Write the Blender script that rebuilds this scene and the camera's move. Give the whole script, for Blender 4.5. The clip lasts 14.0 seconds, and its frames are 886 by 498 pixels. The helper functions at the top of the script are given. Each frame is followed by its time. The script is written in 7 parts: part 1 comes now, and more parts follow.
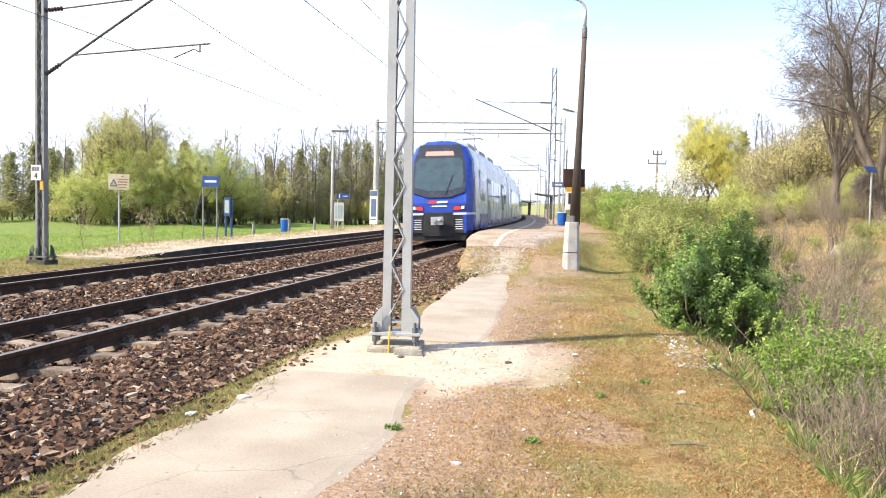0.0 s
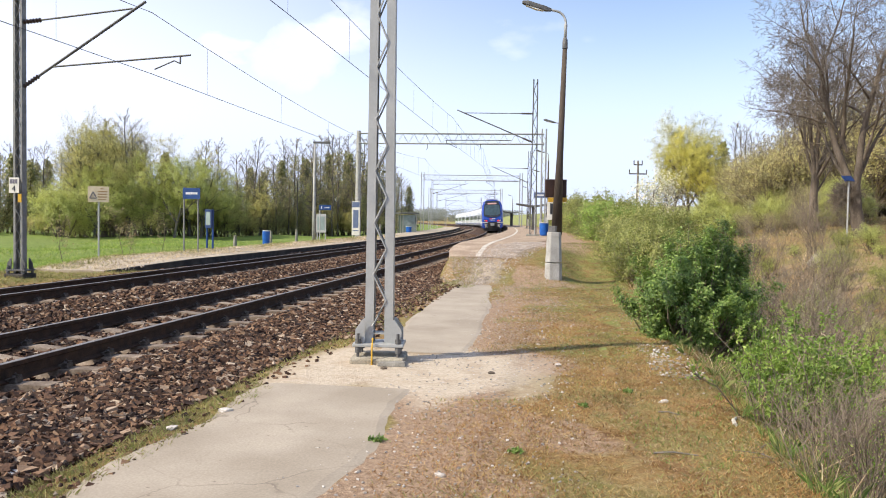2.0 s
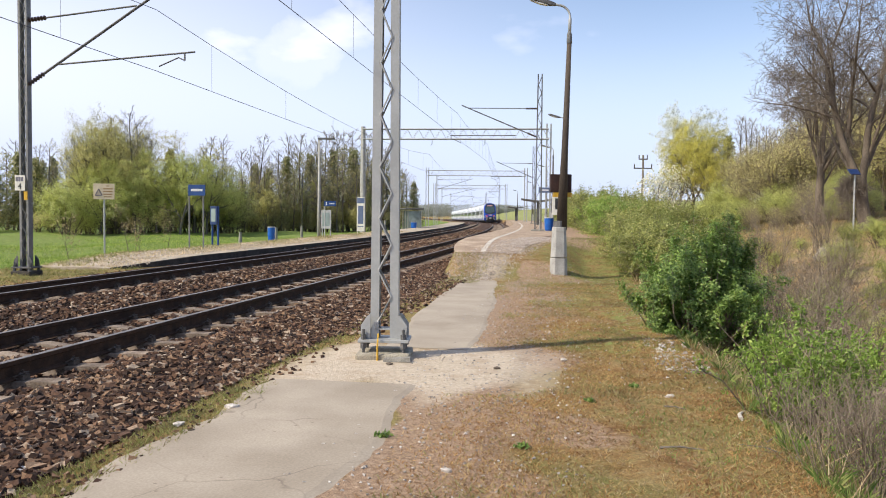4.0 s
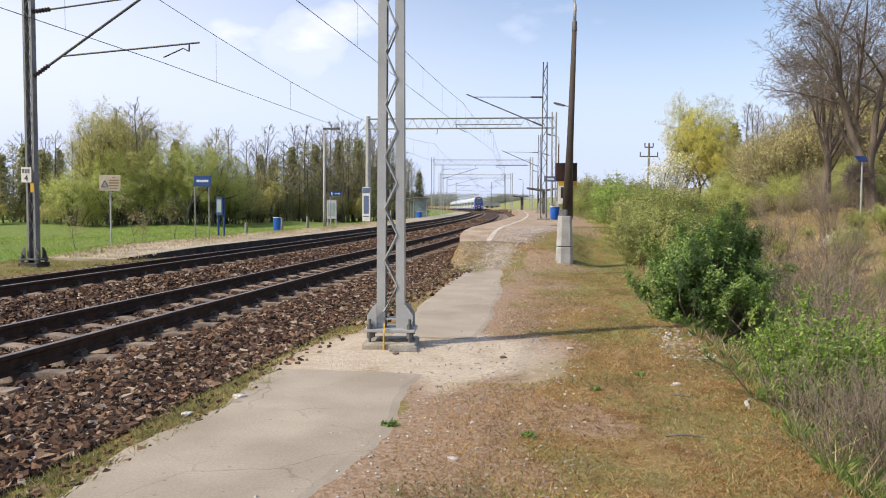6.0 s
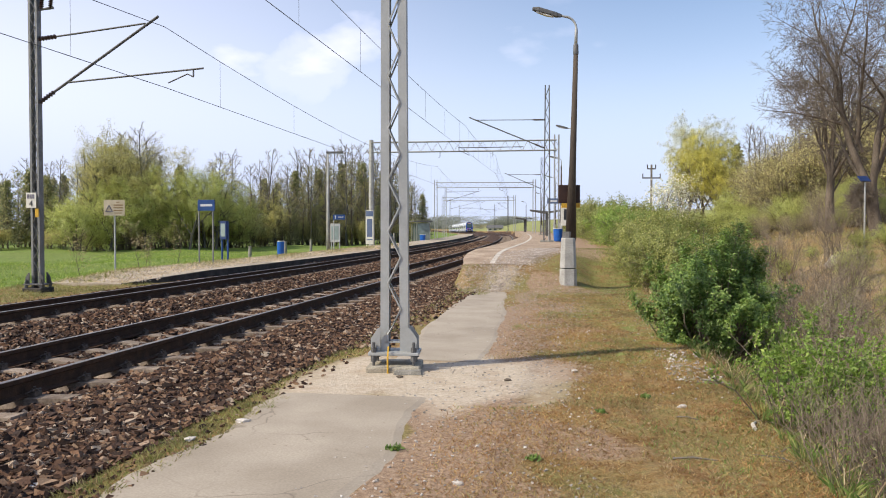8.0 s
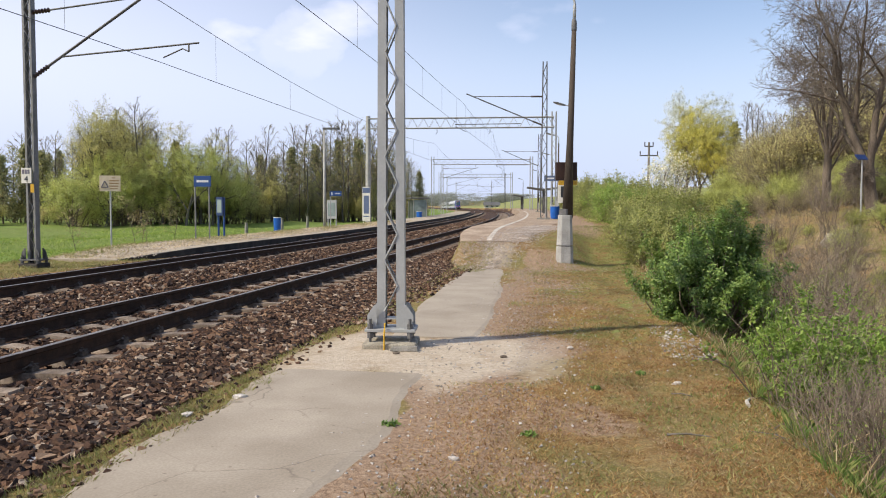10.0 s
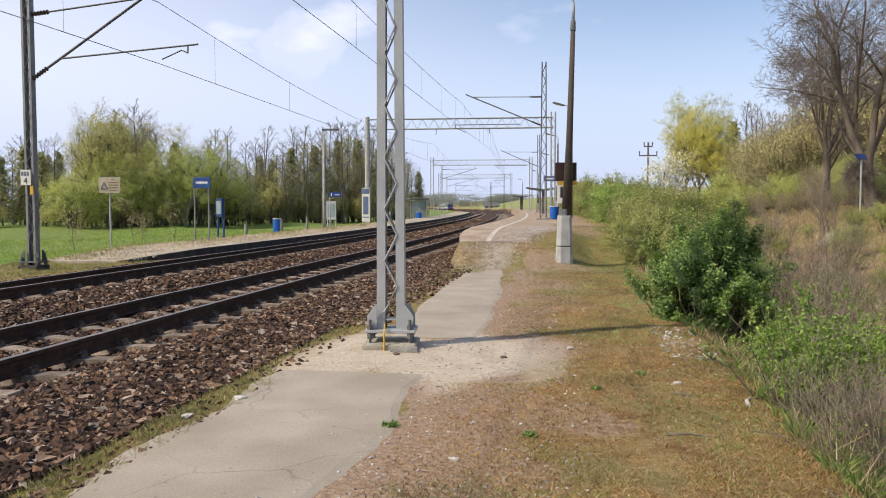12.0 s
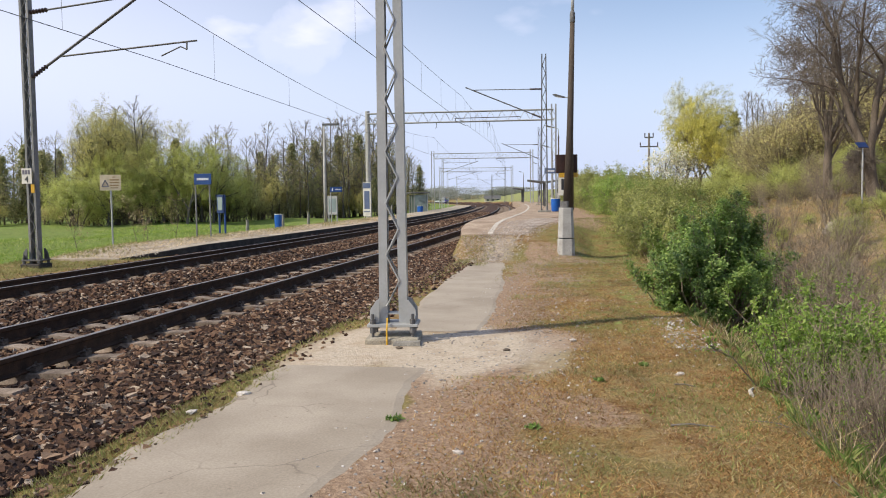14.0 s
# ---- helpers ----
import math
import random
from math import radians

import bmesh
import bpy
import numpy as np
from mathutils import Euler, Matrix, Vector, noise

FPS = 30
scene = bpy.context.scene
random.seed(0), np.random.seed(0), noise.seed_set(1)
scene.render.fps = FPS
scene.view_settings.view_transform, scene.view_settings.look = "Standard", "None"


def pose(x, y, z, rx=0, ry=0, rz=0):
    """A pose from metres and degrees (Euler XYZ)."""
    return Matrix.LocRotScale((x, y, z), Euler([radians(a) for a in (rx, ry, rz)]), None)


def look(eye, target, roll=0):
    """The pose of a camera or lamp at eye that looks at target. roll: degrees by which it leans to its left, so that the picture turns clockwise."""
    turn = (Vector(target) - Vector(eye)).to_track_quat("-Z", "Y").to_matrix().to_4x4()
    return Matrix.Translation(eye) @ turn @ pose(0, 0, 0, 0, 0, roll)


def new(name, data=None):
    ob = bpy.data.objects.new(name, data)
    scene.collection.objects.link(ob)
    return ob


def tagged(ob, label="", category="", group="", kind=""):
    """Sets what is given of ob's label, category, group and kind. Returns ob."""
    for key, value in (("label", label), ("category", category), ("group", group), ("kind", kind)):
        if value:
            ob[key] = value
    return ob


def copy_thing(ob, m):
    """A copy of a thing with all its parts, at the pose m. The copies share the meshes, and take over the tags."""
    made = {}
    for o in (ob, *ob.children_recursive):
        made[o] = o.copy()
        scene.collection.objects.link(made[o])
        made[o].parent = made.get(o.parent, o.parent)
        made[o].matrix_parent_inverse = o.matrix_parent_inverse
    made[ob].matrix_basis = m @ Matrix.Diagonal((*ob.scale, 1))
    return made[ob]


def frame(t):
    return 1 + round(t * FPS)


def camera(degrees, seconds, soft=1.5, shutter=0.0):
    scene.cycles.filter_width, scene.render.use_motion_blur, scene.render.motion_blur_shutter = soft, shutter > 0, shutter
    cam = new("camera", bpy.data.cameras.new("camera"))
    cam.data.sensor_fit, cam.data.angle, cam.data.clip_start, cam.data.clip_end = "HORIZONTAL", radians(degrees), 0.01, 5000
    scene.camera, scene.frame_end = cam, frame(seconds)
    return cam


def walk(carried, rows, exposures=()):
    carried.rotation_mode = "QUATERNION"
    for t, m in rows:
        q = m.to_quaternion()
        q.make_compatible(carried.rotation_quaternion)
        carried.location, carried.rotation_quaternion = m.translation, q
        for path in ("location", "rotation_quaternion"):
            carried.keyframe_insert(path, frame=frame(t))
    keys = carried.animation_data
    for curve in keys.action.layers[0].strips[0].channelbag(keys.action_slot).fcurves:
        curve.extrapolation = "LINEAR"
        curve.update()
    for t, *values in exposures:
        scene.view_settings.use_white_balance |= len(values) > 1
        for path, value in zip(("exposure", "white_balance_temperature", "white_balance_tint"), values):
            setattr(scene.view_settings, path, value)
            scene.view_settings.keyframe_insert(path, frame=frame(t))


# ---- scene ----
cam = camera(57.0, 14.0, soft=1.0, shutter=0.35)
EYE = 1.34
# seconds, yaw, pitch, roll of the hand-held camera, which stands on one spot
TURNS = [
    (0.0, 0.21, -2.81, -1.19), (0.5, -0.56, -2.31, -1.13), (1.0, -1.08, -2.10, -1.08),
    (1.5, -1.23, -2.14, -1.50), (2.0, -1.03, -2.03, -0.90), (2.5, -0.98, -1.73, -0.51),
    (3.0, -0.72, -1.90, -0.66), (5.5, -0.50, -2.95, -0.42), (6.0, -0.30, -3.09, -0.29),
    (6.5, 0.09, -2.36, -0.39), (7.0, 0.17, -1.91, -0.15), (7.5, 0.0, -1.55, 0.0),
    (8.0, -0.07, -1.50, 0.07), (8.5, -0.18, -1.92, -0.16), (9.0, -0.20, -2.47, -0.26),
    (11.5, -0.44, -3.33, 0.11), (12.0, -0.33, -3.07, 0.04), (12.5, -0.09, -3.14, -0.27),
    (13.0, 0.41, -3.09, 0.47), (13.5, -0.11, -3.39, 0.46), (14.0, -0.25, -3.52, 0.72),
]
EXPOSURES = [(0.0, 1.14), (0.5, 0.97), (1.0, 0.76), (1.5, 0.62), (3.0, 0.45), (5.5, 0.24), (7.0, 0.28), (9.0, 0.21), (14.0, 0.14)]
walk(cam, [(t, pose(0, 0, EYE, 90 + p, r, y)) for t, y, p, r in TURNS], EXPOSURES)

# ---- daylight ----
SUN_WAY = Vector((-0.92, -0.41, 0.95)).normalized()
world = bpy.data.worlds.new("sky")
scene.world = world
world.use_nodes = True
wn, wl = world.node_tree.nodes, world.node_tree.links
wn.clear()
sky = wn.new("ShaderNodeTexSky")
sky.sky_type, sky.sun_disc = "NISHITA", False
sky.sun_elevation = math.asin(SUN_WAY.z)
sky.sun_rotation = math.atan2(SUN_WAY.x, SUN_WAY.y)
sky.air_density, sky.dust_density, sky.ozone_density = 1.0, 0.4, 4.0
wout, wbg = wn.new("ShaderNodeOutputWorld"), wn.new("ShaderNodeBackground")
wbg.inputs["Strength"].default_value = 0.125
# thin spring haze, thicker towards the horizon, with soft fair-weather cloud
wtc, wmap, wnoise, wsep, wmix = (wn.new("ShaderNode" + k) for k in ("TexCoord", "Mapping", "TexNoise", "SeparateXYZ", "MixRGB"))
wmap.inputs["Scale"].default_value = (2.0, 2.0, 4.6)
wmap.inputs["Location"].default_value = (0.9, 0.25, 0.35)
wnoise.inputs["Scale"].default_value, wnoise.inputs["Detail"].default_value = 1.9, 8.0
wl.new(wtc.outputs["Generated"], wmap.inputs["Vector"])
wl.new(wtc.outputs["Generated"], wsep.inputs[0])
wl.new(wmap.outputs[0], wnoise.inputs["Vector"])


def sky_range(src, a, b, lo, hi):
    r = wn.new("ShaderNodeMapRange")
    r.interpolation_type = "SMOOTHSTEP"
    for key, v in (("From Min", a), ("From Max", b), ("To Min", lo), ("To Max", hi)):
        r.inputs[key].default_value = v
    wl.new(src, r.inputs["Value"])
    return r.outputs[0]


def sky_math(op, a, b):
    r = wn.new("ShaderNodeMath")
    r.operation, r.use_clamp = op, True
    wl.new(a, r.inputs[0])
    wl.new(b, r.inputs[1])
    return r.outputs[0]


haze = sky_math("ADD", sky_range(wsep.outputs[2], 0.0, 0.34, 0.40, 0.06), sky_range(wsep.outputs[0], -0.6, 0.3, 0.42, 0.0))
cloud = sky_math("MULTIPLY", sky_range(wnoise.outputs["Fac"], 0.46, 0.76, 0.0, 0.85), sky_range(wsep.outputs[0], -0.2, 0.35, 1.0, 0.3))


def puff(way, reach, soft, most):
    """One fair-weather cloud: a billowed outline round a direction in the sky."""
    far, edge_noise = wn.new("ShaderNodeVectorMath"), wn.new("ShaderNodeTexNoise")
    far.operation = "DISTANCE"
    stretch = wn.new("ShaderNodeMapping")
    stretch.inputs["Scale"].default_value = (1.0, 1.0, 1.7)
    wl.new(wtc.outputs["Generated"], stretch.inputs["Vector"])
    wl.new(stretch.outputs[0], far.inputs[0])
    d = Vector(way).normalized()
    far.inputs[1].default_value = (d.x, d.y, d.z * 1.7)
    edge_noise.inputs["Scale"].default_value, edge_noise.inputs["Detail"].default_value = 17.0, 8.0
    wl.new(wtc.outputs["Generated"], edge_noise.inputs["Vector"])
    add = wn.new("ShaderNodeMath")
    add.operation = "MULTIPLY_ADD"
    wl.new(edge_noise.outputs["Fac"], add.inputs[0])
    add.inputs[1].default_value = -reach * 1.5
    wl.new(far.outputs["Value"], add.inputs[2])
    return sky_range(add.outputs[0], -soft, soft, most, 0.0)


cloud = sky_math("MAXIMUM", cloud, sky_math("MAXIMUM", puff((-0.25, 1.0, 0.165), 0.105, 0.05, 0.45), puff((-0.165, 1.0, 0.185), 0.10, 0.035, 0.55)))
cloud = sky_math("MAXIMUM", cloud, puff((0.19, 1.0, 0.222), 0.022, 0.03, 0.3))
wl.new(sky_math("MAXIMUM", haze, cloud), wmix.inputs[0])
wmix.inputs[2].default_value = (8.5, 8.35, 9.75, 1)
wl.new(sky.outputs[0], wmix.inputs[1])
wlow = wn.new("ShaderNodeMixRGB")
wl.new(sky_range(wsep.outputs[2], 0.02, 0.22, 0.85, 0.0), wlow.inputs[0])
wl.new(wmix.outputs[0], wlow.inputs[1])
wlow.inputs[2].default_value = (4.55, 5.2, 7.1, 1)
wl.new(wlow.outputs[0], wbg.inputs["Color"])
wl.new(wbg.outputs[0], wout.inputs["Surface"])
sun = new("sun", bpy.data.lights.new("sun", "SUN"))
sun.data.energy, sun.data.angle, sun.data.color = 3.9, radians(0.8), (1.0, 0.90, 0.73)
sun.matrix_basis = look(SUN_WAY * 60, (0, 0, 0))

# ---- materials ----


def node(nt, kind, **values):
    n = nt.nodes.new("ShaderNode" + kind)
    for key, v in values.items():
        n.inputs[key].default_value = v
    return n


def ramp(nt, src, stops):
    r = nt.nodes.new("ShaderNodeValToRGB")
    e = r.color_ramp.elements
    while len(e) < len(stops):
        e.new(0.5)
    for el, (p, c) in zip(e, stops):
        el.position, el.color = p, (*c, 1)
    nt.links.new(src, r.inputs["Fac"])
    return r.outputs["Color"]


def mixc(nt, fac, a, b, how="MIX"):
    m = nt.nodes.new("ShaderNodeMixRGB")
    m.blend_type = how
    for sock, v in zip(m.inputs, (fac, a, b)):
        if isinstance(v, (int, float)):
            sock.default_value = v
        elif isinstance(v, tuple):
            sock.default_value = (*v, 1)
        else:
            nt.links.new(v, sock)
    return m.outputs[0]


def base_mat(name):
    m = bpy.data.materials.new(name)
    m.use_nodes = True
    nt = m.node_tree
    return m, nt, nt.nodes["Principled BSDF"]


def surf(name, c1, c2, scale=6.0, fine=60.0, rough=0.7, metal=0.0, bump=0.15, grain=0.35, vary=0.0, stretch=(1, 1, 1), island=0.0, spec=0.4, tints=None):
    """A two-colour worn surface: broad stains, fine grain and relief, in object metres."""
    m, nt, p = base_mat(name)
    tc, mp = node(nt, "TexCoord"), node(nt, "Mapping")
    mp.inputs["Scale"].default_value = stretch
    nt.links.new(tc.outputs["Object"], mp.inputs["Vector"])
    n1, n2 = node(nt, "TexNoise", Scale=scale, Detail=5.0), node(nt, "TexNoise", Scale=fine, Detail=4.0)
    for n in (n1, n2):
        nt.links.new(mp.outputs[0], n.inputs["Vector"])
    col = ramp(nt, n1.outputs["Fac"], [(0.36, c1), (0.66, c2)])
    g = ramp(nt, n2.outputs["Fac"], [(0.3, (1 - grain,) * 3), (0.7, (1 + grain * 0.4,) * 3)])
    col = mixc(nt, 1.0, col, g, "MULTIPLY")
    if tints:
        col = mixc(nt, 1.0, col, ramp(nt, nt.nodes.new("ShaderNodeNewGeometry").outputs["Random Per Island"], tints), "MULTIPLY")
    if vary or island:
        src = nt.nodes.new("ShaderNodeObjectInfo").outputs["Random"] if vary else nt.nodes.new("ShaderNodeNewGeometry").outputs["Random Per Island"]
        k = vary or island
        col = mixc(nt, 1.0, col, ramp(nt, src, [(0.0, (1 - k,) * 3), (1.0, (1 + k,) * 3)]), "MULTIPLY")
    nt.links.new(col, p.inputs["Base Color"])
    p.inputs["Metallic"].default_value, p.inputs["Specular IOR Level"].default_value = metal, spec
    rr = nt.nodes.new("ShaderNodeMapRange")
    rr.inputs["To Min"].default_value, rr.inputs["To Max"].default_value = max(0.02, rough - 0.12), min(1, rough + 0.12)
    nt.links.new(n1.outputs["Fac"], rr.inputs["Value"])
    nt.links.new(rr.outputs[0], p.inputs["Roughness"])
    if bump:
        b = node(nt, "Bump", Strength=bump, Distance=0.02)
        nt.links.new(n2.outputs["Fac"], b.inputs["Height"])
        nt.links.new(b.outputs[0], p.inputs["Normal"])
    return m


def leafy(name, stops, through_light=0.35, rough=0.55):
    """Leaves and blades: each one takes its own colour, and lets some light through."""
    m, nt, p = base_mat(name)
    rnd = nt.nodes.new("ShaderNodeNewGeometry").outputs["Random Per Island"]
    col = ramp(nt, rnd, stops)
    tc, n = node(nt, "TexCoord"), node(nt, "TexNoise", Scale=1.3, Detail=3.0)
    nt.links.new(tc.outputs["Object"], n.inputs["Vector"])
    col = mixc(nt, 1.0, col, ramp(nt, n.outputs["Fac"], [(0.3, (0.7, 0.72, 0.7)), (0.7, (1.25, 1.2, 1.1))]), "MULTIPLY")
    nt.links.new(col, p.inputs["Base Color"])
    p.inputs["Roughness"].default_value, p.inputs["Specular IOR Level"].default_value = rough, 0.3
    t, mx = nt.nodes.new("ShaderNodeBsdfTranslucent"), nt.nodes.new("ShaderNodeAddShader")
    nt.links.new(mixc(nt, 1.0, col, (through_light * 2,) * 3, "MULTIPLY"), t.inputs["Color"])
    nt.links.new(p.outputs[0], mx.inputs[0])
    nt.links.new(t.outputs[0], mx.inputs[1])
    nt.links.new(mx.outputs[0], nt.nodes["Material Output"].inputs["Surface"])
    return m


def glowing(name, colour, strength):
    m, nt, p = base_mat(name)
    p.inputs["Base Color"].default_value = (*colour, 1)
    p.inputs["Emission Color"].default_value = (*colour, 1)
    p.inputs["Emission Strength"].default_value = strength
    return m


def glassy(name, colour, rough=0.06):
    m, nt, p = base_mat(name)
    tc, n = node(nt, "TexCoord"), node(nt, "TexNoise", Scale=3.0)
    nt.links.new(tc.outputs["Object"], n.inputs["Vector"])
    nt.links.new(ramp(nt, n.outputs["Fac"], [(0.3, tuple(c * 0.8 for c in colour)), (0.7, tuple(c * 1.2 for c in colour))]), p.inputs["Base Color"])
    p.inputs["Roughness"].default_value, p.inputs["Specular IOR Level"].default_value = rough, 0.5
    return m


def ground_mat():
    """Earth, dry turf, moss, meadow, ballast grit and sand, by the sheet's own cover map."""
    m, nt, p = base_mat("ground")
    tc = node(nt, "TexCoord")
    ns = {}
    for k, s in (("huge", 0.06), ("big", 0.55), ("mid", 3.2), ("fine", 24.0), ("grit", 95.0)):
        ns[k] = node(nt, "TexNoise", Scale=s, Detail=6.0, Roughness=0.62)
        nt.links.new(tc.outputs["Object"], ns[k].inputs["Vector"])
    f = {k: n.outputs["Fac"] for k, n in ns.items()}
    turf = ramp(nt, f["mid"], [(0.30, (0.16, 0.078, 0.028)), (0.43, (0.29, 0.17, 0.068)), (0.56, (0.30, 0.215, 0.09)), (0.70, (0.155, 0.155, 0.042))])
    turf = mixc(nt, ramp(nt, f["big"], [(0.44, (0, 0, 0)), (0.64, (0.7,) * 3)]), turf, (0.17, 0.18, 0.05))
    turf = mixc(nt, ramp(nt, f["fine"], [(0.52, (0, 0, 0)), (0.70, (0.8,) * 3)]), turf, (0.42, 0.32, 0.16))
    turf = mixc(nt, ramp(nt, f["fine"], [(0.30, (0.8,) * 3), (0.44, (0, 0, 0))]), turf, (0.13, 0.075, 0.035))
    dirt = ramp(nt, f["fine"], [(0.3, (0.24, 0.155, 0.10)), (0.55, (0.38, 0.265, 0.175)), (0.75, (0.50, 0.38, 0.27))])
    stone = ramp(nt, f["fine"], [(0.3, (0.022, 0.012, 0.008)), (0.5, (0.07, 0.04, 0.026)), (0.7, (0.20, 0.125, 0.085))])
    lawn = ramp(nt, f["mid"], [(0.3, (0.10, 0.16, 0.03)), (0.52, (0.17, 0.25, 0.045)), (0.72, (0.27, 0.31, 0.10))])
    lawn = mixc(nt, ramp(nt, f["huge"], [(0.45, (0, 0, 0)), (0.7, (0.6,) * 3)]), lawn, (0.22, 0.23, 0.08))
    sand = ramp(nt, f["fine"], [(0.3, (0.44, 0.36, 0.27)), (0.7, (0.65, 0.56, 0.44))])
    sand = mixc(nt, ramp(nt, f["mid"], [(0.5, (0, 0, 0)), (0.68, (0.7,) * 3)]), sand, (0.42, 0.32, 0.225))
    cover = nt.nodes.new("ShaderNodeAttribute")
    cover.attribute_name = "cover"
    cover2 = nt.nodes.new("ShaderNodeAttribute")
    cover2.attribute_name = "cover_b"
    sep, sep2 = node(nt, "SeparateColor"), node(nt, "SeparateColor")
    nt.links.new(cover.outputs["Color"], sep.inputs[0])
    nt.links.new(cover2.outputs["Color"], sep2.inputs[0])

    def edge(mask, lo=0.38, hi=0.62):
        a = nt.nodes.new("ShaderNodeMath")
        a.operation = "MULTIPLY_ADD"
        nt.links.new(f["mid"], a.inputs[0])
        a.inputs[1].default_value, a.inputs[2].default_value = 0.9, -0.45
        b = nt.nodes.new("ShaderNodeMath")
        b.operation = "ADD"
        nt.links.new(a.outputs[0], b.inputs[0])
        nt.links.new(mask, b.inputs[1])
        return ramp(nt, b.outputs[0], [(lo, (0, 0, 0)), (hi, (1, 1, 1))])

    col = mixc(nt, edge(sep.outputs[1]), turf, lawn)
    col = mixc(nt, edge(sep.outputs[2]), col, dirt)
    col = mixc(nt, edge(sep.outputs[0]), col, stone)
    col = mixc(nt, 1.0, col, ramp(nt, f["grit"], [(0.32, (0.48,) * 3), (0.68, (1.36,) * 3)]), "MULTIPLY")
    sand = mixc(nt, 1.0, sand, ramp(nt, f["grit"], [(0.3, (0.82,) * 3), (0.7, (1.1,) * 3)]), "MULTIPLY")
    col = mixc(nt, edge(sep2.outputs[0], 0.22, 0.85), col, sand)
    rape = ramp(nt, f["mid"], [(0.35, (0.19, 0.23, 0.085)), (0.65, (0.34, 0.33, 0.12))])
    col = mixc(nt, sep2.outputs[1], col, rape)
    nt.links.new(col, p.inputs["Base Color"])
    p.inputs["Roughness"].default_value, p.inputs["Specular IOR Level"].default_value = 0.92, 0.2
    b1, b2 = node(nt, "Bump", Strength=0.5, Distance=0.012), node(nt, "Bump", Strength=0.6, Distance=0.035)
    nt.links.new(f["grit"], b1.inputs["Height"])
    nt.links.new(f["fine"], b2.inputs["Height"])
    nt.links.new(b1.outputs[0], b2.inputs["Normal"])
    nt.links.new(b2.outputs[0], p.inputs["Normal"])
    return m


GROUND = ground_mat()
CONCRETE = surf("concrete", (0.36, 0.35, 0.32), (0.50, 0.49, 0.46), 4, 70, 0.9, bump=0.3)
OLD_CONCRETE = surf("old_concrete", (0.20, 0.19, 0.165), (0.34, 0.32, 0.28), 7, 60, 0.92, bump=0.4)
FOUNDATION = surf("foundation", (0.30, 0.265, 0.20), (0.47, 0.425, 0.34), 7, 60, 0.92, bump=0.4)
EDGE_DARK = surf("dark_edging", (0.03, 0.026, 0.023), (0.075, 0.065, 0.055), 3, 40, 0.85, bump=0.3)
PATH_TOP = surf("worn_path", (0.32, 0.268, 0.205), (0.42, 0.36, 0.285), 1.4, 60, 0.93, bump=0.12, grain=0.16)
def cracked(m):
    """Adds hairline cracks and dark spots to a worn asphalt surface."""
    nt = m.node_tree
    p = nt.nodes["Principled BSDF"]
    old = p.inputs["Base Color"].links[0].from_socket
    tc, warp = node(nt, "TexCoord"), node(nt, "TexNoise", Scale=2.5, Detail=4.0)
    nt.links.new(tc.outputs["Object"], warp.inputs["Vector"])
    pos = mixc(nt, 0.28, tc.outputs["Object"], warp.outputs["Color"], "ADD")
    vo = node(nt, "TexVoronoi", Scale=0.9)
    vo.feature = "DISTANCE_TO_EDGE"
    nt.links.new(pos, vo.inputs["Vector"])
    few = node(nt, "TexNoise", Scale=0.8)
    nt.links.new(tc.outputs["Object"], few.inputs["Vector"])
    line = ramp(nt, vo.outputs["Distance"], [(0.0, (1, 1, 1)), (0.008, (0, 0, 0))])
    line = mixc(nt, 1.0, line, ramp(nt, few.outputs["Fac"], [(0.45, (0, 0, 0)), (0.62, (0.55,) * 3)]), "MULTIPLY")
    col = mixc(nt, line, old, (0.11, 0.085, 0.065))
    spots = node(nt, "TexVoronoi", Scale=7.0)
    nt.links.new(tc.outputs["Object"], spots.inputs["Vector"])
    col = mixc(nt, ramp(nt, spots.outputs["Distance"], [(0.05, (0.6,) * 3), (0.10, (0, 0, 0))]), col, (0.16, 0.12, 0.09))
    nt.links.new(col, p.inputs["Base Color"])


cracked(PATH_TOP)
FAR_TOP = surf("far_platform_top", (0.36, 0.295, 0.215), (0.55, 0.47, 0.365), 1.3, 34, 0.93, bump=0.3, grain=0.4)
PLATFORM_TOP = surf("platform_top", (0.32, 0.228, 0.155), (0.52, 0.405, 0.295), 1.3, 34, 0.93, bump=0.3, grain=0.45)
SLEEPER = surf("sleeper", (0.20, 0.15, 0.11), (0.37, 0.295, 0.23), 5, 50, 0.92, bump=0.35, vary=0.2)
RUST = surf("rail_rust", (0.042, 0.023, 0.014), (0.085, 0.046, 0.028), 9, 80, 0.75, bump=0.2, spec=0.25)
RAIL_TOP = surf("rail_top", (0.20, 0.175, 0.155), (0.33, 0.305, 0.28), 3, 60, 0.48, 0.7, 0.05, 0.15)
STEEL_GREY = surf("galvanised_grey", (0.37, 0.375, 0.365), (0.44, 0.445, 0.435), 3, 40, 0.55, 0.25, 0.04, 0.07)
STEEL_DARK = surf("weathered_steel", (0.10, 0.10, 0.10), (0.19, 0.185, 0.18), 4, 40, 0.65, 0.3, 0.1)
CLIP_STEEL = surf("worn_clip", (0.06, 0.046, 0.037), (0.16, 0.135, 0.115), 20, 60, 0.6, 0.4, 0.1)
STEEL_MID = surf("aged_grey_steel", (0.20, 0.20, 0.195), (0.30, 0.295, 0.285), 4, 40, 0.6, 0.3, 0.1)
WIRE = surf("wire", (0.08, 0.085, 0.09), (0.14, 0.14, 0.145), 4, 30, 0.6, 0.4, 0)
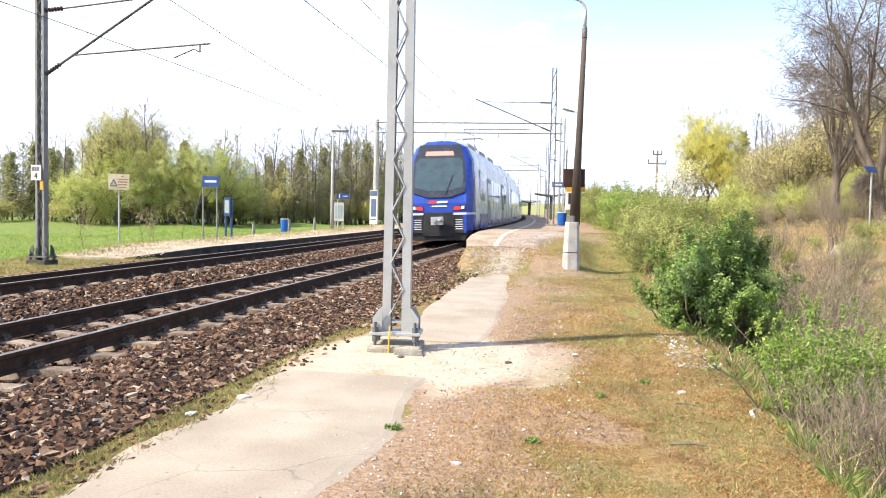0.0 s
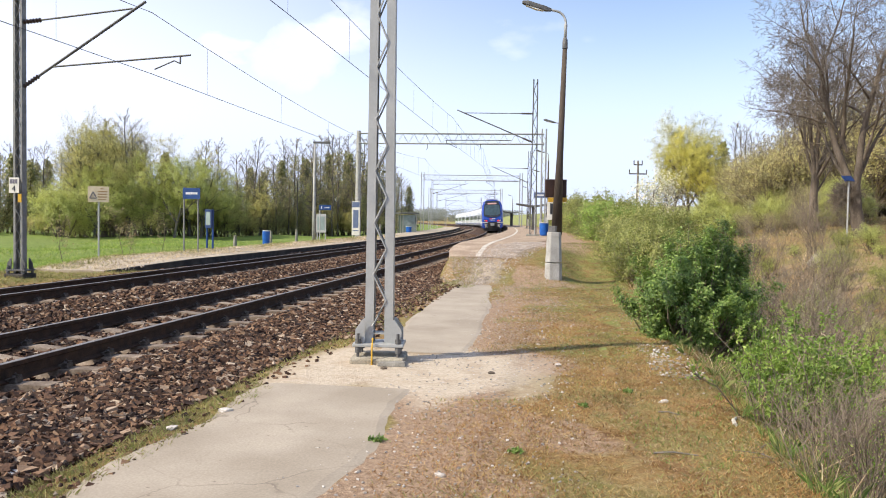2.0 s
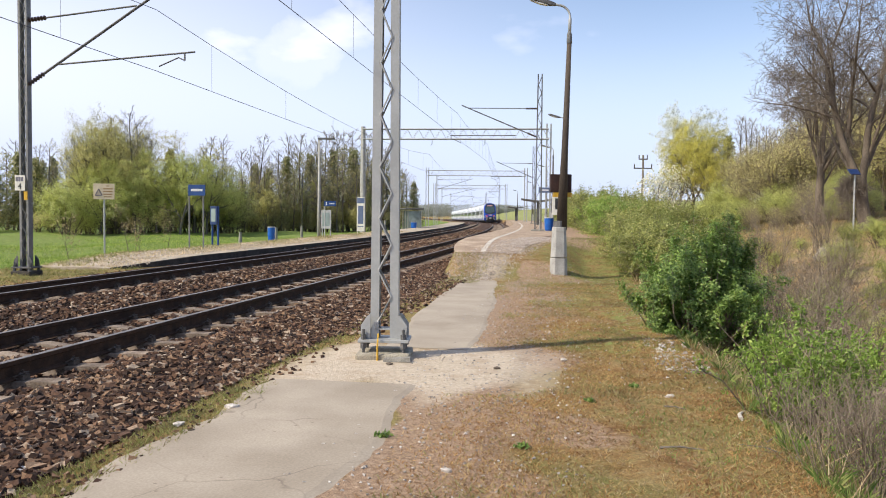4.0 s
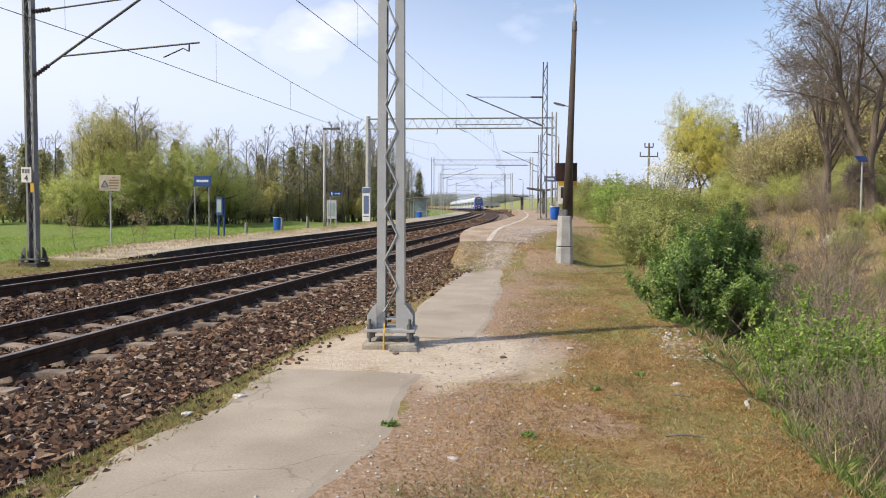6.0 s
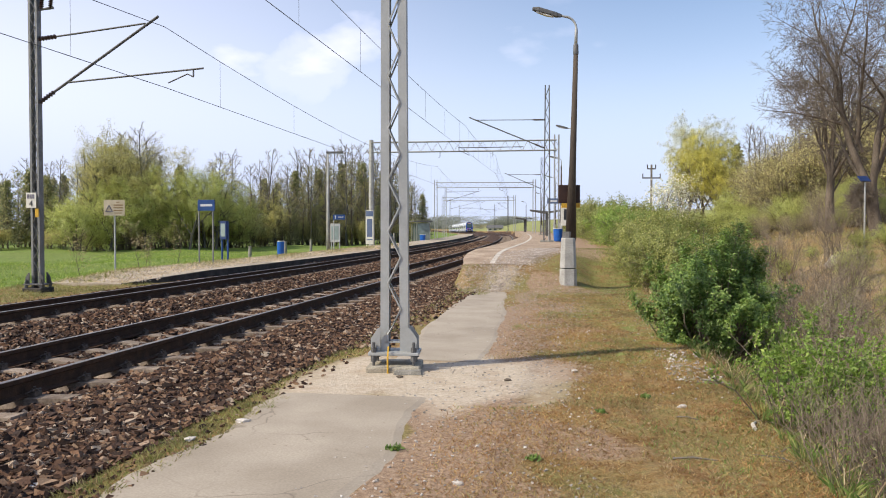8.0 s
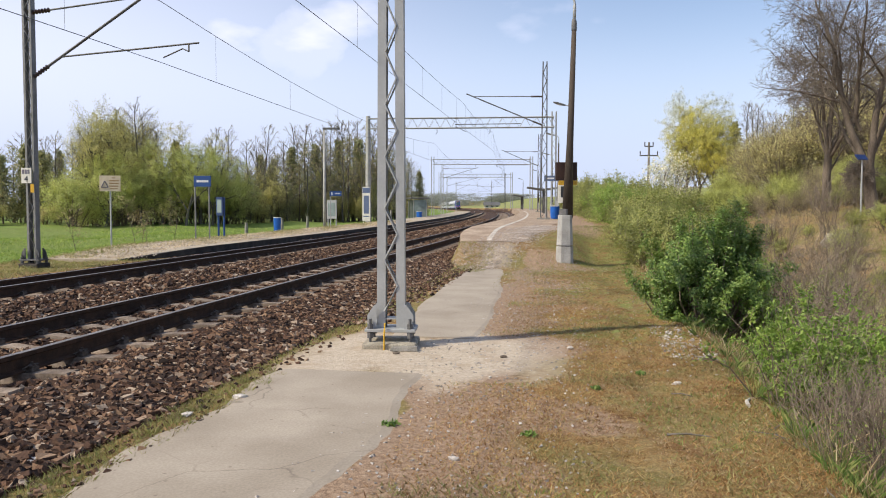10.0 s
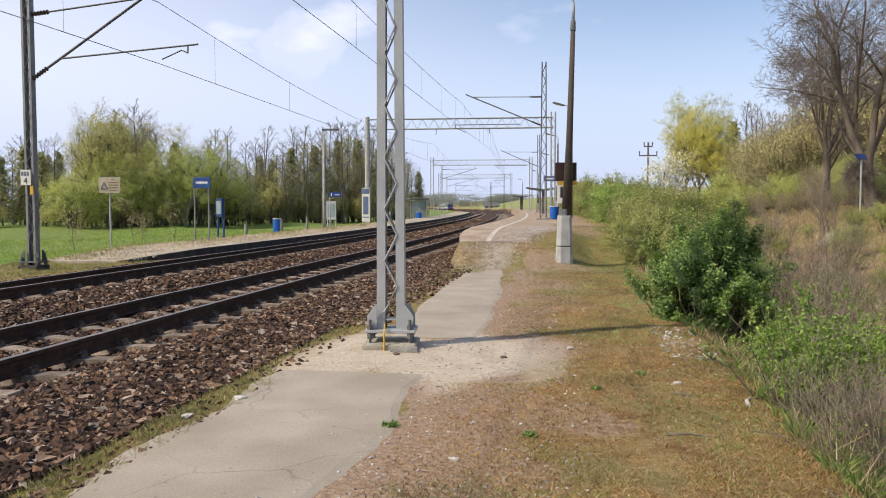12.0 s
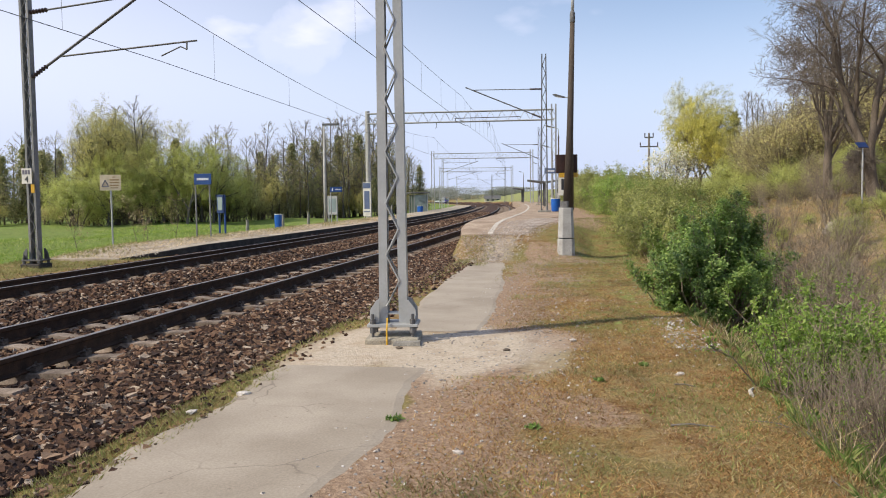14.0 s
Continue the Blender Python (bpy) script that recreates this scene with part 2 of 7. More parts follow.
LAMP_POLE = surf("tarred_pole", (0.045, 0.034, 0.026), (0.105, 0.08, 0.06), 3, 60, 0.8, 0.0, 0.3, stretch=(1, 1, 0.15))
INSULATOR = surf("brown_insulator", (0.035, 0.02, 0.016), (0.06, 0.035, 0.025), 8, 40, 0.3, bump=0)
BLUE_SIGN = surf("blue_sign", (0.015, 0.05, 0.17), (0.02, 0.068, 0.23), 3, 50, 0.45, bump=0.02, grain=0.12)
FADED_SIGN = surf("faded_blue_sign", (0.10, 0.135, 0.24), (0.14, 0.18, 0.29), 3, 50, 0.5, bump=0.02, grain=0.12)
WHITE_SIGN = surf("white_sign", (0.66, 0.63, 0.55), (0.78, 0.75, 0.68), 4, 50, 0.5, bump=0.02, grain=0.12)
YELLOW = surf("yellow_paint", (0.62, 0.36, 0.03), (0.72, 0.45, 0.06), 5, 50, 0.5, bump=0.02)
BLUE_BIN = surf("blue_bin", (0.012, 0.10, 0.42), (0.02, 0.14, 0.52), 4, 40, 0.4, bump=0.03)
LINE_WHITE = surf("line_white", (0.46, 0.41, 0.34), (0.68, 0.63, 0.55), 3, 30, 0.85, bump=0.15, grain=0.2)
BOX_BROWN = surf("brown_box", (0.028, 0.012, 0.009), (0.05, 0.022, 0.015), 5, 40, 0.6, bump=0.05)
BARK = surf("bark", (0.095, 0.073, 0.055), (0.20, 0.16, 0.122), 3, 30, 0.95, bump=0.6, stretch=(1, 1, 0.3))
BARK_PALE = surf("pale_bark", (0.16, 0.14, 0.115), (0.30, 0.27, 0.23), 3, 30, 0.95, bump=0.5, stretch=(1, 1, 0.3))
TWIG = surf("twig", (0.19, 0.15, 0.108), (0.34, 0.28, 0.21), 2, 20, 0.95, bump=0, island=0.3)
STEM = surf("brown_stem", (0.17, 0.13, 0.092), (0.38, 0.305, 0.225), 2, 20, 0.95, bump=0, island=0.35)
STONES = surf("ballast_stones", (0.80, 0.78, 0.76), (1.0, 1.0, 1.0), 3.5, 60, 0.93, bump=0.3, tints=[(0.0, (0.022, 0.012, 0.008)), (0.35, (0.07, 0.036, 0.022)), (0.62, (0.165, 0.087, 0.05)), (0.86, (0.28, 0.175, 0.105)), (1.0, (0.48, 0.39, 0.30))])
GRAVEL_STONES = surf("gravel_stones", (0.40, 0.34, 0.29), (0.58, 0.51, 0.45), 3.5, 60, 0.93, bump=0.3, island=0.35)
BOULDER = surf("boulder", (0.27, 0.225, 0.175), (0.46, 0.40, 0.33), 5, 40, 0.93, bump=0.5, grain=0.4)
PALE_STONES = surf("pale_stones", (0.36, 0.32, 0.28), (0.58, 0.54, 0.50), 3.5, 60, 0.93, bump=0.3, island=0.35)
LEAF_FRESH = leafy("fresh_leaves", [(0.0, (0.052, 0.10, 0.019)), (0.5, (0.108, 0.178, 0.037)), (1.0, (0.225, 0.295, 0.085))], 0.28, 0.42)
LEAF_LIGHT = leafy("spring_leaves", [(0.0, (0.18, 0.205, 0.055)), (0.5, (0.28, 0.305, 0.09)), (1.0, (0.41, 0.42, 0.165))])
# grey of bare woods, paled further: distance haze is put into the colour
LEAF_FAR_HAZE = leafy("far_twigs_haze", [(0.0, (0.16, 0.175, 0.165)), (0.5, (0.21, 0.225, 0.205)), (1.0, (0.26, 0.275, 0.24))], 0.3, 0.9)
LEAF_HEDGE = leafy("hedge_leaves", [(0.0, (0.11, 0.125, 0.03)), (0.5, (0.18, 0.20, 0.055)), (1.0, (0.30, 0.30, 0.115))], 0.32)
LEAF_PINE = leafy("pine_needles", [(0.0, (0.13, 0.14, 0.07)), (0.6, (0.23, 0.225, 0.11)), (1.0, (0.36, 0.31, 0.175))], 0.35)
BARK_ALDER = surf("alder_bark", (0.085, 0.078, 0.068), (0.17, 0.155, 0.135), 3, 30, 0.95, bump=0.5, stretch=(1, 1, 0.3))
TWIG_GREY = surf("grey_twig", (0.22, 0.195, 0.16), (0.34, 0.305, 0.255), 2, 20, 0.95, bump=0, island=0.3)
TWIG_DARK = surf("dark_twig", (0.14, 0.113, 0.09), (0.25, 0.21, 0.17), 2, 20, 0.95, bump=0, island=0.3)
LEAF_SLOPE = leafy("slope_leaves", [(0.0, (0.11, 0.13, 0.03)), (0.5, (0.19, 0.21, 0.055)), (1.0, (0.31, 0.31, 0.11))])
CREAM_SIGN = surf("cream_sign", (0.60, 0.49, 0.33), (0.72, 0.61, 0.44), 4, 50, 0.5, bump=0.02, grain=0.12)
FADED_INK = surf("faded_ink", (0.16, 0.15, 0.19), (0.24, 0.22, 0.26), 5, 40, 0.6, bump=0)
OCHRE_INK = surf("ochre_ink", (0.36, 0.22, 0.10), (0.46, 0.30, 0.15), 5, 40, 0.6, bump=0)
NAVY = surf("navy_frame", (0.012, 0.03, 0.10), (0.02, 0.045, 0.15), 4, 40, 0.45, bump=0.03)
LEAF_NEAR = leafy("young_leaves", [(0.0, (0.085, 0.145, 0.022)), (0.5, (0.15, 0.225, 0.04)), (1.0, (0.25, 0.32, 0.085))])
LEAF_DARK = leafy("dark_needles", [(0.0, (0.12, 0.135, 0.065)), (0.6, (0.22, 0.225, 0.11)), (1.0, (0.33, 0.30, 0.155))], 0.35)
LEAF_YELLOW = leafy("yellow_catkins", [(0.0, (0.24, 0.23, 0.045)), (0.5, (0.36, 0.34, 0.08)), (1.0, (0.48, 0.45, 0.15))])
LEAF_OLIVE = leafy("olive_leaves", [(0.0, (0.190, 0.185, 0.067)), (0.5, (0.297, 0.280, 0.101)), (1.0, (0.426, 0.392, 0.168))])
LEAF_BUD = leafy("brown_buds", [(0.0, (0.208, 0.150, 0.091)), (0.5, (0.325, 0.247, 0.143)), (1.0, (0.403, 0.351, 0.182))], 0.2)
LEAF_THICKET = leafy("thicket_buds", [(0.0, (0.21, 0.18, 0.085)), (0.5, (0.32, 0.285, 0.135)), (1.0, (0.41, 0.40, 0.165))], 0.35)
BLOSSOM = leafy("white_blossom", [(0.0, (0.24, 0.28, 0.16)), (0.5, (0.42, 0.42, 0.34)), (1.0, (0.62, 0.60, 0.54))])
BLADE_DRY = leafy("dry_blades", [(0.0, (0.12, 0.058, 0.024)), (0.4, (0.26, 0.142, 0.054)), (0.75, (0.39, 0.275, 0.13)), (1.0, (0.16, 0.165, 0.05))], 0.25, 0.8)
BLADE_MOSS = leafy("moss_cushions", [(0.0, (0.10, 0.045, 0.018)), (0.5, (0.20, 0.10, 0.035)), (0.8, (0.27, 0.19, 0.07)), (1.0, (0.14, 0.15, 0.04))], 0.15, 0.85)
BLADE_GREEN = leafy("green_blades", [(0.0, (0.06, 0.105, 0.02)), (0.6, (0.125, 0.185, 0.045)), (1.0, (0.28, 0.27, 0.11))], 0.3, 0.7)
BLADE_VERGE = leafy("verge_blades", [(0.0, (0.13, 0.10, 0.045)), (0.4, (0.20, 0.19, 0.07)), (0.75, (0.17, 0.20, 0.06)), (1.0, (0.33, 0.28, 0.15))], 0.25, 0.8)
BLADE_STRAW = leafy("straw", [(0.0, (0.16, 0.11, 0.065)), (0.6, (0.33, 0.25, 0.155)), (1.0, (0.52, 0.43, 0.30))], 0.25, 0.8)
BLADE_PALE = leafy("pale_straw", [(0.0, (0.24, 0.185, 0.11)), (0.6, (0.42, 0.34, 0.22)), (1.0, (0.58, 0.50, 0.36))], 0.25, 0.8)
MEADOW = leafy("meadow_blades", [(0.0, (0.10, 0.16, 0.025)), (0.7, (0.20, 0.28, 0.05)), (1.0, (0.38, 0.38, 0.14))], 0.3, 0.7)
TRAIN_WHITE = surf("train_white", (0.60, 0.62, 0.66), (0.68, 0.70, 0.73), 0.8, 20, 0.28, bump=0, grain=0.05, spec=0.5)
TRAIN_BLUE = surf("train_blue", (0.015, 0.05, 0.32), (0.022, 0.068, 0.40), 0.8, 20, 0.25, bump=0, grain=0.06, spec=0.5)
TRAIN_DARK = surf("train_underframe", (0.012, 0.012, 0.014), (0.03, 0.03, 0.032), 3, 30, 0.7, bump=0.1)
TRAIN_GREY = surf("train_roof", (0.30, 0.31, 0.33), (0.40, 0.41, 0.43), 2, 30, 0.5, bump=0.05)
TRAIN_GLASS = glassy("train_glass", (0.045, 0.075, 0.09))
SHELTER_GLASS = glassy("shelter_glass", (0.22, 0.27, 0.26), 0.15)
TAIL_RED = glowing("tail_lamp", (0.85, 0.02, 0.015), 1.0)
DISPLAY = glowing("destination_display", (0.40, 0.22, 0.19), 0.25)
TRAIN_MASK = surf("train_mask", (0.018, 0.024, 0.034), (0.03, 0.036, 0.05), 2, 20, 0.25, bump=0, grain=0.05, spec=0.5)
DARK_BAR = surf("dark_lettering", (0.03, 0.03, 0.035), (0.05, 0.05, 0.055), 5, 40, 0.6, bump=0)
PALE_BAR = surf("pale_lettering", (0.72, 0.73, 0.74), (0.80, 0.80, 0.80), 5, 40, 0.6, bump=0)
RED_BAR = surf("red_marking", (0.55, 0.05, 0.03), (0.65, 0.08, 0.05), 5, 40, 0.6, bump=0)
ASBESTOS = surf("weathered_roofing", (0.10, 0.10, 0.10), (0.17, 0.17, 0.165), 3, 30, 0.8, bump=0.1)
WALL_PALE = surf("rendered_wall", (0.50, 0.47, 0.42), (0.62, 0.60, 0.55), 1.5, 25, 0.9, bump=0.1)

# ---- building tools ----
rng = np.random.default_rng(7)


class Geo:
    """Collects corners and faces for one mesh."""

    def __init__(self):
        self.v, self.f = [], []

    def quad(self, *pts):
        k = len(self.v)
        self.v += [tuple(p) for p in pts]
        self.f.append(tuple(range(k, k + len(pts))))

    def box(self, x0, x1, y0, y1, z0, z1, m=None):
        k = len(self.v)
        c = [Vector((x, y, z)) for z in (z0, z1) for x, y in ((x0, y0), (x1, y0), (x1, y1), (x0, y1))]
        self.v += [tuple(m @ p) if m else tuple(p) for p in c]
        self.f += [tuple(k + i for i in q) for q in ((3, 2, 1, 0), (4, 5, 6, 7), (0, 1, 5, 4), (1, 2, 6, 5), (2, 3, 7, 6), (3, 0, 4, 7))]

    def tube(self, pts, radii, n=8, cap=True):
        pts = [Vector(p) for p in pts]
        k, m = len(self.v), len(pts)
        for i, p in enumerate(pts):
            d = (pts[min(i + 1, m - 1)] - pts[max(i - 1, 0)]).normalized()
            a = d.cross(Vector((0, 0, 1)) if abs(d.z) < 0.9 else Vector((1, 0, 0))).normalized()
            b = d.cross(a)
            r = radii[i] if isinstance(radii, (list, tuple)) else radii
            for j in range(n):
                w = 2 * math.pi * j / n
                self.v.append(tuple(p + (a * math.cos(w) + b * math.sin(w)) * r))
        for i in range(m - 1):
            for j in range(n):
                q = k + i * n
                self.f.append((q + j, q + n + j, q + n + (j + 1) % n, q + (j + 1) % n))
        if cap:
            self.f.append(tuple(k + j for j in range(n)))
            self.f.append(tuple(k + (m - 1) * n + j for j in reversed(range(n))))

    def loft(self, rings, close=True, cap=True):
        k, n = len(self.v), len(rings[0])
        for r in rings:
            self.v += [tuple(p) for p in r]
        for i in range(len(rings) - 1):
            for j in range(n if close else n - 1):
                a, b = k + i * n, k + (i + 1) * n
                self.f.append((a + j, a + (j + 1) % n, b + (j + 1) % n, b + j))
        if cap:
            self.f.append(tuple(k + j for j in reversed(range(n))))
            self.f.append(tuple(k + (len(rings) - 1) * n + j for j in range(n)))

    def mesh(self, name, mat, smooth=False):
        me = bpy.data.meshes.new(name)
        me.from_pydata(self.v, [], self.f)
        me.materials.append(mat)
        if smooth:
            me.polygons.foreach_set("use_smooth", [True] * len(me.polygons))
        me.update()
        return me


def part(name, geo, mat, parent=None, label="", bevel=0.0, smooth=False):
    ob = new(name, geo.mesh(name, mat, smooth))
    ob.parent = parent
    if label:
        ob["label"] = label
    if bevel:
        b = ob.modifiers.new("bevel", "BEVEL")
        b.width, b.segments, b.limit_method = bevel, 2, "ANGLE"
    return ob


def thing(name, label, category, m=None, group="", kind=""):
    ob = new(name)
    ob.empty_display_size = 0.2
    tagged(ob, label, category, group, kind)
    if m is not None:
        ob.matrix_basis = m
    return ob


def raw_mesh(name, verts, faces, mat):
    """One mesh from corner and face arrays of equal-sized faces."""
    me = bpy.data.meshes.new(name)
    nf, k = faces.shape
    me.vertices.add(len(verts))
    me.vertices.foreach_set("co", np.asarray(verts, np.float32).ravel())
    me.loops.add(nf * k)
    me.loops.foreach_set("vertex_index", faces.astype(np.int32).ravel())
    me.polygons.add(nf)
    me.polygons.foreach_set("loop_start", np.arange(0, nf * k, k, dtype=np.int32))
    me.update(calc_edges=True)
    me.polygons.foreach_set("use_smooth", np.zeros(nf, bool))
    me.materials.append(mat)
    return me


def smooth_step(a, b, x):
    t = np.clip((np.asarray(x, float) - a) / (b - a), 0, 1)
    return t * t * (3 - 2 * t)


# ---- the line of the railway ----
_ys = np.arange(-120.0, 3200.0, 0.5)
_sl = np.interp(_ys, [-120, 25, 50, 90, 130, 160, 200, 240, 300, 450, 540, 900], [0.172, 0.172, 0.135, 0.095, 0.07, 0.038, 0.006, -0.018, -0.02, -0.03, -0.03, -0.06])
_xs = np.cumsum(_sl) * 0.5
_xs += -4.2 - np.interp(9.2, _ys, _xs)
_arc = np.cumsum(np.sqrt(1 + _sl ** 2)) * 0.5
_arc -= np.interp(0.0, _ys, _arc)


def line_x(y):
    return np.interp(y, _ys, _xs)


def line_slope(y):
    return np.interp(y, _ys, _sl)


def fall(y):
    return -0.004 * np.maximum(0, np.asarray(y, float) - 180) * (np.asarray(y) < 700) - 2.08 * (np.asarray(y) >= 700)


def on_line(u, y, z=0.0):
    """A place u metres to the right of the near track's middle, at the way-mark y."""
    s = float(line_slope(y))
    k = 1 / math.hypot(1, s)
    return Vector((float(line_x(y)) + u * k, y - u * s * k, z + float(fall(y))))


def heading(y):
    return -math.degrees(math.atan(float(line_slope(y))))


TRACK_B = -4.0


def ramp_rise(y):
    """How far the ground has risen to platform level, 0 to 1."""
    return np.interp(y, [20.4, 21.2, 23.3, 25, 27, 30], [0.0, 0.08, 0.68, 0.82, 0.93, 1.0])


def land(u, y):
    """Height of the ground u metres right of the near track at way-mark y."""
    u, y = np.broadcast_arrays(np.asarray(u, float), np.asarray(y, float))
    side = smooth_step(5.2, 6.2, u)
    plat = ramp_rise(y) * (1 - side) + smooth_step(21.5, 31, y) * side
    level = -0.24 + 0.785 * plat
    z = np.interp(u, [-5.6, -5.25, -5.05, -2.95, -2.75, -2.3, -1.6, -1.25, -0.95, -0.7, 0.7, 0.95, 1.25, 1.6, 2.4, 2.75], [-0.27, -0.23, -0.25, -0.25, -0.15, -0.12, -0.18, -0.215, -0.25, -0.28, -0.27, -0.235, -0.212, -0.20, -0.33, -0.27])
    near = np.where(y < 26, 0.98, 0.85) * plat
    right = np.where(u > 2.75 - near, -0.26 + (level + 0.26) * smooth_step(2.75 - near, 3.1 - np.where(y < 26, 0.95, 0.5) * plat, u), z)
    z = right
    ditch = -1.15 + 0.35 * smooth_step(12, 40, y)
    past = level + (ditch - level) * smooth_step(7.0, 8.8, u)
    hill = 1.1 * smooth_step(9.5, 16, u) + 1.6 * smooth_step(14, 30, u) + 5.5 * smooth_step(30, 70, u) * (1 - smooth_step(85, 170, y)) + 2.5 * smooth_step(60, 260, u) + 6.0 * smooth_step(22, 75, u) * smooth_step(140, 300, y)
    z = np.where(u > 7.0, past + hill, z)
    left = -0.2 - 0.4 * smooth_step(-8.5, -13, u)
    z = np.where(u < -5.5, left, z)
    far = smooth_step(150, 700, y) * smooth_step(20, 200, np.abs(u)) * 3.0
    rough = 0.018 * np.sin(2.1 * u + 1.3 * y) + 0.014 * np.sin(3.7 * y - 2.3 * u) + 0.01 * np.sin(6.1 * u + 5.3 * y)
    big = (0.12 * np.sin(0.5 * u + 0.23 * y) + 0.1 * np.sin(0.31 * y - 0.4 * u)) * smooth_step(7.5, 11, np.abs(u))
    rough = rough * np.where((u > 6.2) | (u < -6), 1.0, np.where((u > 2.7) & (u < 4.6), 0.08, 0.22))
    return z + rough + big + far + fall(y)


def foot(u, y, dz=0.0):
    p = on_line(u, y)
    p.z = float(land(u, y)) + dz
    return p


def at_xy(x, y, dz=0.0):
    """The place on the ground at map position x, y."""
    yy = y
    for _ in range(4):
        s = float(line_slope(yy))
        u = (x - float(line_x(yy))) * math.sqrt(1 + s * s)
        yy = y + u * s / math.sqrt(1 + s * s)
        u = (x - float(line_x(yy))) * math.sqrt(1 + s * s)
    return Vector((x, y, float(land(u, yy)) + dz))


def build_ground():
    us = np.concatenate([-np.geomspace(3000, 11, 45), np.arange(-10.5, 2.0, 0.3), np.arange(2.0, 9.0, 0.1), np.arange(9.0, 14, 0.35), np.geomspace(14.5, 3000, 60)])
    ys = np.concatenate([np.arange(-60, 2, 2.5), np.arange(2, 13, 0.1), np.arange(13, 32, 0.25), np.arange(32, 90, 1.0), np.geomspace(91, 3000, 70)])
    U, Y = np.meshgrid(us, ys)
    s = line_slope(Y)
    k = 1 / np.sqrt(1 + s * s)
    bend = np.clip(1 - np.abs(U) / 400, 0, 1)
    P = np.stack([line_x(Y) + U * np.where(np.abs(U) < 400, k, 1), Y - U * s * k * bend, land(U, Y)], -1).reshape(-1, 3)
    n, m = len(us), len(ys)
    i = (np.arange(m - 1)[:, None] * n + np.arange(n - 1)[None, :]).ravel()
    me = raw_mesh("ground", P, np.stack([i, i + 1, i + n + 1, i + n], 1), GROUND)
    me.polygons.foreach_set("use_smooth", np.ones(len(me.polygons), bool))
    wig = 0.12 * np.sin(1.7 * Y) + 0.08 * np.sin(4.1 * Y + 1)
    stone = smooth_step(-5.75, -5.5, U) * (1 - smooth_step(2.25, 2.5, U + wig)) 
    stone = np.maximum(stone, 0.44 * smooth_step(2.1, 2.3, U) * (1 - smooth_step(2.85, 3.05, U)) * (1 - smooth_step(19, 22, Y)))
    meadow = smooth_step(-8.4, -9.8, U) + smooth_step(8.2, 9.5, U) * (0.05 + 0.45 * smooth_step(25, 60, U))
    meadow = np.clip(meadow + 0.16 * smooth_step(2.3, 2.5, U) * (1 - smooth_step(2.8, 3.1, U)) + 0.30 * smooth_step(6.9, 7.4, U) * (1 - smooth_step(7.8, 8.6, U)), 0, 1)
    dirt = smooth_step(4.1, 4.4, U + wig) * (1 - smooth_step(4.7, 6.3, U + 3 * wig + 0.3 * np.sin(2.7 * Y + 3 * U))) * (1 - smooth_step(20, 26, Y)) * 0.95
    dirt = np.maximum(dirt, smooth_step(2.9, 3.2, U) * (1 - smooth_step(6.0, 7.0, U)) * smooth_step(25, 29, Y) * 0.8)
    meadow = np.clip(meadow + 0.45 * smooth_step(4.9, 5.7, U) * (1 - smooth_step(7.0, 7.4, U)) * smooth_step(8.5, 11, Y) * (1 - smooth_step(26, 32, Y)), 0, 1)
    dirt = np.maximum(dirt, 0.5 * smooth_step(2.1, 2.4, U) * (1 - smooth_step(3.3, 3.6, U)) * smooth_step(19.5, 20.5, Y) * (1 - smooth_step(23.4, 23.6, Y)))
    dirt = np.maximum(dirt, 0.46 * smooth_step(11, 13, U) * (1 - smooth_step(17, 20, U)) * smooth_step(12, 15, Y) * (1 - smooth_step(30, 36, Y)))
    dirt = np.maximum(dirt, 0.30 * smooth_step(-8.9, -8.1, U) * (1 - smooth_step(-5.6, -5.4, U)))
    ragged = 0.22 * np.sin(5.1 * U + 1.3 * Y) + 0.16 * np.sin(9.7 * U - 3.1 * Y)
    sand = 1.05 * np.exp(-((U - 4.05) / 1.48) ** 4 - ((Y - 9.25 + ragged) / 1.4) ** 4) + 0.75 * np.exp(-((U - 3.6) / 0.5) ** 2 - ((Y - 22) / 1.6) ** 4)
    rape = smooth_step(40, 55, U) * smooth_step(120, 180, Y) * (1 - smooth_step(500, 900, Y)) + smooth_step(12, 18, U) * smooth_step(150, 200, Y) * (1 - smooth_step(600, 900, Y))
    for name, chans in (("cover", (stone, meadow, dirt)), ("cover_b", (sand, np.clip(rape, 0, 1), sand * 0))):
        a = me.color_attributes.new(name, "FLOAT_COLOR", "POINT")
        a.data.foreach_set("color", np.stack([*(np.clip(c, 0, 1) for c in chans), np.ones_like(U)], -1).astype(np.float32).ravel())
    tagged(new("ground", me), "dry mossy turf, bare earth and green meadow beside a railway", "ground", kind="structure")


build_ground()


def strip(name, ys, lefts, rights, tops, thick, mat, label, category, jag=0.0, kind="structure"):
    """A slab laid along the line between two edges, with sides that go into the ground."""
    g = Geo()
    rings = []
    for i, y in enumerate(ys):
        a, b, t = lefts[i] + rng.uniform(-jag, jag), rights[i] + rng.uniform(-jag, jag), tops[i]
        row = [on_line(a, y, t - thick), on_line(a, y, t - 0.012)] + [on_line(a + (b - a) * q, y, t + 0.0006 * math.sin(9 * q + y * 2.3)) for q in (0.06, 0.3, 0.5, 0.7, 0.94)] + [on_line(b, y, t - 0.012), on_line(b, y, t - thick)]
        rings.append(row)
    g.loft(rings, close=True, cap=True)
    return tagged(part(name, g, mat), label, category, kind=kind)


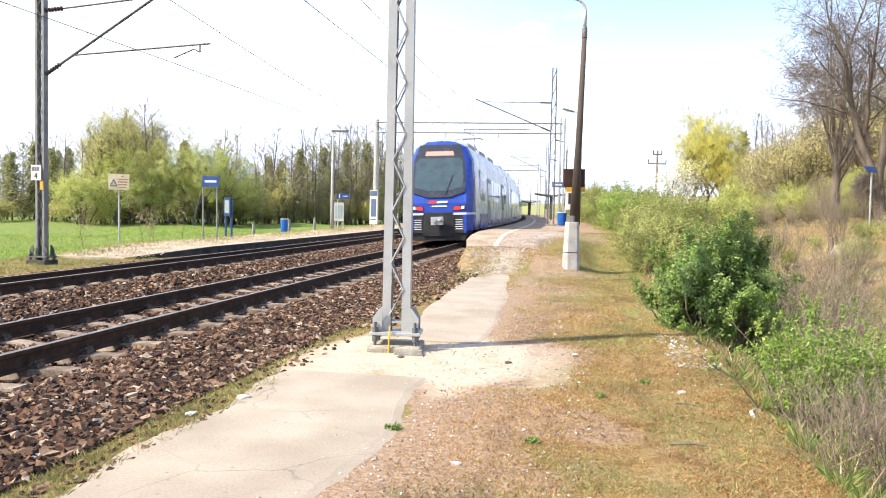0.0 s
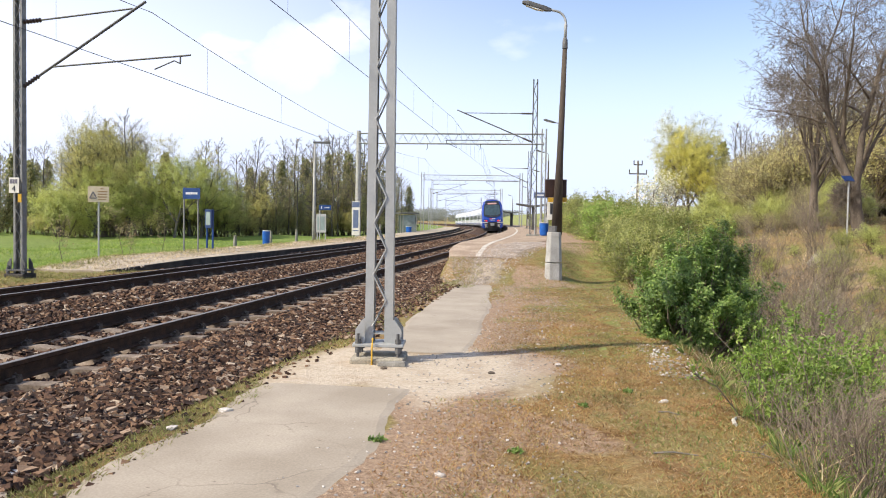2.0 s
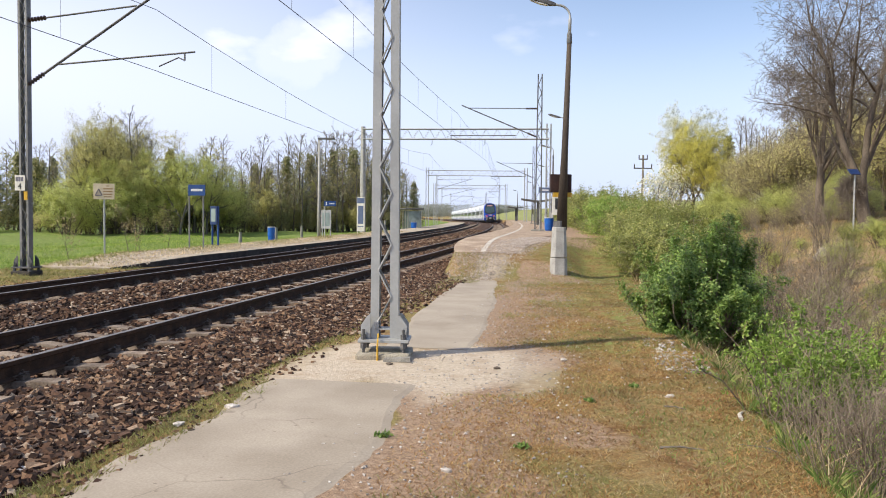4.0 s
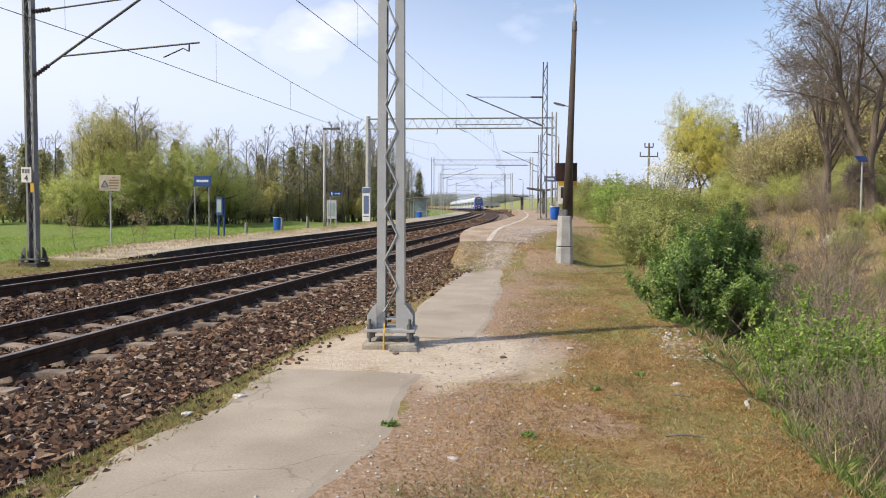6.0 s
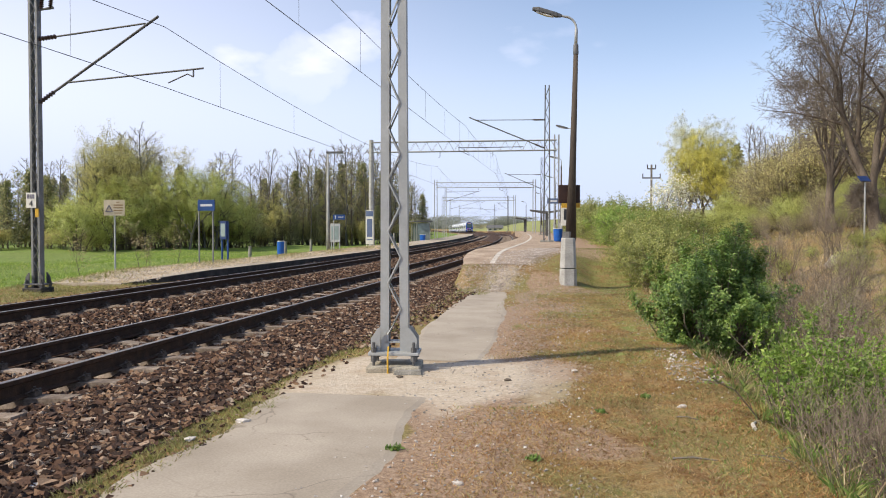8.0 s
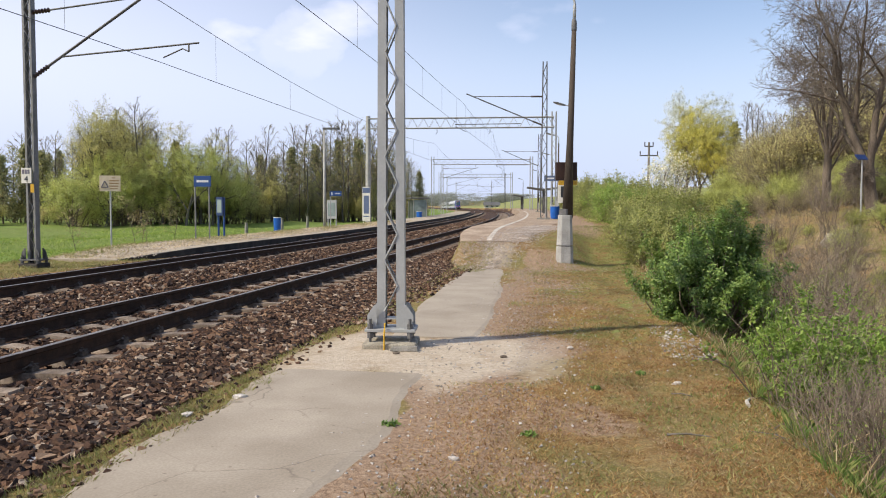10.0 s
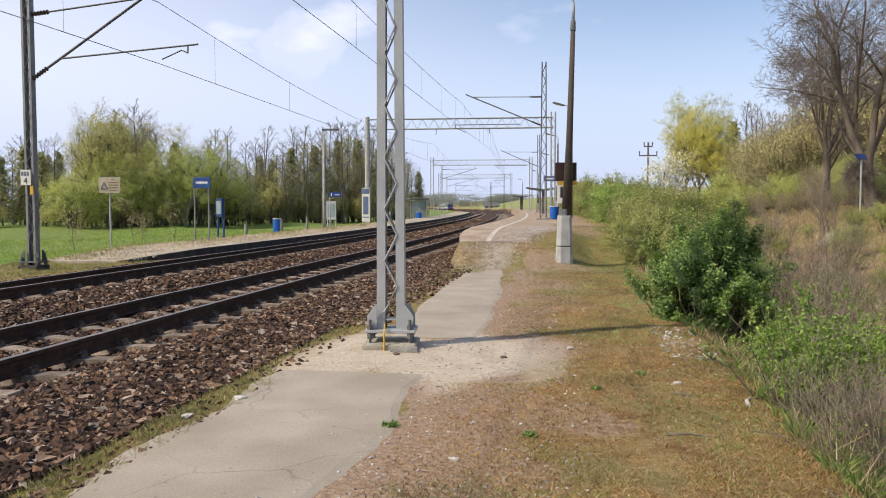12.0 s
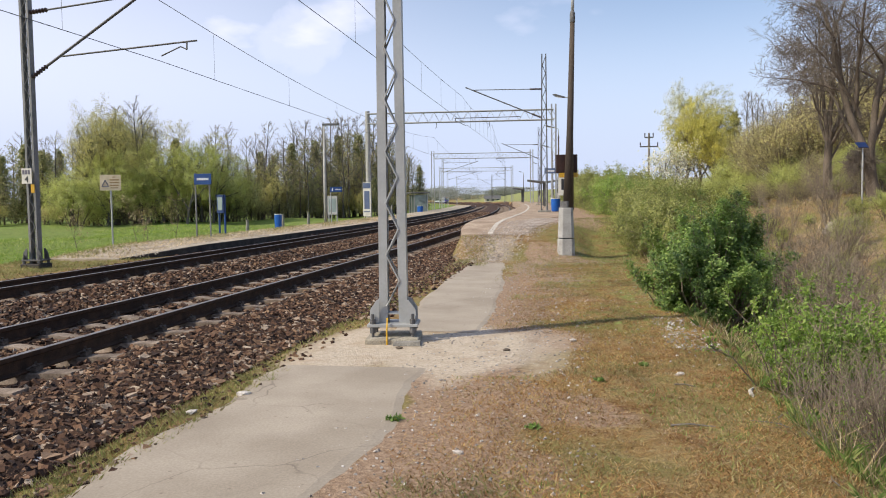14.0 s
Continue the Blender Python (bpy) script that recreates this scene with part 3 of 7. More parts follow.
# worn asphalt path: the near stretch and the stretch behind the sandy patch
yy = np.arange(-14.1, 8.25, 0.15)
strip("path_near", yy, 2.9 + 0.06 * np.sin(yy * 3), 4.36 + 0.07 * np.sin(yy * 2.1 + 1), np.full(len(yy), -0.231), 0.2, PATH_TOP, "worn pale asphalt path with crumbling edges", "path", 0.018)
yy = np.arange(10.3, 21.5, 0.2)
strip("path_far", yy, np.interp(yy, [10, 14, 21], [3.5, 3.2, 2.95]) + 0.02 * np.sin(yy * 2.2), np.interp(yy, [10, 14, 21], [4.55, 4.45, 3.85]) + 0.03 * np.sin(yy * 1.7), np.full(len(yy), -0.231), 0.2, PATH_TOP, "worn grey asphalt path beside the ballast", "path", 0.016)

# low platforms
def ramp_top(y):
    return -0.210 + 0.785 * ramp_rise(y)


yy = np.concatenate([np.arange(23.4, 34, 0.5), np.arange(34, 150, 3.0)])
strip("platform_near", yy, np.interp(yy, [23.4, 25, 27, 30], [2.42, 2.15, 2.0, 1.9]), np.interp(yy, [23.4, 26, 40, 150], [4.0, 4.5, 5.0, 5.2]) + 0.12 * np.sin(yy * 1.9), ramp_top(yy), 0.8, PLATFORM_TOP, "low platform of trodden earth with a stone edge", "platform")
yy = np.concatenate([np.arange(20.6, 30, 0.6), np.arange(30, 160, 3.0)])
strip("platform_far", yy, np.full(len(yy), -8.6), np.interp(yy, [20.6, 24], [-6.4, -5.68]), np.interp(yy, [20.6, 24, 200], [-0.14, 0.03, 0.03]), 0.4, FAR_TOP, "low gravel platform with a dark edge across the tracks", "platform")
edge_u = np.interp(yy, [20.6, 24], [-6.4, -5.68])
strip("platform_edge", yy, edge_u + 0.003, edge_u + 0.075, np.interp(yy, [20.6, 24, 200], [-0.135, 0.036, 0.036]), 0.4, EDGE_DARK, "dark strip along the edge of the far platform", "platform edge")
yy = np.concatenate([np.arange(23.5, 60, 0.6), np.arange(60, 100, 2.0)])
mid = np.interp(yy, [23.4, 27, 45, 100], [3.2, 3.05, 3.0, 2.5])
strip("safety_line", yy, mid - 0.075, mid + 0.075, ramp_top(yy) + 0.008, 0.03, LINE_WHITE, "worn white safety line on the platform", "marking")


# ---- tracks ----
GAUGE = 1.505
RAIL_PROFILE = [(-0.036, 0), (0.036, 0), (0.036, -0.035), (0.009, -0.05), (0.009, -0.14), (0.07, -0.155), (0.07, -0.17), (-0.07, -0.17), (-0.07, -0.155), (-0.009, -0.14), (-0.009, -0.05), (-0.036, -0.035)]


def rail(parent, u0, z0):
    ys = np.concatenate([np.arange(-40, 60, 2.0), np.arange(60, 700, 4.0)])
    g, top = Geo(), Geo()
    g.loft([[on_line(u0 + a, y, z0 + b) for a, b in RAIL_PROFILE] for y in ys])
    top.loft([[on_line(u0 + a, y, z0 + b) for a, b in ((-0.03, 0.003), (0.03, 0.003), (0.03, -0.004), (-0.03, -0.004))] for y in ys])
    r = part("rail", g, RUST, parent, "rusty brown rail")
    part("running_surface", top, RAIL_TOP, r, "polished steel running surface")


def sleeper_mesh():
    g = Geo()
    prof = [(-0.13, 0), (-0.10, 0.17), (0.10, 0.17), (0.13, 0)]
    rings = []
    for x, k in ((-1.26, 0.0), (-1.24, -0.005), (-0.5, 0.0), (-0.25, -0.035), (0.25, -0.035), (0.5, 0.0), (1.24, -0.005), (1.26, 0.0)):
        rings.append([(x, a, b + (k if b > 0 else 0)) for a, b in prof])
    g.loft(rings)
    return g.mesh("sleeper", SLEEPER)


def clip_mesh():
    g = Geo()
    g.box(-0.07, 0.07, -0.06, 0.06, 0.0, 0.02)
    for s in (-1, 1):
        g.box(s * 0.10 - 0.035, s * 0.10 + 0.035, -0.05, 0.05, 0.0, 0.045)
        g.tube([(s * 0.10, 0.0, 0.04), (s * 0.10, 0.0, 0.085)], 0.014, 6)
        g.tube([(s * 0.10, 0.0, 0.045), (s * 0.10, 0.0, 0.066)], 0.03, 6)
        g.tube([(s * 0.06, -0.07, 0.03), (s * 0.11, -0.06, 0.055), (s * 0.11, 0.06, 0.055), (s * 0.06, 0.07, 0.03)], 0.012, 5)
    return g.mesh("rail_fastening", CLIP_STEEL)


def track(name, u0, zr, zl, label, near_clips):
    tr = thing(name, label, "railway track", kind="structure")
    rail(tr, u0 + GAUGE / 2, zr)
    rail(tr, u0 - GAUGE / 2, zl)
    sm, cm = sleeper_mesh(), clip_mesh()
    lean = math.degrees(math.atan((zr - zl) / GAUGE))
    y = 7.45 - 0.74 * 12
    while y < 150:
        o = new("sleeper", sm)
        o.parent = tr
        o.matrix_basis = Matrix.Translation(on_line(u0, y, (zr + zl) / 2 - 0.345)) @ pose(0, 0, 0, 0, -lean, heading(y) + rng.uniform(-0.6, 0.6))
        if y < near_clips:
            for u, z in ((u0 + GAUGE / 2, zr), (u0 - GAUGE / 2, zl)):
                c = new("rail_fastening", cm)
                c.parent = tr
                c.matrix_basis = Matrix.Translation(on_line(u, y, z - 0.172)) @ pose(0, 0, 0, 0, -lean, heading(y))
        y += 0.74


track("track_near", 0.0, 0.0, -0.06, "railway track with rusty rails on pale concrete sleepers", 45)
track("track_far", TRACK_B, 0.03, -0.07, "second railway track with rusty rails on concrete sleepers", 40)


def stones(name, count, u_rng, y_rng, size, mat, label, keep=None, power=1.6, lift=None):
    """Loose broken stones strewn over the ground, each a small faceted lump."""
    t = rng.random(count) ** power
    y = y_rng[0] + (y_rng[1] - y_rng[0]) * t
    u = rng.uniform(*u_rng, count)
    if keep is not None:
        ok = keep(u, y)
        u, y = u[ok], y[ok]
    n = len(u)
    s = line_slope(y)
    k = 1 / np.sqrt(1 + s * s)
    base = np.stack([line_x(y) + u * k, y - u * s * k, land(u, y)], 1)
    corner = np.array([(x, y, z) for z in (-1, 1) for x, y in ((-1, -1), (1, -1), (1, 1), (-1, 1))], float) * 0.72
    tri = np.array([(0, 2, 1), (0, 3, 2), (4, 5, 6), (4, 6, 7), (0, 1, 5), (0, 5, 4), (1, 2, 6), (1, 6, 5), (2, 3, 7), (2, 7, 6), (3, 0, 4), (3, 4, 7)])
    r = corner[None] * rng.uniform(0.6, 1.12, (n, 8, 1)) * rng.uniform(0.55, 1.25, (n, 1, 3)) * rng.uniform(size[0], size[1], (n, 1, 1))
    r += rng.normal(0, 0.30, (n, 8, 3)) * size[0]
    q = rng.normal(size=(n, 4))
    q /= np.linalg.norm(q, axis=1)[:, None]
    w, x, yq, z = q.T
    R = np.stack([1 - 2 * (yq * yq + z * z), 2 * (x * yq - z * w), 2 * (x * z + yq * w), 2 * (x * yq + z * w), 1 - 2 * (x * x + z * z), 2 * (yq * z - x * w), 2 * (x * z - yq * w), 2 * (yq * z + x * w), 1 - 2 * (x * x + yq * yq)], 1).reshape(n, 3, 3)
    v = np.einsum("nij,nkj->nki", R, r)
    v[:, :, 2] *= 0.75
    if lift is not None:
        base[:, 2] = lift(y)
    v += base[:, None, :]
    v[:, :, 2] += size[0] * rng.uniform(0.3, 1.0, (n, 1))
    f = (np.arange(n)[:, None, None] * 8 + tri[None]).reshape(-1, 3)
    return tagged(new(name, raw_mesh(name, v.reshape(-1, 3), f, mat)), label, "gravel", kind="stuff")


def ballast_keep(u, y):
    sleepers = np.abs(((y + u * line_slope(y) * 0 - 7.45) / 0.74 + 0.5) % 1 - 0.5) * 0.74 < 0.125
    inner = (np.abs(u) < 1.27) | (np.abs(u - TRACK_B) < 1.27)
    steel = (np.abs(np.abs(u) - 0.75) < 0.12) | (np.abs(np.abs(u - TRACK_B) - 0.75) < 0.12)
    return ~(inner & sleepers) & ~steel & (u < 2.62 - 0.85 * ramp_rise(y))


stones("ballast", 56000, (-5.6, 2.42), (4.2, 34), (0.027, 0.052), STONES, "brown and grey broken stone ballast between the rails", ballast_keep, 1.5)
stones("ballast_shoulder", 21000, (1.25, 2.5), (3.6, 26), (0.028, 0.058), STONES, "brown crushed stone on the shoulder of the track", ballast_keep, 1.4)
stones("ballast_behind", 9000, (-5.6, 2.45), (-4, 4.3), (0.03, 0.055), STONES, "brown broken stone ballast beside the path", ballast_keep, 1.0)
stones("path_gravel", 2600, (4.0, 5.8), (3.6, 23), (0.005, 0.016), PALE_STONES, "small pale pebbles strewn on bare earth", None, 1.2)
stones("verge_stones", 700, (2.35, 3.0), (3.6, 20), (0.010, 0.034), STONES, "stray brown stones strewn on the grass verge", None, 1.2)
def gravel_keep(u, y):
    mid = np.interp(y, [20.4, 21, 23.4, 27, 30], [3.68, 3.68, 3.75, 4.1, 4.45])
    half = np.interp(y, [20.4, 21, 23.4, 27, 30], [0.22, 0.3, 0.72, 0.72, 0.55])
    return np.abs(u - mid) < half * (0.2 + 1.2 * rng.random(len(u)))


stones("pale_gravel", 13000, (2.3, 5.2), (20.2, 30.5), (0.008, 0.024), GRAVEL_STONES, "pale crushed gravel on the platform ramp", gravel_keep, 1.0, ramp_top)
stones("spilled_ballast", 2800, (2.35, 3.2), (11.2, 20.5), (0.020, 0.045), STONES, "brown stones spilled beside the path", lambda u, y: rng.random(len(u)) < np.clip((3.25 - u) / 0.7, 0, 1), 1.1)
stones("ramp_pebbles", 1500, (2.25, 3.6), (20.2, 23.3), (0.008, 0.022), GRAVEL_STONES, "pale pebbles in thin grass before the platform", None, 1.0)
stones("turf_pebbles", 1100, (5.0, 7.2), (8.6, 22), (0.005, 0.014), PALE_STONES, "small pale pebbles scattered in the turf", None, 1.1)
stones("far_ballast", 26000, (-5.6, 2.2), (33, 85), (0.045, 0.085), STONES, "brown broken stone ballast farther along the tracks", ballast_keep, 1.5)
stones("platform_pebbles", 2200, (-8.6, -5.9), (21, 60), (0.010, 0.030), GRAVEL_STONES, "pale pebbles strewn on the far platform", None, 1.2, lambda y: np.interp(y, [20.6, 24, 200], [-0.14, 0.03, 0.03]))
stones("rubble", 230, (6.6, 7.15), (9.3, 11.6), (0.008, 0.026), PALE_STONES, "pale rubble at the top of the bank", None, 1.0)

# ---- masts and overhead line ----


def channel_leg(g, x0, x1, y0, y1, z0, z1, taper=0.0, open_to=1):
    """A U-shaped steel leg: a web and two flanges in one rolled section, leaning inwards by taper."""
    t = 0.012
    if open_to > 0:
        prof = [(x0, y0), (x1, y0), (x1, y0 + t), (x0 + t, y0 + t), (x0 + t, y1 - t), (x1, y1 - t), (x1, y1), (x0, y1)]
    else:
        prof = [(x1, y1), (x0, y1), (x0, y1 - t), (x1 - t, y1 - t), (x1 - t, y0 + t), (x0, y0 + t), (x0, y0), (x1, y0)]
    g.loft([[(x + taper * z, y, z) for x, y in prof] for z in (z0, z1)])


def lattice_mast(name, m, height, half, depth, leg, step, mat, label, base_z=0.02, half_top=None, brace_r=0.011):
    """A mast of two channel legs laced with zigzag bars, on a plate with gussets, bolts and a concrete block."""
    ma = thing(name, label, "catenary mast", m, "catenary masts")
    half_top = half if half_top is None else half_top
    tp = (half - half_top) / height
    for s in (-1, 1):
        g = Geo()
        x0, x1 = (-half, -half + leg) if s < 0 else (half - leg, half)
        channel_leg(g, x0, x1, -depth / 2, depth / 2, base_z, height, -s * tp, -s)
        part("leg", g, mat, ma)
    for side in (-1, 1):
        z, k = base_z + 0.22, 0
        pts = []
        while z < height - 0.05:
            h = half - tp * z - leg * 0.85
            pts.append(((h if k % 2 else -h), side * (depth / 2 + 0.004), z))
            z, k = z + step, k + 1
        g = Geo()
        g.tube(pts, brace_r, 5)
        part("lacing", g, mat, ma, "zigzag lacing bar")
    return ma


def mast_foot(ma, half, mat, block, block_z, plate_z, base=None):
    g = Geo()
    g.box(-block, block, -block, block, block_z - 0.5, block_z)
    part("foundation", g, base or FOUNDATION, ma, "weathered concrete foundation block", 0.02)
    g = Geo()
    g.box(-half - 0.12, half + 0.12, -0.2, 0.2, plate_z - 0.035, plate_z)
    part("base_plate", g, mat, ma, "", 0.006)
    for s in (-1, 1):
        for d in (-0.13, 0.13):
            g = Geo()
            x = s * (half + 0.01)
            prof = [(x - 0.0, plate_z), (x + s * 0.085, plate_z), (x + s * 0.085, plate_z + 0.15), (x + s * 0.01, plate_z + 0.26), (x - s * 0.02, plate_z + 0.26), (x - s * 0.02, plate_z)]
            g.loft([[(a, d - 0.008, b) for a, b in prof], [(a, d + 0.008, b) for a, b in prof]])
            part("gusset", g, mat, ma)
            g = Geo()
            bx, by = s * (half + 0.06), d * 1.28
            g.tube([(bx, by, block_z - 0.02), (bx, by, plate_z + 0.11)], 0.016, 8)
            g.tube([(bx, by, plate_z), (bx, by, plate_z + 0.05)], 0.034, 6)
            g.tube([(bx, by, plate_z - 0.10), (bx, by, plate_z - 0.04)], 0.036, 6)
            part("anchor_bolt", g, STEEL_DARK, ma, "dark anchor bolt with nuts")


# the mast beside the path
near_mast = lattice_mast("catenary_mast", pose(-0.525, 9.1, -0.265, 0, 0, -3), 8.6, 0.157, 0.17, 0.095, 0.285, STEEL_GREY, "grey lattice steel catenary mast bolted to a concrete block", 0.20, 0.118)
mast_foot(near_mast, 0.16, STEEL_GREY, 0.295, 0.09, 0.235)
g = Geo()
g.tube([(-0.055, -0.19, 0.30), (-0.05, -0.30, 0.20), (-0.048, -0.315, -0.02)], 0.011, 6)
part("earthing_strap", g, YELLOW, near_mast, "yellow and rust earthing strap")
g = Geo()
g.box(-0.10, 0.10, -0.085, 0.085, 0.33, 0.345)
part("spacer_plate", g, STEEL_GREY, near_mast)
g = Geo()
g.loft([[(0.0, -0.40, 0.0), (0.30, -0.42, 0.0), (0.31, -0.31, 0.0), (0.02, -0.30, 0.0)], [(0.01, -0.39, 0.035), (0.29, -0.41, 0.045), (0.30, -0.32, 0.045), (0.03, -0.31, 0.035)]])
slab = tagged(part("broken_slab", g, OLD_CONCRETE), "broken grey concrete slab lying by the mast", "concrete slab")
slab.matrix_basis = pose(-0.525, 9.1, -0.235)


def arm(ma, mat, pts, r, name="arm", label=""):
    g = Geo()
    g.tube(pts, r, 7)
    return part(name, g, mat, ma, label)


def insulator(ma, a, b):
    """A string of brown discs from a towards b."""
    a, b = Vector(a), Vector(b)
    g = Geo()
    pts, rr = [], []
    n = 6
    for i in range(n * 2 + 1):
        pts.append(a.lerp(b, i / (2 * n)))
        rr.append(0.028 if i % 2 == 0 else 0.062)
    g.tube(pts, rr, 8)
    part("insulator", g, INSULATOR, ma, "brown ribbed insulator")


def cantilever(ma, s, z_top, z_low, tip, tie, steady0, steady1, reg, low=0.0):
    """Tie, strut and steady arm reaching s (+1 right, -1 left) over the track; all in the plane of the mast."""
    v = lambda a, z: (s * a, 0, z)
    lo, hi = Vector(v(0.1, z_low)), Vector(v(*tip))
    insulator(ma, lo, lo.lerp(hi, 0.13))
    arm(ma, STEEL_DARK, [lo.lerp(hi, 0.12), hi], 0.032, "strut")
    t0, t1 = Vector(v(0.1, z_top)), Vector(v(*tie))
    insulator(ma, t0, t0.lerp(t1, 0.17))
    arm(ma, STEEL_DARK, [t0.lerp(t1, 0.15), t1], 0.022, "tie")
    if steady1:
        arm(ma, STEEL_DARK, [v(*steady0), v(*steady1)], 0.022, "steady_arm")
        end = Vector(v(*reg[0]))
        arm(ma, STEEL_DARK, [v(*reg[2]), v(reg[2][0], reg[2][1] + 0.16)], 0.02, "drop_bracket")
        arm(ma, STEEL_DARK, [end, v(*reg[1]), v(*reg[2])], 0.016, "registration_arm")


# the mast across the tracks
left_mast = lattice_mast("catenary_mast", pose(-9.66, 19.5, -0.2, 0, 0, -10), 8.4, 0.118, 0.16, 0.055, 0.22, STEEL_MID, "grey lattice catenary mast carrying a cantilever over the far track", 0.12, 0.115)
mast_foot(left_mast, 0.14, STEEL_DARK, 0.25, 0.12, 0.22, EDGE_DARK)
cantilever(left_mast, 1, 6.02, 4.52, (3.18, 6.42), (2.85, 6.27), (0.82, 4.97), (4.28, 5.19), ((3.40, 4.88), (3.88, 5.07), (4.03, 5.0)))
for dx in (0.18, 0.42):
    insulator(left_mast, (dx, 0, 6.72), (dx + 0.02, 0, 7.0))
arm(left_mast, STEEL_DARK, [(0, 0, 6.70), (0.5, 0, 6.74)], 0.03, "bracket")
g = Geo()
g.box(-0.17, 0.09, -0.16, -0.145, 2.02, 2.38)
plate = part("number_plate", g, WHITE_SIGN, left_mast, "white plate with dark marks")
for x in (-0.145, -0.075, -0.005):
    g = Geo()
    g.box(x, x + 0.05, -0.167, -0.161, 2.24, 2.34)
    part("marking", g, FADED_INK, plate, "grey unreadable mark")
digit = bpy.data.curves.new("lettering", "FONT")
digit.body, digit.size, digit.align_x, digit.extrude = "4", 0.2, "CENTER", 0.002
digit.materials.append(DARK_BAR)
digit = new("lettering", digit)
digit.parent = plate
digit.matrix_basis = pose(-0.04, -0.165, 2.055, 90)
g = Geo()
g.box(0.06, 0.15, -0.16, -0.145, 1.80, 2.0)
part("warning_plate", g, YELLOW, left_mast, "small yellow plate")


def simple_mast(u, y, side, height, label):
    """A slimmer lattice mast farther along, with its cantilever."""
    p = foot(u, y, -0.1)
    ma = lattice_mast("catenary_mast", Matrix.Translation(p) @ pose(0, 0, 0, 0, 0, heading(y)), height, 0.19, 0.22, 0.06, 0.42, STEEL_GREY if side > 0 else STEEL_DARK, label, 0.0, 0.13, 0.014)
    g = Geo()
    g.box(-0.35, 0.35, -0.35, 0.35, -0.3, 0.22)
    part("foundation", g, OLD_CONCRETE, ma, "", 0.03)
    reach = abs(u - (0 if side < 0 else TRACK_B))
    zc = -p.z + float(fall(y))
    cantilever(ma, side, 7.0 + zc, 5.5 + zc, (reach, 7.2 + zc), (reach - 0.35, 7.05 + zc), (reach * 0.3, 5.6 + zc), (reach + 0.6, 5.6 + zc), ((reach, 5.2 + zc), (reach + 0.4, 5.4 + zc), (reach + 0.55, 5.45 + zc)))
    return ma


plat_mast = simple_mast(4.12, 43.6, -1, 8.35, "tall lattice catenary mast standing on the platform")
simple_mast(4.0, 88, -1, 8.4, "lattice catenary mast farther along the platform")
simple_mast(-9.6, 129, 1, 8.0, "lattice catenary mast beside the far track")
for u, y, side in ((2.6, 188, -1), (3.4, 245, -1), (-10.6, 180, 1), (-7.8, 228, 1)):
    simple_mast(u, y, side, 8.2, "distant lattice catenary mast beside the line")


def portal(y, ul, ur, z_top, deep, label, post=0.24, solid=False):
    """Two posts and a trussed beam across both tracks."""
    po = thing("catenary_portal", label, "catenary portal", group="catenary portals")
    a, b = foot(ul, y), foot(ur, y)
    zt = z_top + float(fall(y))
    for p in (a, b):
        g = Geo()
        for dx in (-post, post * 0.55):
            g.box(p.x + dx, p.x + dx + post * 0.45, p.y - 0.12, p.y + 0.12, p.z - 0.3, zt + 0.4)
        k, z = 0, p.z + 0.3
        pts = []
        while z < zt:
            pts.append((p.x + (post if k % 2 else -post) * 0.8, p.y - 0.13, z))
            z, k = z + 0.5, k + 1
        g.tube(pts, 0.018, 4)
        if solid and p is a:
            g = Geo()
            g.tube([(p.x, p.y, p.z - 0.3), (p.x, p.y, zt + 0.2)], [0.24, 0.17], 10)
        part("post", g, CONCRETE if solid and p is a else STEEL_GREY, po, "pale concrete post" if solid and p is a else "grey lattice post")
    d = b - a
    length = math.hypot(d.x, d.y)
    d = Vector((d.x / length, d.y / length, 0))
    nrm = Vector((-d.y, d.x, 0))
    at = lambda s, w, z: Vector((a.x, a.y, 0)) + d * s + nrm * w + Vector((0, 0, z))
    for name, z in (("top_chord", zt), ("bottom_chord", zt - deep)):
        for w in (-0.2, 0.2):
            g = Geo()
            g.tube([at(0, w, z), at(length, w, z)], 0.045, 6)
            part(name, g, STEEL_GREY, po)
    n = int(length / 0.42)
    for w in (-0.2, 0.2):
        g = Geo()
        g.tube([at(length * i / n, w, zt - (deep if i % 2 else 0)) for i in range(n + 1)], 0.02, 4)
        part("web_bar", g, STEEL_GREY, po, "zigzag truss bar")
    # droppers that hold the contact wires
    for u in (0.0, TRACK_B):
        q = on_line(u, y)
        for z0, z1 in ((zt - deep, 6.75 + float(fall(y))),):
            g = Geo()
            dx = 0.9 if z1 < 6 else 0.0
            g.tube([(q.x + dx, q.y, z0), (q.x + dx, q.y, z1), (q.x - 0.1, q.y, z1 - 0.12)], 0.022, 5)
            part("hanger", g, STEEL_DARK, po)
    return po


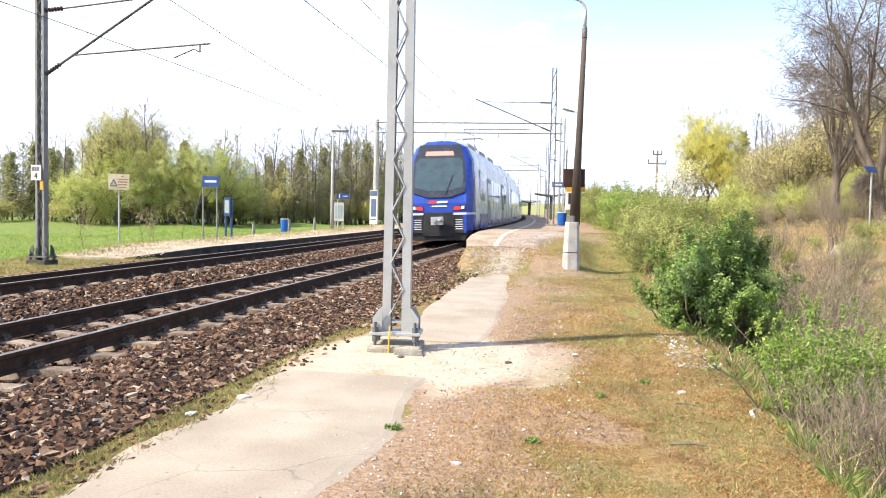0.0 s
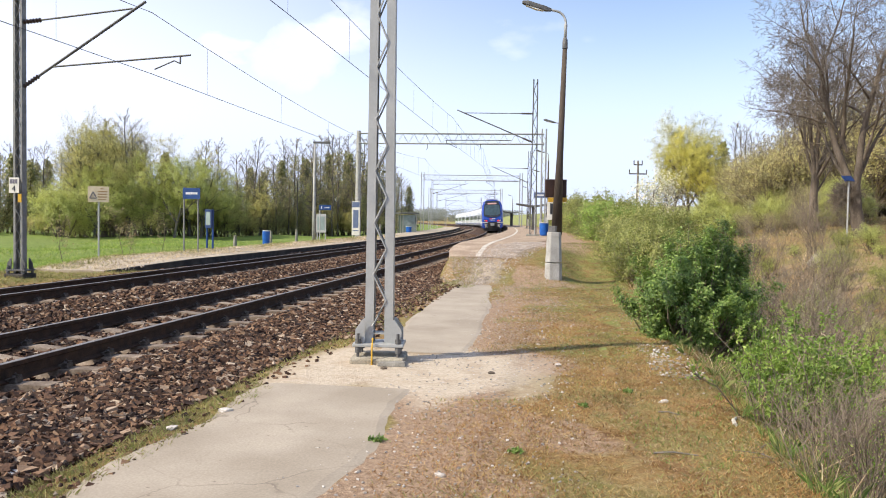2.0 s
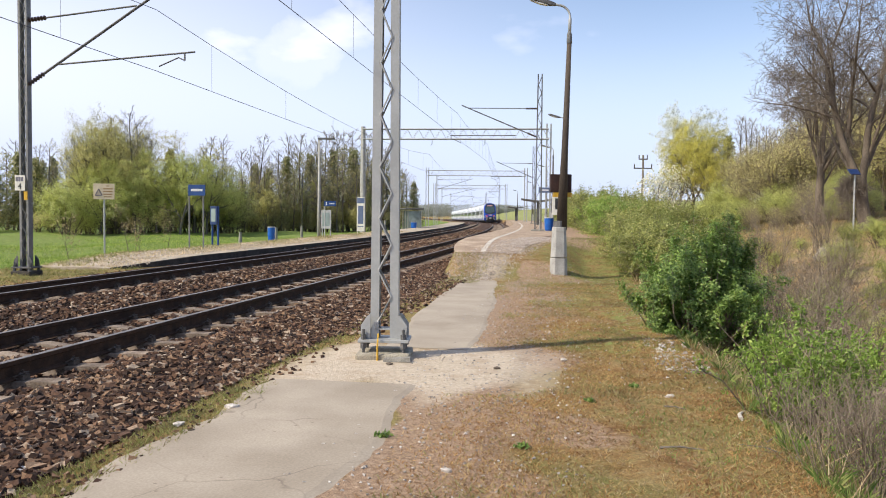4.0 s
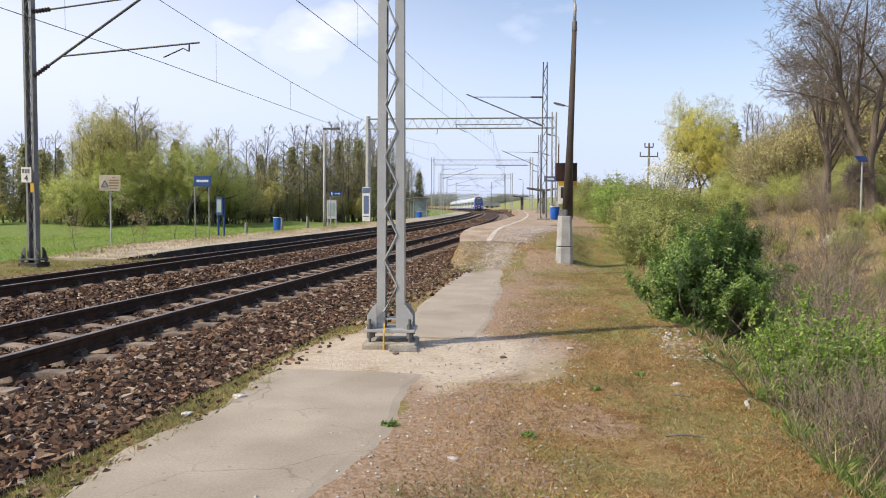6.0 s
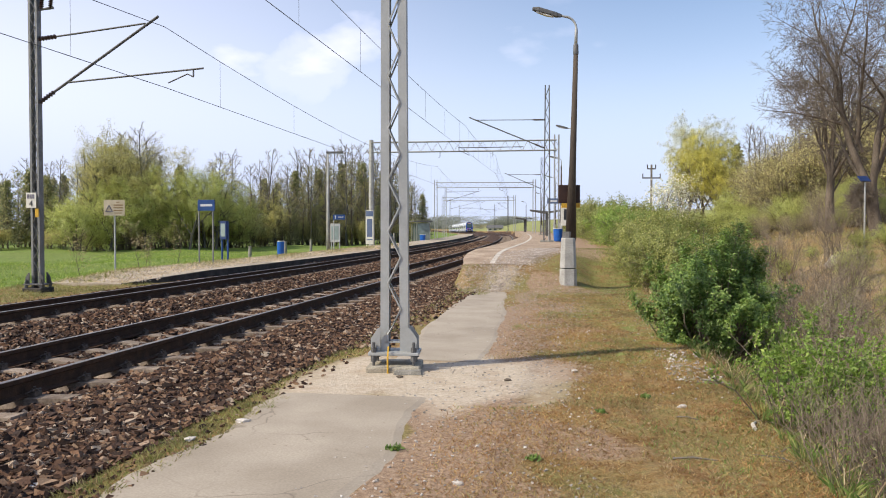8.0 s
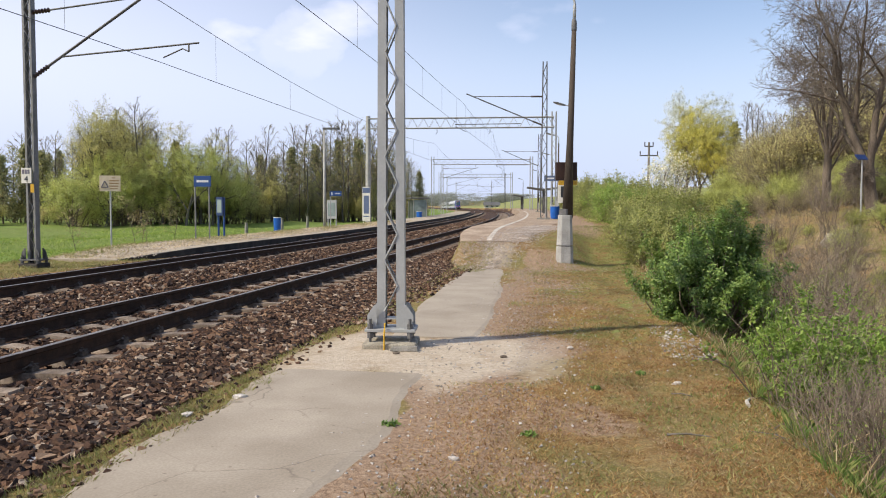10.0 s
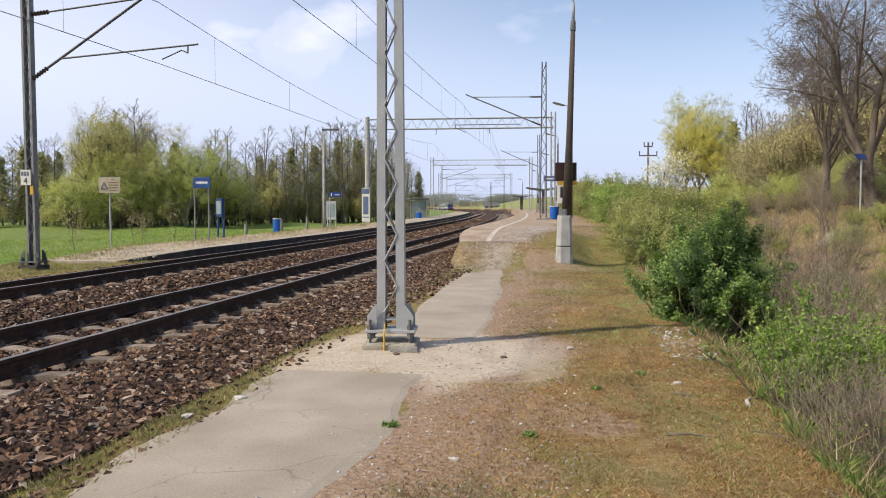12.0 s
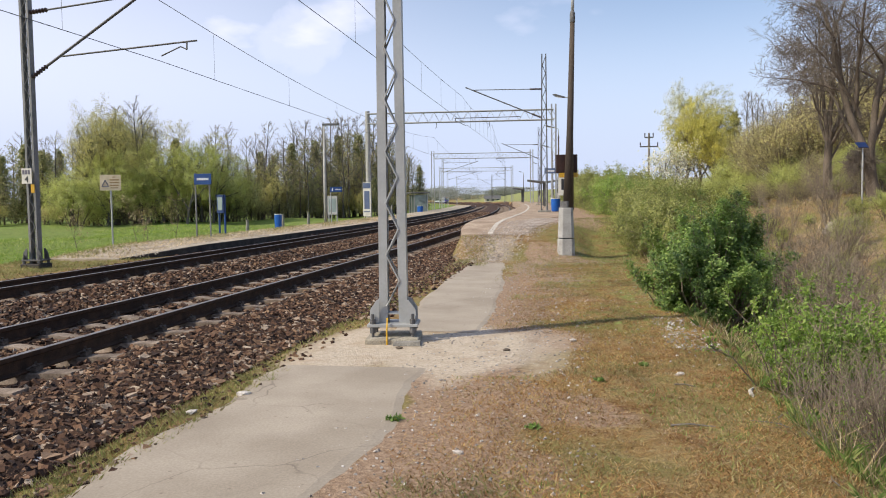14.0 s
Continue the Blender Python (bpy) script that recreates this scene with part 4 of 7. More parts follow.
def wires(u, supports, label, z_contact=5.05, z_top=6.75, sag=0.95):
    w = thing("overhead_line", label, "overhead wire")
    cont, mess = Geo(), Geo()
    pc, pm = [], []
    for i in range(len(supports) - 1):
        y0, y1 = supports[i], supports[i + 1]
        n = 14
        for k in range(n):
            t = k / n
            y = y0 + (y1 - y0) * t
            # straight between supports, with a small stagger at each
            s0, s1 = (0.2 if i % 2 else -0.2), (-0.2 if i % 2 else 0.2)
            a, b = on_line(u + s0, y0), on_line(u + s1, y1)
            p = a.lerp(b, t)
            zb = float(fall(y))
            pc.append((p.x, p.y, z_contact + zb))
            zm = z_top - sag * 4 * t * (1 - t) + zb
            pm.append((p.x, p.y, zm))
            if k % 2 == 1:
                drop = Geo()
                drop.tube([(p.x, p.y, z_contact + zb), (p.x, p.y, zm)], 0.004, 3)
                part("dropper", drop, WIRE, w)
    cont.tube(pc, 0.008, 5)
    mess.tube(pm, 0.008, 5)
    part("contact_wire", cont, WIRE, w)
    part("carrier_wire", mess, WIRE, w)


wires(0.0, [-42, 9.2, 43.6, 61.5, 88, 116, 145, 188, 245, 320, 400, 480], "thin overhead contact and carrier wires over the near track", 5.42, 6.76, 0.25)
wires(TRACK_B, [-30, 18.3, 61.5, 92, 129, 180, 228, 277, 332], "thin overhead contact and carrier wires over the far track", 4.58, 5.97, 0.66)


# ---- lamps ----
def street_lamp(p, lean=0.0, yaw=0.0, box=False, label="dark lamp post in a pale concrete footing on the grass"):
    la = thing("street_lamp", label, "street lamp", Matrix.Translation(p) @ pose(0, 0, 0, 0, 0, yaw), "lamp posts on the platform")
    g = Geo()
    for z0, z1, a, b in ((-0.4, 0.37, 0.215, 0.20), (0.395, 1.16, 0.195, 0.165)):
        ring = lambda r, z: [(r * x, r * y, z) for x, y in ((-1, -0.6), (-0.6, -1), (0.6, -1), (1, -0.6), (1, 0.6), (0.6, 1), (-0.6, 1), (-1, 0.6))]
        g.loft([ring(a, z0), ring(b, z1)])
    part("footing", g, CONCRETE, la, "pale concrete footing in two sections", 0.008)
    g = Geo()
    g.tube([(0, 0, 0.3), (0, 0, 0.42)], 0.17, 10)
    part("band", g, STEEL_DARK, la, "dark steel band")
    g = Geo()
    g.tube([(0, 0, 1.1), (0, 0, 1.32)], [0.15, 0.145], 10)
    part("clamp", g, STEEL_DARK, la, "dark steel clamp")
    g = Geo()
    g.tube([(0.06, 0, 1.1), (0.06 + lean * 0.4, 0, 3.0), (0.06 + lean, 0, 5.85)], [0.14, 0.085, 0.058], 14)
    part("pole", g, LAMP_POLE, la, "dark brown weathered pole", smooth=True)
    x = 0.06 + lean
    g = Geo()
    g.tube([(x, 0, 5.8), (x, 0, 6.02), (x, 0, 6.08)], [0.07, 0.065, 0.045], 12)
    part("collar", g, STEEL_DARK, la)
    g = Geo()
    pts = [(x, 0, 6.0), (x + 0.01, 0, 6.4)]
    for i in range(7):
        w = math.pi / 2 * i / 6
        pts.append((x - 0.30 + 0.31 * math.cos(w), 0, 6.45 + 0.30 * math.sin(w)))
    pts.append((x - 0.45, 0, 6.79))
    g.tube(pts, [0.042] * 2 + [0.03] * 8, 9)
    part("bracket", g, STEEL_GREY, la, "curved grey bracket", smooth=True)
    g = Geo()
    sec = lambda q, w, h0, h1: [(q, -w, h0), (q, w, h0), (q, w * 0.8, h1), (q, -w * 0.8, h1)]
    g.loft([sec(x - 0.36, 0.04, 6.73, 6.80), sec(x - 0.5, 0.075, 6.735, 6.85), sec(x - 0.95, 0.09, 6.86, 6.98), sec(x - 1.1, 0.06, 6.91, 6.98)])
    head = part("lamp_head", g, STEEL_DARK, la, "dark elongated lamp head", 0.015)
    g = Geo()
    g.loft([sec(x - 0.56, 0.055, 6.73, 6.77), sec(x - 0.75, 0.07, 6.765, 6.82), sec(x - 1.0, 0.055, 6.855, 6.89)])
    part("lens", g, WHITE_SIGN, head, "milky lamp cover")
    if box:
        g = Geo()
        g.box(-0.22, 0.32, 0.12, 0.30, 2.05, 2.51)
        bx = part("notice_box", g, BOX_BROWN, la, "dark brown notice box", 0.012)
        g = Geo()
        g.box(-0.14, 0.33, 0.13, 0.28, 1.93, 2.045)
        part("yellow_panel", g, YELLOW, bx, "yellow strip")
    return la


street_lamp(at_xy(3.21, 20.75), 0.12, 0, True)
for u, y in ((5.6, 50), (5.3, 71), (5.8, 98), (6.4, 144), (6.9, 190)):
    street_lamp(foot(u, y), 0.0, heading(y), False, "dark lamp post on the platform")


def thin_lamp(p, height, yaw, label):
    la = thing("street_lamp", label, "street lamp", Matrix.Translation(p) @ pose(0, 0, 0, 0, 0, yaw), "pale lamp posts")
    g = Geo()
    g.tube([(0, 0, -0.2), (0, 0, 2.2), (0, 0, height)], [0.11, 0.095, 0.06], 10)
    part("pole", g, CONCRETE, la, "pale concrete pole", smooth=True)
    g = Geo()
    g.box(-0.1, 0.95, -0.09, 0.09, height - 0.02, height + 0.1)
    part("lamp_head", g, STEEL_DARK, la, "", 0.02)
    return la


thin_lamp(at_xy(-6.95, 49.8), 6.1, 0, "pale concrete lamp post on the far platform")


# ---- signs, bins and platform furniture ----
def board(name, p, yaw, posts, x0, x1, z0, z1, face, bars, label, category, thick=0.03, post_r=0.03, post_mat=None, bar_mat=None):
    """A sign on one or more posts; writing too small to read is laid on as plain bars."""
    s = thing(name, label, category, Matrix.Translation(p) @ pose(0, 0, 0, 0, 0, yaw))
    for x, top in posts:
        g = Geo()
        g.tube([(x, 0.03, -0.3), (x, 0.03, top)], post_r, 8)
        part("post", g, post_mat or STEEL_GREY, s)
    g = Geo()
    g.box(x0, x1, -thick, 0, z0, z1)
    pn = part("panel", g, face, s, "", 0.006)
    for a, b, c, d in bars:
        g = Geo()
        g.box(a, b, -thick - 0.006, -thick - 0.001, c, d)
        part("lettering", g, bar_mat or PALE_BAR, pn, "unreadable lettering")
    return s


portal(61.5, -9.3, 4.75, 7.85, 0.75, "trussed steel catenary portal spanning both tracks", 0.2, True)
board("info_board", on_line(-9.25, 60.6, -0.1), -6, [(-0.25, 2.7), (0.25, 2.7)], -0.3, 0.3, 0.2, 2.75, WHITE_SIGN, [(-0.2, 0.2, 0.75, 2.1), (-0.28, 0.28, 2.3, 2.7), (-0.22, 0.22, 0.5, 0.58)], "tall white framed notice panel at the foot of a post", "information board", 0.08, 0.035, WHITE_SIGN, FADED_SIGN)
portal(116, -10.1, 3.9, 7.75, 0.72, "trussed steel catenary portal farther along the line")
portal(171, -12.0, 3.0, 7.7, 0.7, "distant trussed catenary portal")

yA = board("warning_sign", at_xy(-10.96, 27.34), 12, [(0.0, 2.5)], -0.33, 0.33, 2.0, 2.52, CREAM_SIGN, [(0.06, 0.16, 2.43, 2.46), (-0.02, 0.28, 2.33, 2.37), (-0.02, 0.27, 2.24, 2.28), (-0.02, 0.26, 2.15, 2.19), (0.0, 0.24, 2.07, 2.10)], "faded cream warning board with a dark triangle on a thin post", "warning sign", bar_mat=OCHRE_INK)
g = Geo()
for a, b in (((-0.27, 2.13), (-0.06, 2.13)), ((-0.06, 2.13), (-0.165, 2.34)), ((-0.165, 2.34), (-0.27, 2.13))):
    g.tube([(a[0], -0.036, a[1]), (b[0], -0.036, b[1])], 0.016, 4)
part("triangle", g, FADED_INK, [c for c in yA.children if c.name.startswith("panel")][0], "faded dark warning triangle")
board("station_sign", at_xy(-9.0, 30.2), -12, [(0.0, 2.57), (0.56, 2.42)], -0.02, 0.66, 2.14, 2.54, BLUE_SIGN, [(0.10 + 0.068 * i, 0.148 + 0.068 * i, 2.30, 2.385) for i in range(7)], "blue station name board on two posts", "station sign", post_mat=STEEL_MID)
board("station_sign", at_xy(-6.0, 47.5), 0, [(-0.3, 2.3)], -0.34, 0.36, 2.0, 2.3, BLUE_SIGN, [(-0.02 + 0.05 * i, 0.015 + 0.05 * i, 2.12, 2.18) for i in range(6)] + [(-0.23, -0.17, 2.06, 2.24)], "small blue sign on a post of the far platform", "station sign")
board("info_board", at_xy(-8.75, 32.8), -40, [(-0.19, 1.82), (0.19, 1.82)], -0.22, 0.22, 1.08, 1.82, NAVY, [(-0.15, 0.15, 1.2, 1.72)], "dark blue framed timetable board on blue posts", "information board", 0.06, 0.04, BLUE_SIGN, SHELTER_GLASS)
board("info_board", at_xy(-6.35, 48.6), -10, [(-0.25, 1.8), (0.25, 1.8)], -0.3, 0.3, 0.7, 1.8, STEEL_GREY, [(-0.22, 0.22, 0.85, 1.65)], "grey framed timetable board on posts", "information board", 0.06, 0.035, None, SHELTER_GLASS)
board("station_sign", foot(4.55, 50), 0, [(-0.4, 2.6), (0.35, 2.6)], -0.5, 0.38, 2.24, 2.56, FADED_SIGN, [(-0.38, 0.1, 2.35, 2.44), (0.2, 0.3, 2.3, 2.5)], "blue station name board on the near platform", "station sign")
board("info_board", foot(5.0, 45.2), 0, [(-0.1, 2.0), (0.42, 2.0)], -0.14, 0.46, 0.9, 2.0, WHITE_SIGN, [(0.0, 0.3, 1.2, 1.8)], "white notice board on the platform", "information board", 0.05, 0.03, None, DARK_BAR)


def litter_bin(p, r=0.26, h=0.85, label="blue plastic litter bin on the platform"):
    b = thing("litter_bin", label, "litter bin", Matrix.Translation(p), "litter bins")
    g = Geo()
    g.tube([(0, 0, 0.05), (0, 0, 0.12), (0, 0, h - 0.1), (0, 0, h)], [r * 0.82, r * 0.9, r, r * 0.97], 16)
    part("body", g, BLUE_BIN, b, "", smooth=False)
    g = Geo()
    g.tube([(0, 0, h), (0, 0, h + 0.03)], r * 1.05, 16)
    part("rim", g, PALE_BAR, b, "pale rim")
    g = Geo()
    g.tube([(0, 0, -0.2), (0, 0, 0.08)], r * 0.7, 10)
    part("base", g, OLD_CONCRETE, b)
    return b


litter_bin(at_xy(-8.5, 43.0, 0.23), 0.2, 0.8)
litter_bin(at_xy(6.28, 44.2), 0.25, 0.72)
litter_bin(at_xy(-2.0, 84), 0.3, 0.8)


def stump(p, h, r):
    g = Geo()
    g.tube([(0, 0, -0.2), (0, 0, h * 0.6), (0.01, 0, h)], [r, r * 0.95, r * 0.8], 8)
    s = tagged(part("fence_post", g, OLD_CONCRETE), "short weathered concrete post at the meadow's edge", "post", "short posts")
    s.matrix_basis = Matrix.Translation(p)


for x, y, h in ((-10.27, 43.6, 1.05), (-9.6, 50, 1.07), (-9.16, 57, 1.07), (-4.4, 75, 1.1)):
    stump(at_xy(x, y), h, 0.1)


def flat_canopy(u, y, length, label):
    """A butterfly platform roof on a row of posts."""
    c = thing("platform_canopy", label, "platform canopy", Matrix.Translation(foot(u, y)) @ pose(0, 0, 0, 0, 0, heading(y)), "platform canopies")
    for k in range(3):
        g = Geo()
        q = -length / 2 + length * (0.1 + 0.4 * k)
        g.box(-0.09, 0.09, q - 0.09, q + 0.09, -0.2, 2.16)
        part("post", g, STEEL_DARK, c)
    for s in (-1, 1):
        g = Geo()
        prof = [(0, 2.10), (s * 1.55, 2.34), (s * 1.55, 2.42), (0, 2.24)]
        g.loft([[(a, -length / 2, b) for a, b in prof], [(a, length / 2, b) for a, b in prof]])
        part("roof_wing", g, ASBESTOS, c, "dark sloping roof wing")
    return c


flat_canopy(4.2, 76, 5, "dark butterfly roof over the near platform")
flat_canopy(3.2, 136, 8, "dark butterfly roof farther along the near platform")


def shelter(p, yaw):
    s = thing("waiting_shelter", "glazed waiting shelter with a flat roof on the far platform", "shelter", Matrix.Translation(p) @ pose(0, 0, 0, 0, 0, yaw))
    for x in (-1.9, 0, 1.9):
        for y in (-0.7, 0.7):
            g = Geo()
            g.box(x - 0.04, x + 0.04, y - 0.04, y + 0.04, -0.2, 2.2)
            part("post", g, STEEL_GREY, s)
    for x0, x1 in ((-1.86, -0.04), (0.04, 1.86)):
        g = Geo()
        g.box(x0, x1, 0.68, 0.71, 0.15, 2.05)
        part("pane", g, SHELTER_GLASS, s, "dull glass pane")
    for x in (-1.9, 1.9):
        g = Geo()
        g.box(x - 0.015, x + 0.015, -0.62, 0.62, 0.15, 2.05)
        part("pane", g, SHELTER_GLASS, s, "dull glass pane")
    g = Geo()
    g.box(-2.2, 2.2, -1.0, 0.95, 2.2, 2.34)
    part("roof", g, ASBESTOS, s, "", 0.02)
    g = Geo()
    g.box(-1.5, 1.5, 0.3, 0.62, 0.4, 0.46)
    part("bench", g, BLUE_SIGN, s, "blue bench")


shelter(at_xy(-2.3, 88), -80)


# ---- the train ----
CAR = 19.4
SECTION = [(0.0, 4.12), (0.62, 4.08), (1.08, 3.86), (1.33, 3.35), (1.40, 2.6), (1.41, 1.6), (1.41, 0.95), (1.36, 0.5)]


def ring_at(y, kx=1.0, rake=0.0, ztop=1.0):
    half = [(x * kx, z) for x, z in SECTION]
    full = half + [(-x, z) for x, z in reversed(half[1:])]
    return [Vector((x, y + rake * max(0.0, z - 1.75), z)) for x, z in full]


def bogie(parent, y):
    g = Geo()
    g.box(-1.15, 1.15, y - 1.5, y + 1.5, 0.32, 0.62)
    for s in (-1, 1):
        g.box(s * 1.02 - 0.1, s * 1.02 + 0.1, y - 1.6, y + 1.6, 0.35, 0.8)
    bo = part("bogie", g, TRAIN_DARK, parent, "dark bogie frame")
    for d in (-1.2, 1.2):
        for s in (-1, 1):
            g = Geo()
            g.tube([(s * 0.70, y + d, 0.43), (s * 0.83, y + d, 0.43)], 0.43, 18)
            part("wheel", g, STEEL_DARK, bo)


def car_common(car, y0, y1, doors):
    h = CAR / 2
    g = Geo()
    g.loft([ring_at(y0), ring_at(y1)])
    part("body", g, TRAIN_WHITE, car, "pale silver-white car body", smooth=False)
    g = Geo()
    g.box(-1.28, 1.28, y0 + 0.1, y1 - 0.05, 0.28, 0.52)
    part("skirt", g, TRAIN_DARK, car, "dark underframe")
    for s in (-1, 1):
        x = s * 1.40
        # windows, raised a little from the skin
        y = y0 + 1.0
        while y < y1 - 1.6:
            if not any(abs(y + 0.65 - d) < 1.35 for d in doors):
                g = Geo()
                pr = [(x + s * 0.02, 1.70), (x + s * 0.02, 2.62), (x + s * 0.0, 2.72), (x - s * 0.15, 2.72), (x - s * 0.15, 1.70)]
                g.loft([[(a, y, b) for a, b in pr], [(a, y + 1.25, b) for a, b in pr]])
                part("window", g, TRAIN_GLASS, car, "dark tinted window")
            y += 1.42
        g = Geo()
        g.box(min(x, x + s * 0.018), max(x, x + s * 0.018), y0 + 0.2, y1 - 0.1, 0.62, 0.84)
        part("stripe", g, TRAIN_BLUE, car, "blue stripe")
        for d in doors:
            g = Geo()
            g.box(min(x, x + s * 0.025), max(x, x + s * 0.025), d - 0.68, d + 0.68, 0.7, 2.75)
            dr = part("door", g, TRAIN_GREY, car, "grey sliding door")
            for q in (-0.55, 0.07):
                g = Geo()
                g.box(min(x, x + s * 0.035), max(x, x + s * 0.035), d + q, d + q + 0.48, 1.35, 2.55)
                part("door_pane", g, TRAIN_GLASS, dr, "dark door pane")
    for k in range(3):
        q = y0 + (y1 - y0) * (0.2 + 0.28 * k)
        g = Geo()
        g.box(-0.75, 0.75, q - 1.4, q + 1.4, 4.0, 4.3)
        part("roof_unit", g, TRAIN_GREY, car, "grey roof equipment box", 0.05)


def pantograph(car, y):
    g = Geo()
    for s in (-1, 1):
        g.tube([(s * 0.45, y + 0.5, 4.32), (s * 0.32, y - 0.55, 4.72), (s * 0.28, y + 0.25, 5.05)], 0.028, 6)
        g.tube([(s * 0.5, y - 0.1, 4.1), (s * 0.5, y - 0.1, 4.35)], 0.06, 6)
    g.tube([(-0.75, y + 0.25, 5.0), (-0.55, y + 0.25, 5.08), (0.55, y + 0.25, 5.08), (0.75, y + 0.25, 5.0)], 0.03, 6)
    g.tube([(-0.28, y + 0.25, 5.05), (0.28, y + 0.25, 5.05)], 0.022, 6)
    part("pantograph", g, STEEL_DARK, car, "raised dark pantograph")


def cab_car():
    """The rearmost car: its blue cab looks back along the line."""
    car = thing("train_car", "white and blue electric train car with a raked blue cab end", "train", group="cars of the train")
    h = CAR / 2
    car_common(car, -h + 2.3, h - 0.3, (-3.2, 5.0))
    # blue cab shell, from the collar to the nose
    steps = [(2.3, 1.0, 0.0), (1.5, 1.0, 0.05), (0.9, 0.98, 0.14), (0.45, 0.94, 0.25), (0.15, 0.87, 0.33), (0.0, 0.79, 0.37)]
    rings = [ring_at(-h + s, k, rk) for s, k, rk in steps]
    g = Geo()
    g.loft(rings[:3], cap=False)
    part("cab_side", g, TRAIN_WHITE, car, "white cab flank", smooth=True)
    g = Geo()
    g.loft(rings[2:], cap=False)
    nose = rings[-1]
    n = len(nose)
    half = len(SECTION)
    k = len(g.v)
    g.v += [tuple(p) for p in nose]
    for i in range(half - 1):
        a, b = i, i + 1
        c, d = (n - i - 1) % n if i else 0, n - i - 1
        c = (n - i) % n
        ids = [k + a, k + b, k + (n - b) % n, k + c] if c != a else [k + a, k + b, k + (n - b) % n]
        g.f.append(tuple(dict.fromkeys(ids)))
    part("cab_shell", g, TRAIN_BLUE, car, "glossy blue cab shell")
    for z0, z1, mat, label in ((1.13, 1.21, TRAIN_WHITE, "white band round the cab"),):
        q = Geo()
        side = [(1.41 * kx * 1.012 if s_ > 0 else 1.41 * kx * 1.012, -h + s_ - 0.02) for s_, kx, _ in steps]
        way = side + [(-x, y) for x, y in reversed(side)]
        q.loft([[(x, y, z0), (x, y, z1), (x * 0.97, y + 0.03, z1), (x * 0.97, y + 0.03, z0)] for x, y in way])
        part("white_band", q, mat, car, label)
    # windscreen, on the rake of the nose
    fy = lambda z: -h + 0.37 * max(0.0, z - 1.75)

    def plate(name, pts, mat, lift, label, parent):
        q = Geo()
        front = [(x, fy(z) - lift, z) for x, z in pts]
        back = [(x, fy(z) + 0.05, z) for x, z in pts]
        q.loft([back, front])
        return part(name, q, mat, parent, label)

    ws = plate("windscreen_mask", [(-1.05, 2.02), (-0.45, 1.82), (0.45, 1.82), (1.05, 2.02), (1.07, 2.55), (1.02, 3.3), (0.82, 3.95), (-0.82, 3.95), (-1.02, 3.3), (-1.07, 2.55)], TRAIN_MASK, 0.03, "black mask round the windscreen", car)
    pane = [(-0.96, 2.22), (-0.42, 2.08), (0.42, 2.08), (0.96, 2.22), (0.98, 2.6), (0.93, 3.25), (0.80, 3.40), (-0.80, 3.40), (-0.93, 3.25), (-0.98, 2.6)]
    plate("windscreen", pane, TRAIN_GLASS, 0.042, "large tinted raked windscreen", ws)
    plate("destination_display", [(-0.58, 3.50), (0.58, 3.50), (0.55, 3.68), (-0.55, 3.68)], DISPLAY, 0.045, "lit orange destination display", ws)
    q = Geo()
    q.tube([(0.3, fy(1.95) - 0.06, 1.93), (0.55, fy(2.7) - 0.06, 2.7)], 0.015, 5)
    part("wiper", q, TRAIN_DARK, ws, "black wiper")
    for s in (-1, 1):
        lp = plate("lamp_cluster", [(s * 0.58, 1.28), (s * 1.07, 1.30), (s * 1.08, 1.54), (s * 0.62, 1.46)], TRAIN_DARK, 0.03, "dark lamp cluster", car)
        plate("tail_lamp", [(s * 0.62, 1.32), (s * 0.86, 1.335), (s * 0.86, 1.465), (s * 0.66, 1.445)], TAIL_RED, 0.05, "glowing red tail lamp", lp)
        plate("headlamp", [(s * 0.90, 1.345), (s * 1.03, 1.35), (s * 1.04, 1.48), (s * 0.90, 1.47)], WHITE_SIGN, 0.05, "clear headlamp", lp)
        plate("bumper", [(s * 0.60, 1.13), (s * 1.09, 1.13), (s * 1.09, 1.21), (s * 0.60, 1.21)], TRAIN_WHITE, 0.06, "white bumper strip", car)
        plate("corner_panel", [(s * 1.0, 0.42), (s * 1.11, 0.42), (s * 1.11, 1.12), (s * 1.0, 1.12)], TRAIN_BLUE, 0.07, "blue corner panel", car)
        gr = plate("grille", [(s * 0.64, 0.42), (s * 1.08, 0.42), (s * 1.09, 1.11), (s * 0.64, 1.11)], TRAIN_DARK, 0.05, "dark vent panel", car)
        for i in range(5):
            plate("slat", [(s * 0.68, 0.56 + 0.09 * i), (s * 0.97, 0.56 + 0.09 * i), (s * 0.97, 0.59 + 0.09 * i), (s * 0.68, 0.59 + 0.09 * i)], TRAIN_WHITE, 0.06, "", gr)
    plate("marking", [(-0.42, 1.58), (-0.12, 1.58), (-0.05, 1.70), (-0.35, 1.70)], RED_BAR, 0.02, "small red marking", car)
    plate("marking", [(-0.08, 1.60), (0.36, 1.60), (0.40, 1.68), (-0.03, 1.68)], PALE_BAR, 0.02, "pale unreadable marking", car)
    plate("marking", [(-0.26, 1.45), (0.34, 1.45), (0.34, 1.50), (-0.26, 1.50)], PALE_BAR, 0.02, "pale unreadable lettering", car)
    plate("coupler_recess", [(-0.64, 0.30), (0.64, 0.30), (0.60, 1.22), (-0.60, 1.22)], TRAIN_DARK, 0.05, "black coupler recess", car)
    q = Geo()
    q.tube([(0, -h + 0.2, 0.92), (0, -h - 0.28, 0.92)], 0.11, 10)
    q.box(-0.24, 0.24, -h - 0.42, -h - 0.22, 0.74, 1.06)
    q.tube([(-0.1, -h - 0.44, 0.92), (-0.1, -h - 0.5, 0.92)], 0.09, 12)
